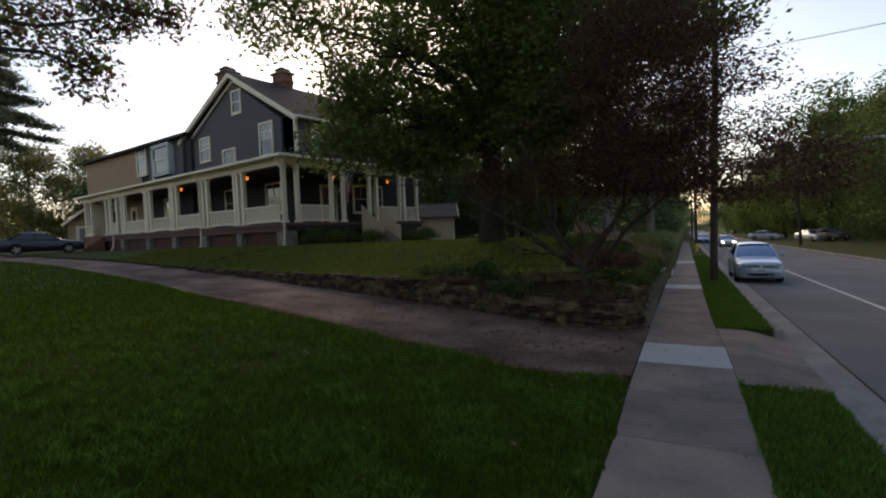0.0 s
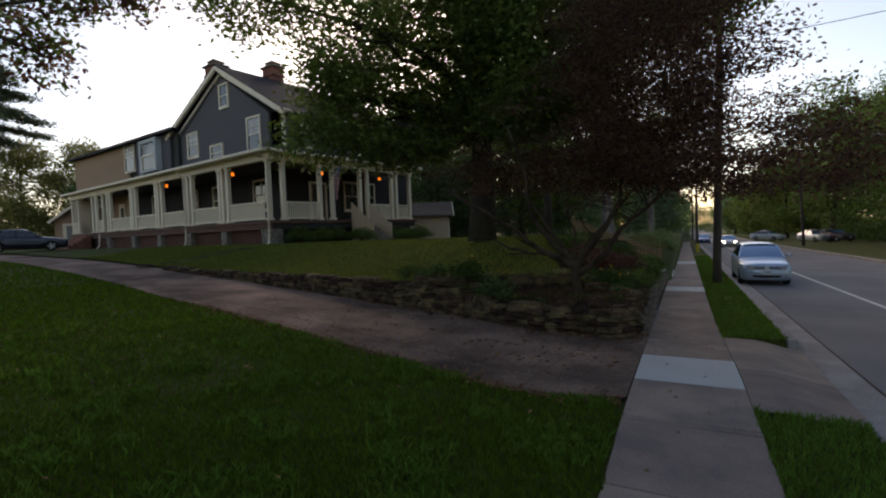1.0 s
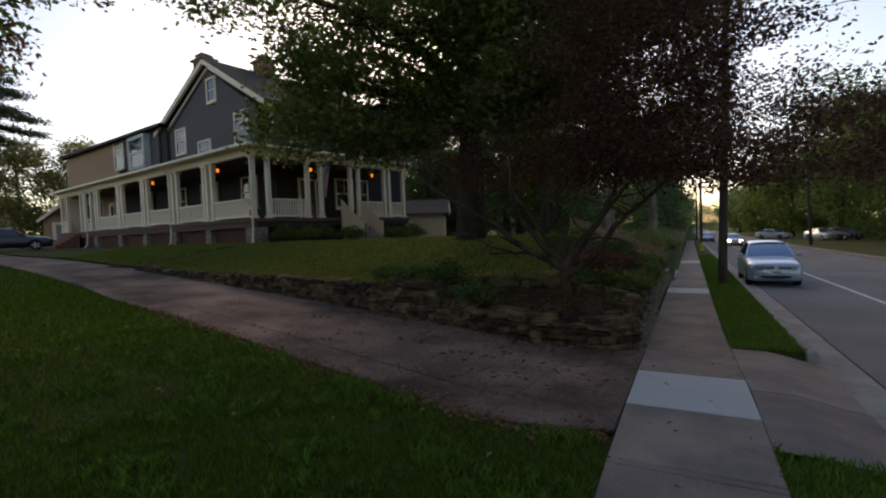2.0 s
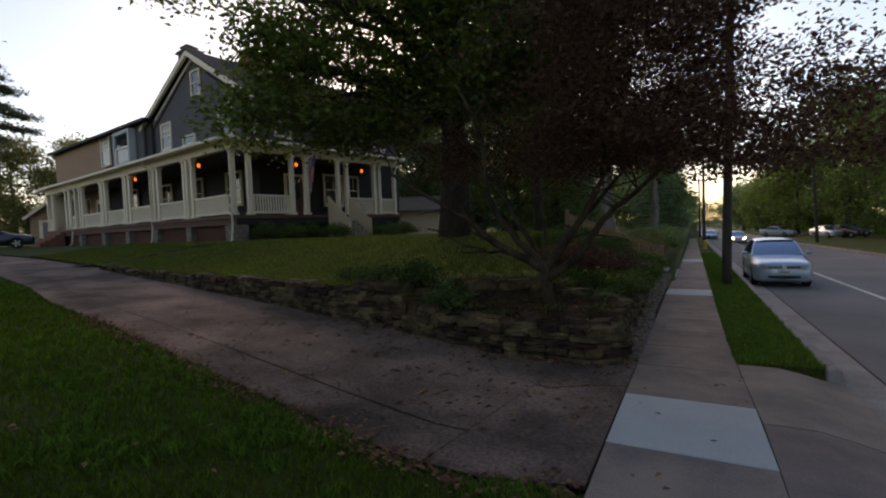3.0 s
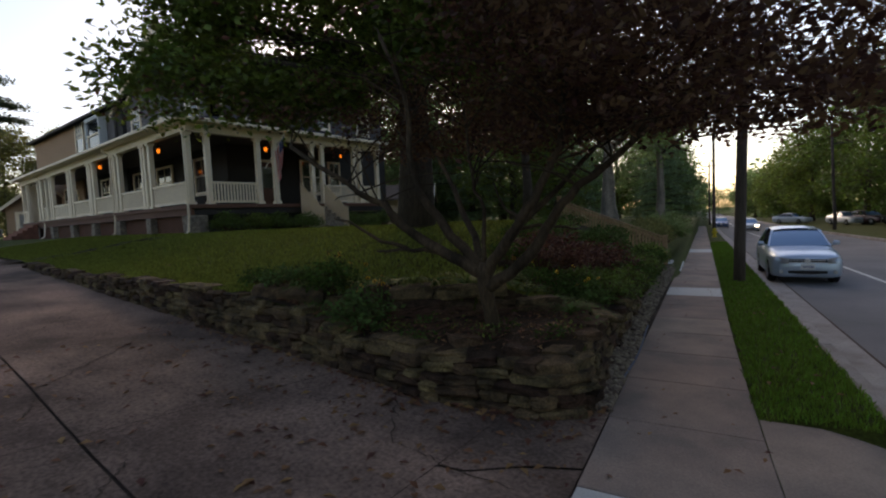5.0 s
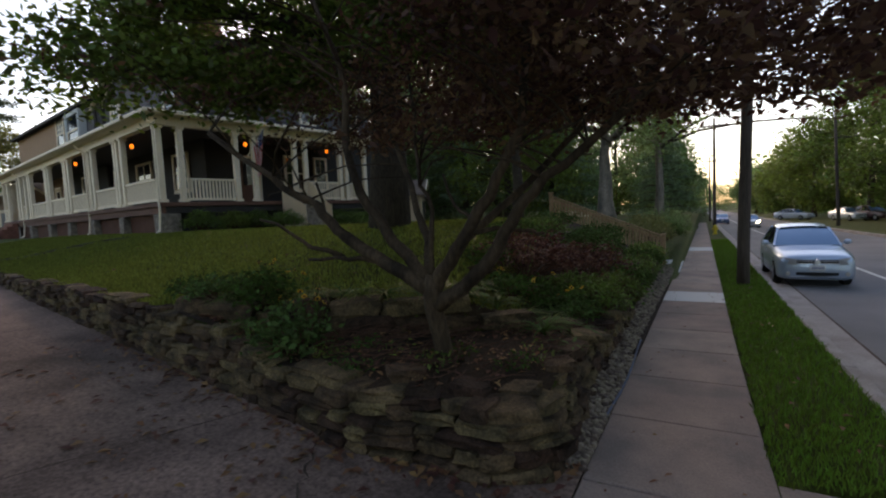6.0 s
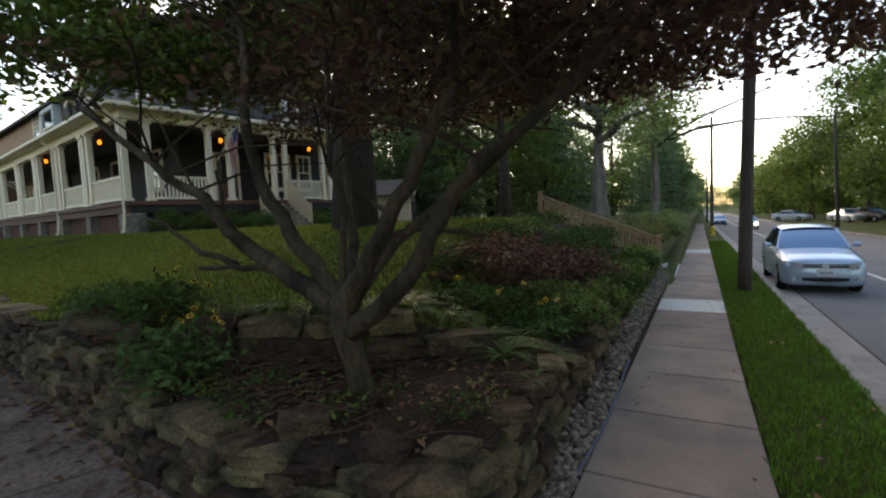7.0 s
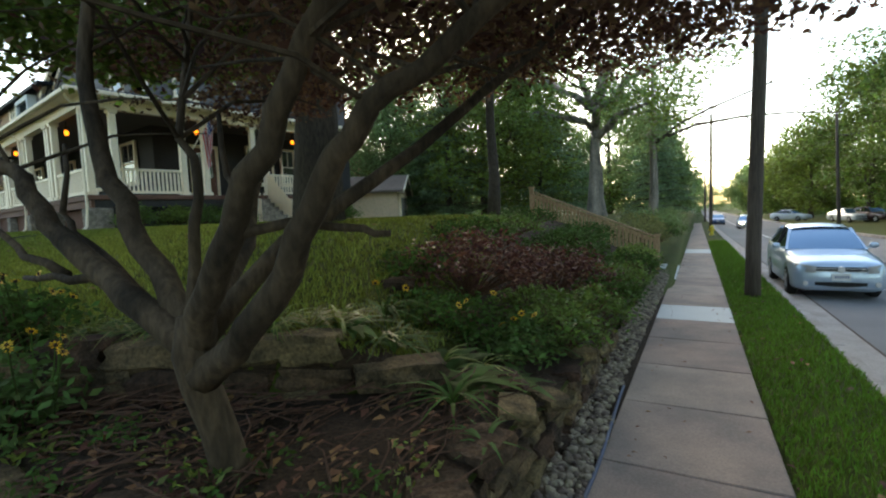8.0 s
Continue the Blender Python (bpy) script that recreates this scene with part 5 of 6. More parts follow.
        for y in (0.88, 3.55):
            bm = bmesh.new()
            bmesh.ops.create_cone(bm, cap_ends=True, segments=28, radius1=0.33, radius2=0.33, depth=0.21, matrix=pose(s * 0.775, y, 0.33, 0, 90))
            bmesh.ops.bevel(bm, geom=[e for e in bm.edges if len(e.link_faces) == 2 and max(len(f.verts) for f in e.link_faces) > 8], offset=0.04, segments=2, affect="EDGES")
            w = part("wheel", bm, M_TYRE, c)
            bm = bmesh.new()
            bmesh.ops.create_cone(bm, cap_ends=True, segments=24, radius1=0.225, radius2=0.225, depth=0.02, matrix=pose(s * 0.875, y, 0.33, 0, 90))
            rim = part("rim", bm, M_BLACK, w)
            bm = bmesh.new()
            for k in range(5):
                an = 2 * math.pi * k / 5
                bar(bm, (s * 0.888, y + 0.02 * math.cos(an), 0.33 + 0.02 * math.sin(an)), (s * 0.888, y + 0.22 * math.cos(an), 0.33 + 0.22 * math.sin(an)), 0.07, 0.02, (1, 0, 0))
            part("spoke", bm, M_RIM, w)
    bm = boxes(((-0.46, -0.025, 0.6), (0.46, 0.05, 0.7)), bevel=0.02)
    grille = part("grille", bm, M_BLACK, c)
    part("grille_bar", boxes(((-0.45, -0.04, 0.605), (0.45, -0.02, 0.618)), ((-0.45, -0.04, 0.66), (0.45, -0.02, 0.672))), M_RIM, grille)
    bm = bmesh.new()
    bmesh.ops.create_cone(bm, cap_ends=True, segments=20, radius1=0.07, radius2=0.06, depth=0.03, matrix=pose(0, -0.045, 0.65, 90))
    part("badge", bm, M_RIM, c, "round chrome badge")
    bm = bmesh.new()
    ring = []
    for f in np.linspace(-1, 1, 13):
        ring.append((bm.verts.new((0.6 * f, -0.03 + 0.05 * f * f, 0.31 + 0.035 * f * f)), bm.verts.new((0.66 * f, -0.03 + 0.06 * f * f, 0.4 - 0.012 * f * f))))
    for a, b in zip(ring, ring[1:]):
        bm.faces.new((a[0], b[0], b[1], a[1]))
    bmesh.ops.solidify(bm, geom=list(bm.faces), thickness=0.03)
    part("lower_intake", bm, M_BLACK, c, "curved dark lower air intake")
    part("chrome_strip", boxes(((-0.6, -0.025, 0.285), (0.6, 0.02, 0.3)), bevel=0.005), M_RIM, c)
    pl = part("number_plate", boxes(((-0.17, -0.045, 0.43), (0.17, -0.015, 0.58)), bevel=0.004), M_PLATE, c)
    part("plate_bars", boxes(*(((-0.12 + 0.045 * k, -0.049, 0.48), (-0.09 + 0.045 * k, -0.0455, 0.53)) for k in range(6))), M_PLATEBAR, pl)
    part("underbody", boxes(((-0.66, 0.3, 0.2), (0.66, 4.3, 0.4))), M_BLACK, c)
    return c


# silver-blue paint, made bluer to carry the sky's sheen on the bonnet
P_SILVER = paint("silver_blue_paint", (0.43, 0.53, 0.65), 0.6)
P_NAVY = paint("navy_paint", (0.008, 0.014, 0.032), 0.2)
P_WHITE = paint("white_paint", (0.6, 0.61, 0.62), 0.1)
P_DARK = paint("dark_red_paint", (0.06, 0.018, 0.02), 0.3)
P_BLUE = paint("blue_paint", (0.03, 0.09, 0.25), 0.4)


def on_road(x, y, yaw=0.0):
    return pose(x, y, walk_z(y + 2) - 0.15, -1.1, 0, yaw)


car("silver-blue saloon car parked at the kerb", P_SILVER, on_road(2.53, 21.1) @ Matrix.Diagonal((0.91, 1, 1.04, 1)))
car("dark navy saloon car parked beside the house", P_NAVY, pose(-38.2, 17.8, 1.6, 0, 0, 158))
car("white saloon car with headlights lit coming along the street", P_WHITE, on_road(4.7, 68), lit=True)
car("blue car parked far along the kerb", P_BLUE, on_road(2.4, 84))
for x, y, p, yaw, lab in ((12.8, 86, P_WHITE, 50, "white car parked in a drive across the street"), (16.9, 71.0, P_DARK, 30, "dark red car parked across the street"), (15.0, 72, P_WHITE, 20, "white car parked under the trees across the street")):
    car(lab, p, pose(x, y, ground_z(x, y) + 0.02, 0, 0, yaw), 1.12 if p is P_DARK else 1.0, 0.25 if p is P_DARK else 0.0)


# ---- poles and wires ----
def utility_pole(label, x, y, z, h, r, arm=False, lean=(0.0, 0.0), transformer=False):
    t = thing("utility_pole", label, "utility pole", at=pose(x, y, z))
    bm = bmesh.new()
    tube(bm, [(0, 0, -0.4), (0.01, 0, 1.0), (lean[0] * 0.5, lean[1] * 0.5, h * 0.5), (lean[0], lean[1], h)], [r * 1.08, r, r * 0.86, r * 0.7], 14)
    part("shaft", bm, M_POLE, t, smooth=True)
    if arm:
        part("crossarm", boxes(((lean[0] - 1.1, lean[1] - 0.2, h - 0.8), (lean[0] + 1.1, lean[1] - 0.1, h - 0.66)), bevel=0.01), M_POLE, t)
        for k in (-1, -0.4, 0.4, 1):
            bm = bmesh.new()
            bmesh.ops.create_cone(bm, cap_ends=True, segments=8, radius1=0.05, radius2=0.03, depth=0.16, matrix=Matrix.Translation((lean[0] + k, lean[1] - 0.15, h - 0.58)))
            part("insulator", bm, M_PIER, t)
    return t


utility_pole("dark weathered wooden utility pole in the grass verge", 0.93, 20.1, walk_z(20.1), 12.5, 0.135, True, (0.25, 0.1))
utility_pole("distant wooden utility pole beside the sidewalk", 1.0, 58, walk_z(58), 10.5, 0.15, True)
utility_pole("distant wooden utility pole beside the sidewalk", 1.0, 96, walk_z(96), 10.5, 0.15, True)
utility_pole("wooden utility pole across the street", 10.9, 62, walk_z(62), 10, 0.15, False, (-0.3, 0))


def cable(a, b, sag, r=0.011):
    bm = bmesh.new()
    a, b = Vector(a), Vector(b)
    pts = [a + (b - a) * (q / 24) - Vector((0, 0, sag * 4 * (q / 24) * (1 - q / 24))) for q in range(25)]
    tube(bm, pts, [r] * 25, 5)
    tagged(part("overhead_cable", bm, M_BLACK), "thin black overhead cable strung between poles", "cable", "overhead cables")


cable((1.05, 19.25, 7.85), (25.0, 13.5, 8.2), 0.5)
cable((1.2, 19.3, 11.6), (1.0, 58, 9.0), 0.8)
cable((1.0, 58, 9.0), (1.0, 96, 8.2), 0.8)
cable((1.0, 58, 6.6), (10.6, 62, 7.8), 0.3)
cable((10.6, 62, 7.0), (34, 40, 7.5), 0.7, 0.03)
lamp_post = thing("street_lamp", "grey street lamp head on a long arm", "street lamp", at=pose(10.9, 40.5, walk_z(40)))
bm = bmesh.new()
tube(bm, [(3.0, 0, 0), (3.0, 0, 7.0), (2.4, 0, 7.6), (0.4, 0, 7.75)], [0.09, 0.07, 0.05, 0.04], 8)
part("arm", bm, M_RIM, lamp_post)
part("lamp_head", boxes(((-0.35, -0.13, 7.65), (0.4, 0.13, 7.82)), bevel=0.05), M_CURB, lamp_post)

# street tree with bare overhanging limbs
def bare_tree():
    rng = np.random.default_rng(47)
    t = tree("old street tree with bare dead limbs over the road", (-2.6, 43.0, 0.2), 11, 4, 0.3, [(-1.5, 0, 7.5, 2.0, 2.0, 1.4), (0.5, 1.0, 9.0, 2.0, 2.0, 1.4), (-0.5, -1.2, 6.0, 1.6, 1.6, 1.0)], 0.24, M_LEAF_FAR, M_BARK_GREY, 47, clumps=40, per=34, spread=0.5, fork=0.3)
    for way in ([(0, 0, 5.4), (1.6, 0, 6.6), (3.2, 0.2, 7.3), (6.2, 0, 8.3), (8.6, -0.3, 10.2)], [(0, 0, 5.6), (2.4, 0.3, 6.4), (5.0, 0.2, 6.6), (7.6, 0.3, 6.5), (9.6, 0.2, 6.2)]):
        bm = bmesh.new()
        n = len(way)
        tube(bm, way, [0.11 * (1 - 0.75 * k / (n - 1)) for k in range(n)], 7)
        part("limb", bm, M_BARK, t, "bare dead limb", True)
        for k in range(1, n):
            for _ in range(3):
                bm = bmesh.new()
                e = np.array(way[k]) + rng.normal(size=3) * np.array([1.2, 0.6, 0.8]) + np.array([0.8, 0, 0])
                tube(bm, limb_path(way[k], e, rng, 0.15, 6, 0.1), [0.035, 0.028, 0.022, 0.016, 0.01, 0.005], 5)
                part("branchlet", bm, M_BARK, t)


bare_tree()

# hydrant, yellow
hyd = thing("hydrant", "yellow fire hydrant in the grass verge", "hydrant", at=pose(0.9, 50, walk_z(50)))
M_HYD = material("hydrant_paint", (0.7, 0.5, 0.03), 0.5, 0.1, 4, 30, 0.1)
bm = bmesh.new()
tube(bm, [(0, 0, -0.05), (0, 0, 0.08), (0, 0, 0.1), (0, 0, 0.55), (0, 0, 0.58), (0, 0, 0.66), (0, 0, 0.76)], [0.17, 0.17, 0.12, 0.12, 0.16, 0.15, 0.04], 14)
part("barrel", bm, M_HYD, hyd, smooth=False)
for a in (0, 90, 180):
    bm = bmesh.new()
    bmesh.ops.create_cone(bm, cap_ends=True, segments=10, radius1=0.06, radius2=0.06, depth=0.12, matrix=pose(0.15 * math.cos(radians(a)), -0.15 * math.sin(radians(a)), 0.42, 90, 0, 90 + a))
    part("nozzle", bm, M_HYD, hyd)

# ---- neighbouring buildings ----
M_TAN = material("tan_stucco", (0.66, 0.49, 0.33), 0.9, 0.12, 0.6, 10, 0.2)
M_ROOFTAN = material("brown_shingle", (0.2, 0.15, 0.12), 0.9, 0.3, 0.8, 14, 0.4)


def cottage(label, m, w, d, h, rise, wall, rf, garage=False, name="garage"):
    """A small gabled building; the gable faces local -y."""
    c = thing(name, label, "building", at=m)
    bm = bmesh.new()
    box(bm, (-w / 2, 0, -0.5), (w / 2, d, h))
    part("wall", bm, wall, c)
    bm = bmesh.new()
    f = bm.faces.new([bm.verts.new(p) for p in ((-w / 2, 0.02, h), (w / 2, 0.02, h), (0, 0.02, h + rise))])
    bmesh.ops.solidify(bm, geom=[f], thickness=0.1)
    part("gable", bm, wall, c)
    for s in (-1, 1):
        part("roof", slab((s * (w / 2 + 0.4), -0.4, h - rise * 0.8 / w), (0, -0.4, h + rise + 0.05), (0, d + 0.4, h + rise + 0.05), (s * (w / 2 + 0.4), d + 0.4, h - rise * 0.8 / w), 0.12), rf, c)
        bm = bmesh.new()
        bar(bm, (s * (w / 2 + 0.4), -0.44, h - rise * 0.8 / w - 0.1), (0, -0.44, h + rise - 0.05), 0.08, 0.2)
        part("rake_board", bm, M_WHITE, c)
    if garage:
        part("garage_door", boxes(((-w * 0.32, -0.08, -0.2), (w * 0.32, -0.002, h * 0.72)), bevel=0.01), M_CURB, c)
        part("door_frame", boxes(((-w * 0.38, -0.12, -0.2), (-w * 0.325, -0.003, h * 0.8)), ((w * 0.325, -0.12, -0.2), (w * 0.38, -0.003, h * 0.8)), ((-w * 0.38, -0.12, h * 0.74), (w * 0.38, -0.003, h * 0.82))), M_WHITE, c)
    else:
        for k in (-1, 1):
            window(pose(k * w * 0.25, -0.02, h * 0.35), 1.0, 1.3, c, M_GLASS, (2, 1))
    return c


cottage("brown gabled garage beside the house", pose(-47.6, 23.6, 1.6, 0, 0, 63), 4.6, 7, 2.7, 1.9, M_SIDING_TAN, M_ROOFTAN, True)
cottage("low tan stucco garage behind the lawn", pose(-17.8, 36.0, 1.45, 0, 0, 118), 6.5, 5.2, 1.9, 1.0, M_TAN, M_ROOFTAN, True)
cottage("brown-roofed neighbouring house behind trees", pose(-32, 46, 1.5, 0, 0, 35), 11, 9, 4.5, 3.5, M_SIDING_TAN, M_ROOFTAN, name="neighbour_house")
cottage("pale neighbouring house behind trees", pose(-15, 58, 1.0, 0, 0, 20), 9, 9, 3.2, 2.8, M_WHITE, M_ROOF, name="neighbour_house")


# ---- cedar stair rail up the bank ----
def stair_rail():
    r = thing("stair_rail", "weathered cedar railing rising beside garden steps", "railing")
    a, b = Vector((-1.1, 24.3, -0.3)), Vector((-4.95, 24.3, 1.3))
    n = 34
    for p, hgt in ((a, 1.08), (b, 1.12)):
        bm = boxes(((p.x - 0.06, p.y - 0.06, p.z - 0.5), (p.x + 0.06, p.y + 0.06, p.z + hgt)), bevel=0.008)
        post = part("post", bm, M_FENCE, r)
        part("cap", boxes(((p.x - 0.09, p.y - 0.09, p.z + hgt + 0.002), (p.x + 0.09, p.y + 0.09, p.z + hgt + 0.04)), bevel=0.01), M_FENCE, post)
    for dz, w, h in ((1.02, 0.13, 0.04), (0.9, 0.04, 0.1), (0.16, 0.04, 0.1)):
        bm = bmesh.new()
        bar(bm, a + Vector((0, 0, dz)), b + Vector((0, 0, dz)), w, h)
        part("rail", bm, M_FENCE, r)
    bm = boxes(((-0.035, -0.02, 0.08), (0.035, 0.012, 0.97)))
    first = part("baluster", bm, M_FENCE, r)
    for k in range(n):
        o = first if k == 0 else new("baluster", first.data)
        o.parent = r
        p = a + (b - a) * ((k + 0.7) / (n + 0.4))
        o.matrix_local = pose(p.x, p.y - 0.04, p.z)


stair_rail()
garden_steps = thing("garden_steps", "pale concrete garden steps climbing the bank", "steps")
for k in range(9):
    part("step", boxes(((-1.35 - 0.42 * k, 24.45, -0.6 + 0.17 * k), (-0.9 - 0.42 * k, 25.6, -0.22 + 0.17 * k)), bevel=0.01), M_PALE, garden_steps)
part("step", boxes(((-0.95, 22.6, -0.55), (-0.55, 25.6, -0.26)), bevel=0.01), M_PALE, garden_steps)

# planted soil over the beds, just above the bank
def bed_sheet(name, x0, x1, ya, yb, nx, ny, label):
    X, Y, Z = (np.zeros((ny, nx)) for _ in range(3))
    for j, x in enumerate(np.linspace(x0, x1, nx)):
        for i, f in enumerate(np.linspace(0, 1, ny)):
            y = ya(x) + (yb(x) - ya(x)) * f
            X[i, j], Y[i, j], Z[i, j] = x, y, upper_z(x, y) + 0.025 + 0.02 * noise.noise((x * 4, y * 4, 0))
    tagged(grid_mesh(name, X, Y, Z, M_BED), label, "flower bed", kind="structure")


bed_sheet("ground_bed", -0.96, -5.4, lambda x: drive_far(x) + 0.15, lambda x: bed_y(x) + 0.5, 60, 40, "dark mulched flower bed behind the stone wall")
BX, BY, BZ = (np.zeros((90, 30)) for _ in range(3))
for i, y in enumerate(np.linspace(11.9, 24.2, 90)):
    for j, f in enumerate(np.linspace(0, 1, 30)):
        x = -0.96 - f * min(3.2, 0.7 + 0.32 * (y - 11.9))
        BX[i, j], BY[i, j], BZ[i, j] = x, y, upper_z(x, y) + 0.03 + 0.02 * noise.noise((x * 4, y * 4, 0))
tagged(grid_mesh("ground_bank", BX, BY, BZ, M_BED), "planted earth bank beside the sidewalk", "flower bed", kind="structure")
bed_sheet("ground_foundation_bed", -14.9, -17.2, lambda x: 17.6 - (x + 17) * 0.1, lambda x: 27.5, 10, 40, "planted strip along the porch")


# ---- garden plants ----
def strap_plant(label, x, y, z, n, length, width, mat, seed, category="plant", lift=0.9):
    """Arching strap leaves from one crown."""
    rng = np.random.default_rng(seed)
    t = thing("strap_leaf_plant", label, category, "garden plants", at=pose(x, y, z))
    V, Q = [], []
    for k in range(n):
        a = rng.uniform(0, 2 * math.pi)
        L = length * rng.uniform(0.6, 1.15)
        up = lift * rng.uniform(0.6, 1.1)
        d = np.array([math.cos(a), math.sin(a), 0])
        s = np.array([-d[1], d[0], 0])
        for q in range(6):
            f = q / 5
            c = d * L * (0.15 + 0.85 * f) * f + np.array([0, 0, L * up * (f * 1.15 - 0.95 * f * f)])
            w = width * (0.35 + 1.2 * f * (1 - f) * 2) * (1 - 0.85 * f ** 3)
            V += [c - s * w / 2, c + s * w / 2]
        b = 12 * k
        Q += [(b + 2 * q, b + 2 * q + 1, b + 2 * q + 3, b + 2 * q + 2) for q in range(5)]
    raw_mesh("leaves", np.array(V), np.array(Q), mat, t, True)
    return t


def leafy_plant(label, x, y, z, r, h, n, leaf, mat, seed, name="shrub", category="shrub", flat=0.6, per=14):
    rng = np.random.default_rng(seed)
    t = thing(name, label, category, "garden plants", at=pose(x, y, z))
    bm = bmesh.new()
    cs = []
    for k in range(n):
        a, q = rng.uniform(0, 2 * math.pi), math.sqrt(rng.uniform(0, 1))
        hh_ = h * (0.35 + 0.65 * rng.uniform() ** 0.6) * math.sqrt(max(0.15, 1 - q * q * 0.8))
        e = (r * q * math.cos(a), r * q * math.sin(a), hh_)
        cs.append(e)
        if k % 3 == 0:
            tube(bm, [(e[0] * 0.15, e[1] * 0.15, -0.03), (e[0] * 0.6, e[1] * 0.6, hh_ * 0.6), e], [0.012, 0.008, 0.004], 4, False)
    tagged(part("stem", bm, M_TWIG, t), kind="stuff")
    leaf_cloud("leaves", cs, leaf * 1.3, per, leaf, mat, t, seed, flat, 0.5)
    return t


def flowers(label, x, y, z, n, r, h, seed):
    rng = np.random.default_rng(seed)
    t = thing("flower_clump", label, "flowers", "garden plants", at=pose(x, y, z))
    bm = bmesh.new()
    heads = []
    for k in range(n):
        a, q = rng.uniform(0, 2 * math.pi), r * math.sqrt(rng.uniform(0, 1))
        e = Vector((q * math.cos(a), q * math.sin(a), h * rng.uniform(0.7, 1.1)))
        tube(bm, [(e.x * 0.5, e.y * 0.5, 0), e], [0.006, 0.004], 4, False)
        heads.append(e)
    part("stem", bm, M_PLANT, t)
    for e in heads:
        bm = bmesh.new()
        tilt = pose(0, 0, 0, rng.uniform(20, 70), 0, rng.uniform(0, 360))
        for k in range(8):
            a = 2 * math.pi * k / 8
            m = Matrix.Translation(e) @ tilt
            vs = [m @ Vector((math.cos(a + da) * rr, math.sin(a + da) * rr, 0.004)) for da, rr in ((-0.15, 0.01), (-0.28, 0.025), (0, 0.036), (0.28, 0.025), (0.15, 0.01))]
            bm.faces.new([bm.verts.new(v) for v in vs])
        fl = part("flower", bm, M_YELLOW, t)
        bm = bmesh.new()
        bmesh.ops.create_icosphere(bm, subdivisions=1, radius=0.014, matrix=Matrix.Translation(e))
        part("eye", bm, M_BED, fl)


def up(x, y):
    return upper_z(x, y) + 0.02


for k, (x, y, n, L) in enumerate([(-2.05, 11.75, 34, 0.55), (-3.1, 11.0, 26, 0.5), (-4.3, 10.5, 30, 0.5), (-1.35, 11.35, 26, 0.5), (-2.75, 11.2, 24, 0.45), (-1.55, 12.4, 26, 0.5), (-5.0, 10.4, 24, 0.45), (-3.6, 10.85, 26, 0.5), (-1.3, 13.2, 24, 0.45), (-2.5, 12.3, 26, 0.6), (-0.98, 11.0, 16, 0.3)]):
    strap_plant("arching green strap-leaved plant in the bed", x, y, up(x, y), n, L, 0.03, M_PLANT if k % 2 else M_PLANT_PALE, 300 + k)
for k in range(16):
    x = -1.4 - 4.2 * ((k * 0.618) % 1)
    y = bed_y(x) + 0.22 + 0.35 * ((k * 0.37) % 1)
    strap_plant("yellowing strap-leaved plant behind the boulders", x, y, up(x, y), 22, 0.42 + 0.15 * ((k * 0.71) % 1), 0.024, M_LEAF_LIGHT if k % 3 else M_LEAF_WARM, 350 + k)
for k, (x, y, n, L) in enumerate([(-1.42, 11.7, 22, 0.42), (-1.7, 12.0, 22, 0.45), (-3.9, 10.75, 20, 0.4), (-1.25, 12.15, 18, 0.4), (-2.35, 11.65, 20, 0.4)]):
    strap_plant("broad-leaved hosta clump in the bed", x, y, up(x, y), n, L, 0.13, M_PLANT_PALE if k % 2 else M_PLANT, 330 + k, lift=0.7)
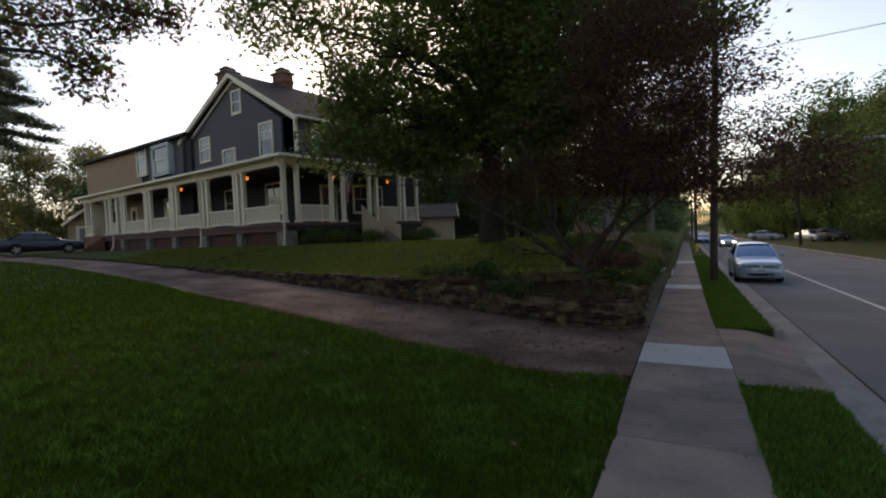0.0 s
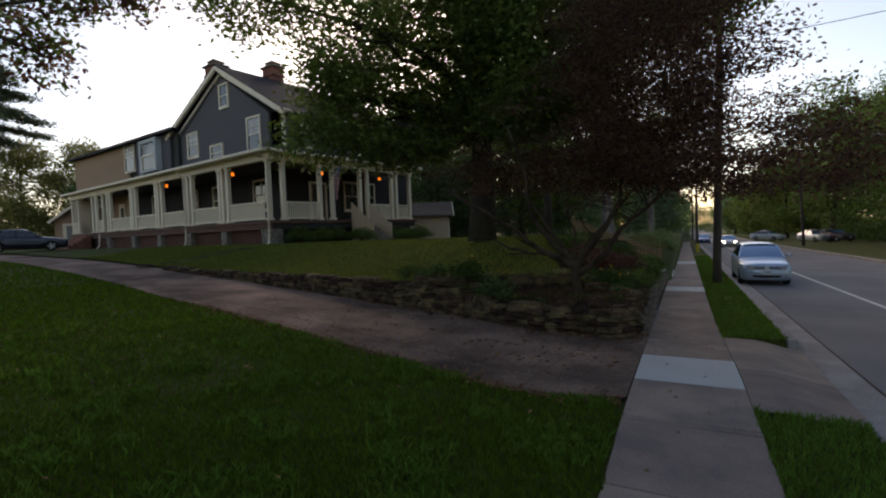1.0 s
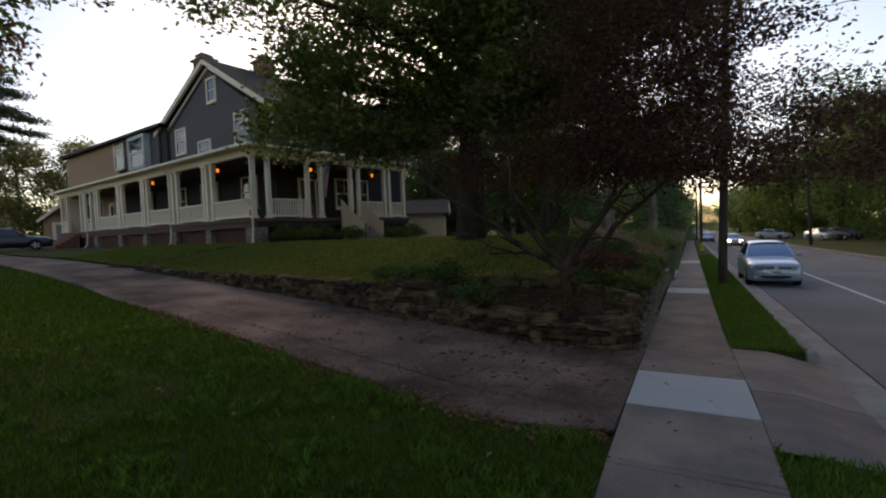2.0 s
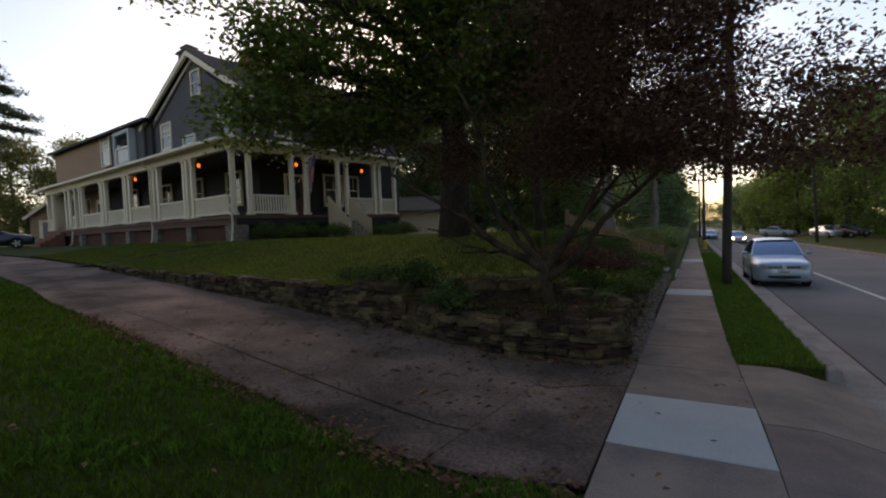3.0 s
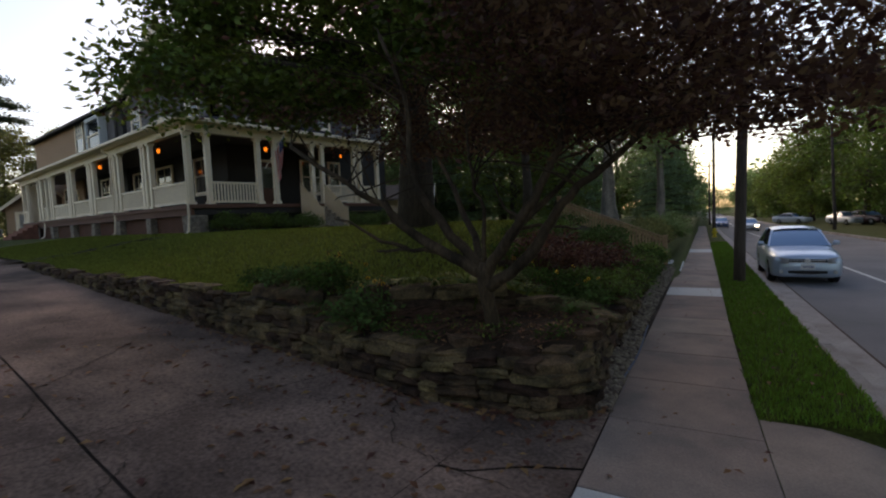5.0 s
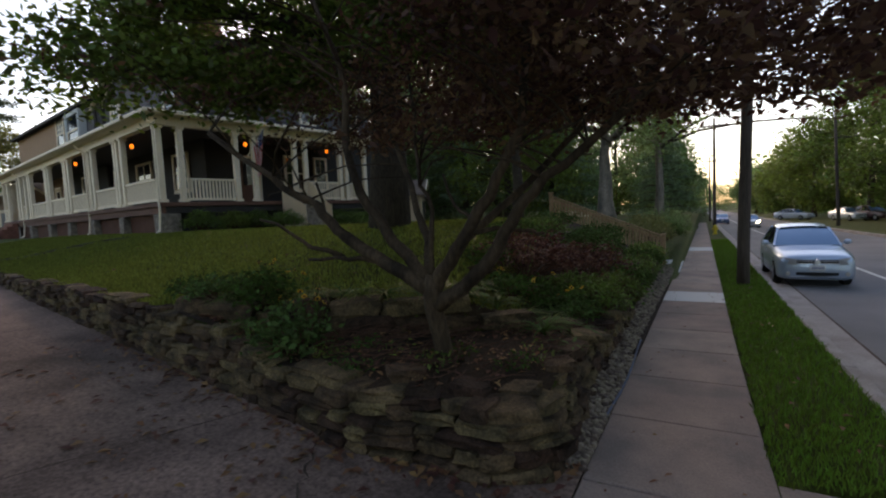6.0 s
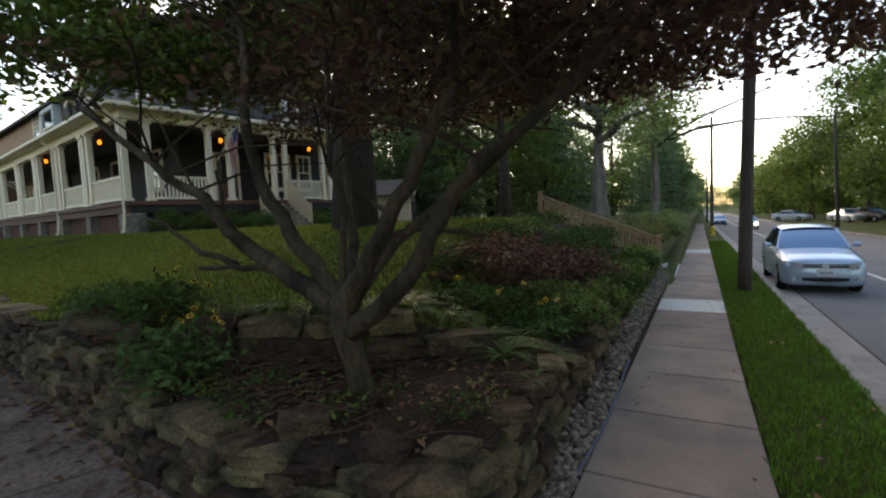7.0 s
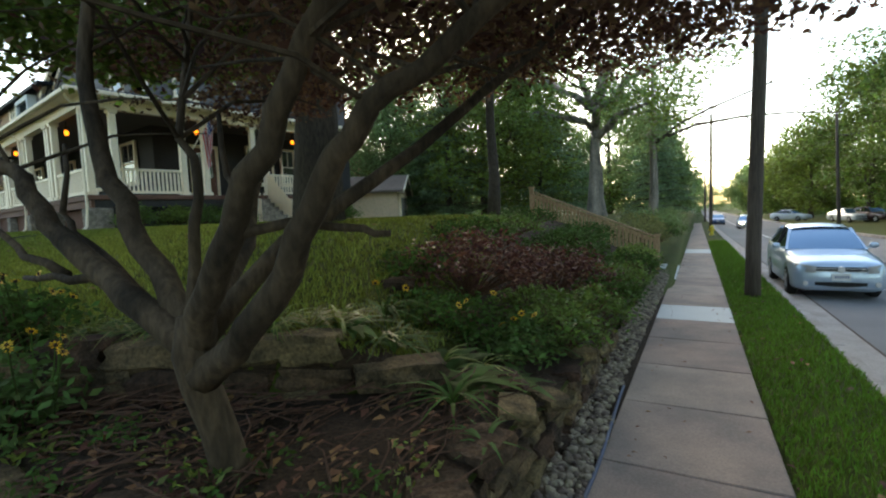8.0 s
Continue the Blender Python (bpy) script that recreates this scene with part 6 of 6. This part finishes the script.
for k, (x, y, r, h, n, lf, m, lab) in enumerate([
        (-3.55, 9.95, 0.32, 0.5, 60, 0.075, M_PLANT_PALE, "grey-green leafy perennial over the wall"), (-4.4, 10.35, 0.35, 0.45, 60, 0.07, M_PLANT, "green leafy perennial above the wall"),
        (-5.2, 10.4, 0.4, 0.35, 60, 0.06, M_PLANT_PALE, "pale leafy perennial above the wall"), (-6.0, 10.6, 0.4, 0.3, 50, 0.05, M_PLANT, "low green perennial along the wall"),
        (-2.5, 14.0, 0.95, 0.75, 200, 0.06, M_BARBERRY, "low dark red barberry shrub on the bank"), (-1.9, 15.6, 0.85, 0.75, 190, 0.06, M_BARBERRY, "low dark red barberry shrub on the bank"),
        (-1.25, 13.3, 0.42, 0.45, 110, 0.055, M_LEAF, "dark green trailing shrub by the sidewalk"), (-1.2, 14.4, 0.5, 0.5, 130, 0.055, M_LEAF, "dark green trailing shrub by the sidewalk"),
        (-1.2, 15.7, 0.5, 0.5, 130, 0.055, M_PLANT, "green trailing shrub by the sidewalk"), (-1.25, 17.2, 0.55, 0.55, 130, 0.06, M_LEAF, "dark green trailing shrub by the sidewalk"),
        (-1.3, 19.0, 0.55, 0.6, 130, 0.06, M_PLANT, "green shrub by the sidewalk"), (-1.35, 20.7, 0.5, 0.5, 130, 0.07, M_LEAF_LIGHT, "bright green shrub by the sidewalk"), (-1.5, 22.2, 0.5, 0.45, 130, 0.07, M_LEAF_LIGHT, "bright green shrub beside the cedar railing"),
        (-2.3, 17.6, 0.8, 0.7, 150, 0.07, M_PLANT, "leafy green shrub on the bank"), (-2.6, 19.6, 0.8, 0.6, 150, 0.07, M_PLANT_PALE, "pale green shrub on the bank"), (-2.8, 21.8, 0.8, 0.6, 150, 0.07, M_PLANT, "green shrub on the bank"), (-3.4, 16.0, 0.8, 0.5, 140, 0.06, M_PLANT, "green shrub on the bank"),
        (-3.6, 18.0, 0.8, 0.5, 130, 0.06, M_LEAF, "dark green shrub on the bank"), (-3.9, 20.5, 0.8, 0.5, 130, 0.06, M_PLANT, "green shrub on the bank"),
        (-1.75, 13.1, 0.55, 0.3, 90, 0.06, M_PLANT, 'low green groundcover on the bank'), (-1.45, 12.75, 0.4, 0.3, 70, 0.06, M_PLANT_PALE, 'low pale groundcover on the bank'), (-2.3, 12.8, 0.5, 0.3, 80, 0.06, M_PLANT, 'low green groundcover on the bank'), (-1.8, 14.3, 0.5, 0.35, 80, 0.06, M_LEAF, 'low dark groundcover on the bank'), (-3.0, 13.6, 0.5, 0.3, 80, 0.06, M_PLANT, 'low green groundcover on the bank'),
        (-1.9, 27.0, 0.9, 0.9, 160, 0.08, M_LEAF_WARM, "yellowing shrub past the railing"), (-2.2, 29.5, 1.1, 1.1, 180, 0.09, M_LEAF_WARM, "yellowing shrub past the railing"), (-1.6, 32.0, 0.9, 0.9, 150, 0.09, M_PLANT, "green shrub by the sidewalk"), (-2.4, 34.5, 1.3, 1.2, 180, 0.1, M_LEAF_FAR, "green shrub by the sidewalk"), (-1.8, 38, 1.2, 1.1, 170, 0.1, M_LEAF_FAR, "green shrub by the sidewalk"), (-2.2, 43, 1.5, 1.5, 180, 0.12, M_LEAF_FAR, "green shrub by the sidewalk")]):
    leafy_plant(lab, x, y, up(x, y) - 0.02, r, h, n, lf, m, 400 + k)
rng5 = random.Random(51)
for k in range(26):
    x = -1.15 - 3.3 * rng5.random()
    y = drive_far(x) + 0.3 + rng5.random() * 0.5 * max(0.2, bed_y(x) - drive_far(x) - 0.5)
    leafy_plant("small green weed seedling in the mulch", x, y, up(x, y) - 0.01, 0.08 + 0.07 * rng5.random(), 0.06 + 0.08 * rng5.random(), 10, 0.045, M_PLANT if k % 3 else M_LEAF_LIGHT, 600 + k, "weed", "weed", per=5)
for k, (x, y, n, h) in enumerate([(-3.4, 10.05, 10, 0.55), (-4.1, 10.4, 8, 0.5), (-1.75, 12.6, 4, 0.5), (-1.35, 12.9, 4, 0.4), (-2.2, 12.1, 3, 0.5)]):
    flowers("yellow daisy-like flowers on thin stems", x, y, up(x, y), n, 0.28, h, 500 + k)
for k, (u, v, r, h, m) in enumerate([(-0.9, 0.9, 0.6, 0.8, M_LEAF), (-1.0, 2.1, 0.55, 0.75, M_LEAF_LIGHT), (-0.9, 3.2, 0.6, 0.8, M_LEAF), (-2.4, 3.6, 0.7, 0.7, M_LEAF), (-1.1, 7.2, 0.7, 0.8, M_LEAF), (-1.1, 8.4, 0.7, 0.8, M_LEAF), (-1.2, 9.6, 0.8, 0.9, M_LEAF), (-2.6, 6.8, 0.6, 0.6, M_LEAF)]):
    p = HOUSE @ Vector((-u, v, 0))
    leafy_plant("rounded dark green shrub in front of the porch", p.x, p.y, upper_z(p.x, p.y) - 0.03, r, h, 150, 0.09, m, 450 + k)


# ---- small litter: dead leaves, twigs, garden hose ----
def litter():
    rng = np.random.default_rng(77)
    V, Q = [], []
    def drop(x, y, z, s):
        a = rng.uniform(0, 2 * math.pi)
        d, w = np.array([math.cos(a), math.sin(a), rng.uniform(-0.3, 0.3)]), np.array([-math.sin(a), math.cos(a), rng.uniform(-0.3, 0.3)])
        c = np.array([x, y, z + 0.012])
        b = len(V)
        V.extend([c - d * s, c + w * s * 0.55 + np.array([0, 0, 0.3 * s]), c + d * s * 1.1, c - w * s * 0.55 + np.array([0, 0, 0.3 * s])])
        Q.append((b, b + 1, b + 2, b + 3))
    for _ in range(700):
        x = -0.7 - 6.5 * rng.uniform() ** 1.4
        y = drive_far(x) - 0.08 - 2.6 * rng.uniform() ** 3.2
        drop(x, y, drive_z(x), rng.uniform(0.02, 0.055))
    for _ in range(1500):
        x = -0.7 - 9 * rng.uniform() ** 1.2
        y = drive_near(x) - 0.1 + rng.normal() * 0.13
        drop(x, y, max(drive_z(x), ground_z(x, y)) + 0.02, rng.uniform(0.018, 0.04))
    for _ in range(150):
        y = rng.uniform(2, 30)
        x = 0.02 + (0.5 * (1 if rng.uniform() < 0.5 else -1)) * (1 - 0.75 * rng.uniform() ** 2)
        drop(x, y, walk_z(y), rng.uniform(0.014, 0.035))
    for _ in range(600):
        x = rng.uniform(-5, -1.05)
        y0, y1 = drive_far(x) + 0.25, bed_y(x) - 0.1
        if y1 > y0:
            y = rng.uniform(y0, y1)
            drop(x, y, upper_z(x, y) + 0.03, rng.uniform(0.02, 0.05))
    for _ in range(60):
        x, y = rng.uniform(-9, -0.8), rng.uniform(0.5, 6.3)
        drop(x, y, ground_z(x, y) + 0.05, rng.uniform(0.02, 0.045))
    for _ in range(120):
        x, y = rng.uniform(-14, -3), rng.uniform(11.5, 20)
        drop(x, y, upper_z(x, y) + 0.05, rng.uniform(0.03, 0.05))
    for _ in range(60):
        x, y = rng.uniform(0.65, 1.4), rng.uniform(10.5, 24)
        drop(x, y, ground_z(x, y) + 0.06, rng.uniform(0.02, 0.045))
    ob = raw_mesh("fallen_leaf_litter", np.array(V), np.array(Q), M_DEADLEAF)
    tagged(ob, "scattered dry brown leaves on paving and grass", "dead leaves", kind="stuff")
    bm = bmesh.new()
    for _ in range(420):
        x = rng.uniform(-4.3, -1.1)
        y0, y1 = drive_far(x) + 0.3, bed_y(x) - 0.05
        if y1 < y0:
            continue
        y = rng.uniform(y0, y1)
        a = rng.normal() * 0.5 + (0.4 if x < -2 else 1.2)
        L = rng.uniform(0.1, 0.45)
        z = upper_z(x, y) + 0.03 + rng.uniform(0, 0.07)
        tube(bm, [(x, y, z), (x + L * 0.5 * math.cos(a), y + L * 0.5 * math.sin(a), z + rng.uniform(0, 0.05)), (x + L * math.cos(a + 0.2), y + L * math.sin(a + 0.2), z + rng.uniform(-0.01, 0.06))], [0.006, 0.005, 0.003], 4, False)
    tagged(part("twig_litter", bm, M_TWIG), "heap of dead twigs and stalks on the mulch", "twigs", kind="stuff")


litter()
M_HOSE = material("blue_grey_hose", (0.07, 0.085, 0.13), 0.75, 0.1, 4, 30, 0.1)
bm = bmesh.new()
tube(bm, [(-0.675 + 0.025 * math.sin(y * 1.7), y, walk_z(y) + 0.02) for y in np.arange(10.6, 13.8, 0.2)], [0.014] * len(np.arange(10.6, 13.8, 0.2)), 6)
tagged(part("garden_hose", bm, M_HOSE, smooth=True), "blue-grey garden hose lying along the gravel edge", "garden hose")

# trodden path from the driveway up over the lawn
pth = [(-19.3, 11.7), (-18.7, 12.6), (-18.1, 13.4), (-17.5, 14.2), (-16.9, 15.0)]
PX, PY, PZ = (np.zeros((40, 5)) for _ in range(3))
for i, s in enumerate(np.linspace(0, len(pth) - 1.001, 40)):
    k = int(s)
    (ax, ay), (bx, by) = pth[k], pth[k + 1]
    cx, cy = ax + (bx - ax) * (s - k), ay + (by - ay) * (s - k)
    nx, ny = -(by - ay), bx - ax
    ln = math.hypot(nx, ny)
    wd = 0.12 + 0.55 * math.exp(-s * 1.1)
    for j, f in enumerate(np.linspace(-1, 1, 5)):
        x, y = cx + nx / ln * wd * f, cy + ny / ln * wd * f
        PX[i, j], PY[i, j], PZ[i, j] = x, y, max(upper_z(x, y), drive_z(x) - 0.02) + 0.025 - 0.008 * f * f
tagged(grid_mesh("ground_path", PX, PY, PZ, M_BED), "narrow worn path branching off the driveway", "path", kind="structure")


# ---- pieces: stone walls, gravel, grass ----
def stone_meshes(n, seed, rough=0.14, cuts=2):
    """A few rough stone shapes of unit size that the wall's stones share."""
    rng = random.Random(seed)
    out = []
    for k in range(n):
        bm = bmesh.new()
        bmesh.ops.create_cube(bm, size=1.0)
        bmesh.ops.subdivide_edges(bm, edges=bm.edges, cuts=cuts, use_grid_fill=True)
        off = Vector((rng.uniform(0, 99), rng.uniform(0, 99), rng.uniform(0, 99)))
        for v in bm.verts:
            p = v.co.copy()
            corner = sum(abs(c) > 0.45 for c in p)
            v.co *= {3: 0.9, 2: 0.965}.get(corner, 1.0)
            v.co += Vector(noise.noise_vector(p * 2.2 + off)) * rough * Vector((1, 1, 0.8)).length / 1.6
        me = bpy.data.meshes.new("stone")
        bm.to_mesh(me)
        bm.free()
        me.materials.append(M_STONE)
        out.append(me)
    return out


STONES = stone_meshes(16, 4)
wall = tagged(new("wall_dry_stone"), "dry-laid fieldstone retaining wall round the flower bed", "stone wall", kind="structure")


def wall_path():
    pts = [Vector((x, drive_far(x) + 0.02, 0)) for x in np.arange(-17.4, -1.4, 0.25)]
    for a in np.linspace(-90, 0, 7):
        pts.append(Vector((-1.3 + 0.5 * math.cos(radians(a)), 10.02 + 0.5 * math.sin(radians(a)), 0)))
    pts += [Vector((-0.8 - 0.1 * min(y - 10.0, 1.3) - 0.015 * (y - 10.3), y, 0)) for y in np.arange(10.3, 15.5, 0.3)]
    return pts


def lay(path, base, top, course, length, depth, parent, seed, meshes):
    rng = random.Random(seed)
    cum = [0.0]
    for a, b in zip(path, path[1:]):
        cum.append(cum[-1] + (b - a).length)

    def at(s):
        s = min(max(s, 0), cum[-1])
        k = max(i for i, c in enumerate(cum) if c <= s)
        k = min(k, len(path) - 2)
        d = (path[k + 1] - path[k]).normalized()
        return path[k] + d * (s - cum[k]), d

    layer, made = 0, 0
    z_off = 0.0
    while layer < 9:
        s = rng.uniform(-0.3, 0)
        h = rng.uniform(*course)
        while s < cum[-1]:
            L = rng.uniform(*length)
            p, d = at(s + L / 2)
            zb, zt = base(p), top(p)
            z = zb - 0.05 + z_off
            hh_ = h * rng.uniform(0.8, 1.15)
            if z + 0.3 * hh_ < zt:
                if z + hh_ > zt + 0.05:
                    hh_ = max(0.06, zt + 0.05 - z)
                o = new("stone", rng.choice(meshes))
                o.parent = parent
                n = Vector((d.y, -d.x, 0))
                dep = depth * rng.uniform(0.85, 1.2)
                push = 0.03 * layer - rng.uniform(-0.03, 0.03)
                yaw = math.degrees(math.atan2(d.y, d.x)) + rng.uniform(-6, 6)
                c = p - n * (push + dep * 0.3)
                o.matrix_local = pose(c.x, c.y, z + hh_ / 2, rng.uniform(-4, 4), rng.uniform(-4, 4), yaw + (180 if rng.random() < 0.5 else 0)) @ Matrix.Diagonal((L * 1.0, dep, hh_ * 1.02, 1))
                made += 1
            s += L
        z_off += h * 0.97
        layer += 1
    return made


def wall_base(p):
    return drive_z(p.x) if p.y < 10.1 or p.x < -1.3 else walk_z(p.y)


def wall_cap(p):
    if p.x > -1.3 and p.y > 10.3:
        return walk_z(p.y) + 0.5 - 0.05 * (p.y - 10.3)
    return wall_top(p.x) + (0.03 if p.x < -3.8 else -0.06)


lay(wall_path(), wall_base, wall_cap, (0.08, 0.13), (0.17, 0.44), 0.3, wall, 5, STONES)
wall2 = tagged(new("wall_upper_stones"), "row of large mossy boulders edging the upper bed", "stone wall", kind="structure")
lay([Vector((x, bed_y(x) - 0.02, 0)) for x in np.arange(-5.6, -1.05, 0.2)], lambda p: 0.42 + 0.2 * smooth01((-p.x - 3.5) / 1.5), lambda p: min(0.93, upper_z(p.x, p.y + 0.35) + 0.12), (0.18, 0.26), (0.38, 0.75), 0.34, wall2, 9, STONES)
for k, (x, y, s) in enumerate([(-1.15, 10.05, 0.36), (-1.0, 10.55, 0.34), (-1.02, 11.0, 0.4), (-1.0, 11.5, 0.36), (-0.98, 12.1, 0.34), (-1.5, 9.88, 0.38), (-2.1, 9.88, 0.42), (-1.35, 11.95, 0.5), (-2.9, 13.1, 0.55), (-2.2, 13.2, 0.45), (-1.0, 12.7, 0.3), (-1.02, 13.3, 0.34)]):
    o = new("stone", STONES[k % 16])
    o.parent = wall
    o.matrix_local = pose(x, y, upper_z(min(x, -1.0), y) + 0.03, 3, -4, 37 * k) @ Matrix.Diagonal((s * 0.8, s * 0.62, s * 0.26, 1))


def cracks():
    """Wandering open cracks in the old driveway."""
    rng = random.Random(14)
    for k, (x0, y0, x1, y1) in enumerate([(-1.0, 8.35, -2.1, 8.5), (-2.1, 8.5, -2.6, 9.3), (-5.0, 7.2, -5.7, 7.5), (-5.7, 7.5, -6.6, 8.9), (-8.2, 8.4, -9.6, 9.6), (-3.3, 6.9, -3.6, 7.3), (-10.5, 8.6, -12.8, 9.4), (-6.6, 8.9, -7.3, 9.8)]):
        bm = bmesh.new()
        n = 14
        left, right = [], []
        for q in range(n + 1):
            f = q / n
            x = x0 + (x1 - x0) * f + rng.uniform(-0.035, 0.035) * (0 < q < n)
            y = y0 + (y1 - y0) * f + rng.uniform(-0.035, 0.035) * (0 < q < n)
            z = drive_z(x) + walk_z(y) * math.exp(x + 0.55) + 0.011
            w = rng.uniform(0.003, 0.011)
            left.append(bm.verts.new((x - w, y - w * 0.6, z)))
            right.append(bm.verts.new((x + w, y + w * 0.6, z)))
        for q in range(n):
            bm.faces.new((left[q], right[q], right[q + 1], left[q + 1]))
        part("crack", bm, M_JOINT, drive)


cracks()


def pebbles():
    rng = np.random.default_rng(12)
    bm = bmesh.new()
    bmesh.ops.create_icosphere(bm, subdivisions=1, radius=1.0)
    base = np.array([v.co[:] for v in bm.verts])
    tri = np.array([[v.index for v in f.verts] for f in bm.faces])
    bm.free()
    V, T = [], []
    n = 0
    for _ in range(5200):
        y = 9.95 + 14.2 * rng.uniform() ** 1.5
        x = walk_left(y) - 0.02 - (0.12 + 0.2 * smooth01((y - 9.9) / 1.4)) * rng.uniform() - (0.06 if y > 13 else 0)
        s = rng.uniform(0.013, 0.04)
        q = base * (s * rng.uniform(0.7, 1.4, 3)) * np.array([1, 1, 0.7])
        q += rng.normal(size=q.shape) * s * 0.08
        a = rng.uniform(0, 6.28)
        R = np.array([[math.cos(a), -math.sin(a), 0], [math.sin(a), math.cos(a), 0], [0, 0, 1]])
        V.append(q @ R.T + np.array([x, y, walk_z(y) + 0.0 + 0.1 * max(0, -0.7 - x) + rng.uniform(0, 0.035)]))
        T.append(tri + n)
        n += len(base)
    tagged(raw_mesh("gravel", np.concatenate(V), np.concatenate(T), M_PEBBLE, None, True), "strip of grey river pebbles between wall and sidewalk", "gravel", kind="stuff")
    ys = np.arange(9.8, 24.6, 0.4)
    X = np.array([[-1.1, walk_left(y) - 0.004] for y in ys])
    Y = np.stack([ys, ys], 1)
    Z = np.array([[walk_z(y) + 0.02, walk_z(y) - 0.02] for y in ys])
    tagged(grid_mesh("ground_gravel_bed", X, Y, Z, M_BED), "earth under the gravel strip", "ground", kind="structure")


pebbles()


def grass(name, pts, height, mat, seed, label, width=0.006, lean=0.55):
    """One upright tapering blade at each point."""
    rng = np.random.default_rng(seed)
    P = np.array(pts)
    n = len(P)
    a = rng.uniform(0, 2 * math.pi, n)
    h = height * rng.uniform(0.45, 1.25, n)
    s = np.stack([np.cos(a), np.sin(a), np.zeros(n)], 1) * (width * rng.uniform(0.7, 1.3, n))[:, None]
    b = rng.uniform(0, 2 * math.pi, n)
    k = np.stack([np.cos(b), np.sin(b), np.zeros(n)], 1) * (h * lean * rng.uniform(0.2, 1.3, n))[:, None]
    tip = P + k + np.stack([np.zeros(n), np.zeros(n), h * 0.9], 1)
    mid = P + k * 0.35 + np.stack([np.zeros(n), np.zeros(n), h * 0.55], 1)
    V = np.stack([P - s, P + s, mid + s * 0.8, tip, mid - s * 0.8], 1).reshape(-1, 3)
    i = np.arange(n)[:, None] * 5
    ob = raw_mesh(name, V, i + np.arange(5)[None, :], mat)
    tagged(ob, label, "grass", kind="stuff")


def near_lawn():
    rng = np.random.default_rng(3)
    pts = []
    for _ in range(230000):
        r = 1.6 + 15 * rng.uniform() ** 1.5
        a = rng.uniform(radians(-5), radians(95))
        x, y = -r * math.sin(a), 0.4 + r * math.cos(a)
        if x < walk_left(y) - 0.01 + 0.03 * math.sin(y * 9) and y < drive_near(x) + 0.05 + 0.05 * math.sin(x * 6):
            bare = smooth01((y - drive_near(x) + 0.4) / 0.4)
            if rng.uniform() > 0.75 * bare and (noise.noise((x * 0.9, y * 0.9, 7)) > -0.35 or rng.uniform() < 0.6):
                pts.append((x, y, ground_z(x, y)))
    return pts


def verge():
    rng = np.random.default_rng(4)
    pts = []
    for _ in range(60000):
        y = 1.5 + 40 * rng.uniform() ** 1.7
        if 6.62 < y < 10.28:
            continue
        x = rng.uniform(walk_right(y) - 0.01, 1.47)
        pts.append((x + 0.015 * math.sin(y * 8), y, ground_z(x, y)))
    return pts


def upper_lawn():
    rng = np.random.default_rng(6)
    pts = []
    for _ in range(170000):
        x, d = rng.uniform(-26, -2), 11 * rng.uniform() ** 1.35
        y = max(bed_y(x) + 0.1, drive_far(x) + 0.2) + d if x > -6 else drive_far(x) + 0.2 + d
        if x > -0.96 - min(3.2, 0.7 + 0.32 * max(0, y - 11.9)) - rng.uniform(0, 0.3):
            continue
        q = HOUSE.inverted() @ Vector((x, y, 0))
        if q.x < 1.0 and q.y > -0.5:
            continue
        if any(math.hypot(x - px, y - py) < 0.45 for px, py in pth) and rng.uniform() < 0.8:
            continue
        pts.append((x, y, upper_z(x, y)))
    return pts


def far_lawn():
    rng = np.random.default_rng(5)
    pts = []
    for _ in range(110000):
        r = 6 + 47 * rng.uniform() ** 1.3
        a = rng.uniform(radians(30), radians(80))
        x, y = -r * math.sin(a), r * math.cos(a)
        if y < drive_near(x) and rng.uniform() < smooth01((r - 6) / 9):
            pts.append((x, y, ground_z(x, y)))
    return pts


grass("far_lawn_grass", far_lawn(), 0.085, M_GRASS, 8, "lawn grass stretching beside the driveway", 0.014)
grass("near_lawn_grass", near_lawn(), 0.062, M_GRASS, 1, "short green lawn grass beside the sidewalk", 0.005)
grass("verge_grass", verge(), 0.07, M_GRASS_VERGE, 2, "green grass of the kerbside verge", 0.005)
grass("upper_lawn_grass", upper_lawn(), 0.075, M_GRASS_DRY, 3, "thin yellowish lawn grass in front of the house", 0.008)


def lawn_tufts():
    """Taller, paler tufts in the patches where the lawn grows thick."""
    rng = np.random.default_rng(15)
    pts = []
    while len(pts) < 52000:
        r = 1.4 + 9 * rng.uniform() ** 1.4
        a = rng.uniform(radians(-5), radians(95))
        cx, cy = -r * math.sin(a), 0.2 + r * math.cos(a)
        if noise.noise((cx * 1.3, cy * 1.3, 2)) < 0.05:
            continue
        n, s = int(rng.integers(12, 40)), rng.uniform(0.02, 0.06)
        for dx, dy in rng.normal(size=(n, 2)) * s:
            x, y = cx + dx, cy + dy
            if x < -0.66 and y < drive_near(x) - 0.05:
                pts.append((x, y, ground_z(x, y)))
    return pts


grass("lawn_tufts", lawn_tufts(), 0.095, M_GRASS_VERGE, 16, "taller pale green grass tufts in the lawn", 0.006, 0.8)
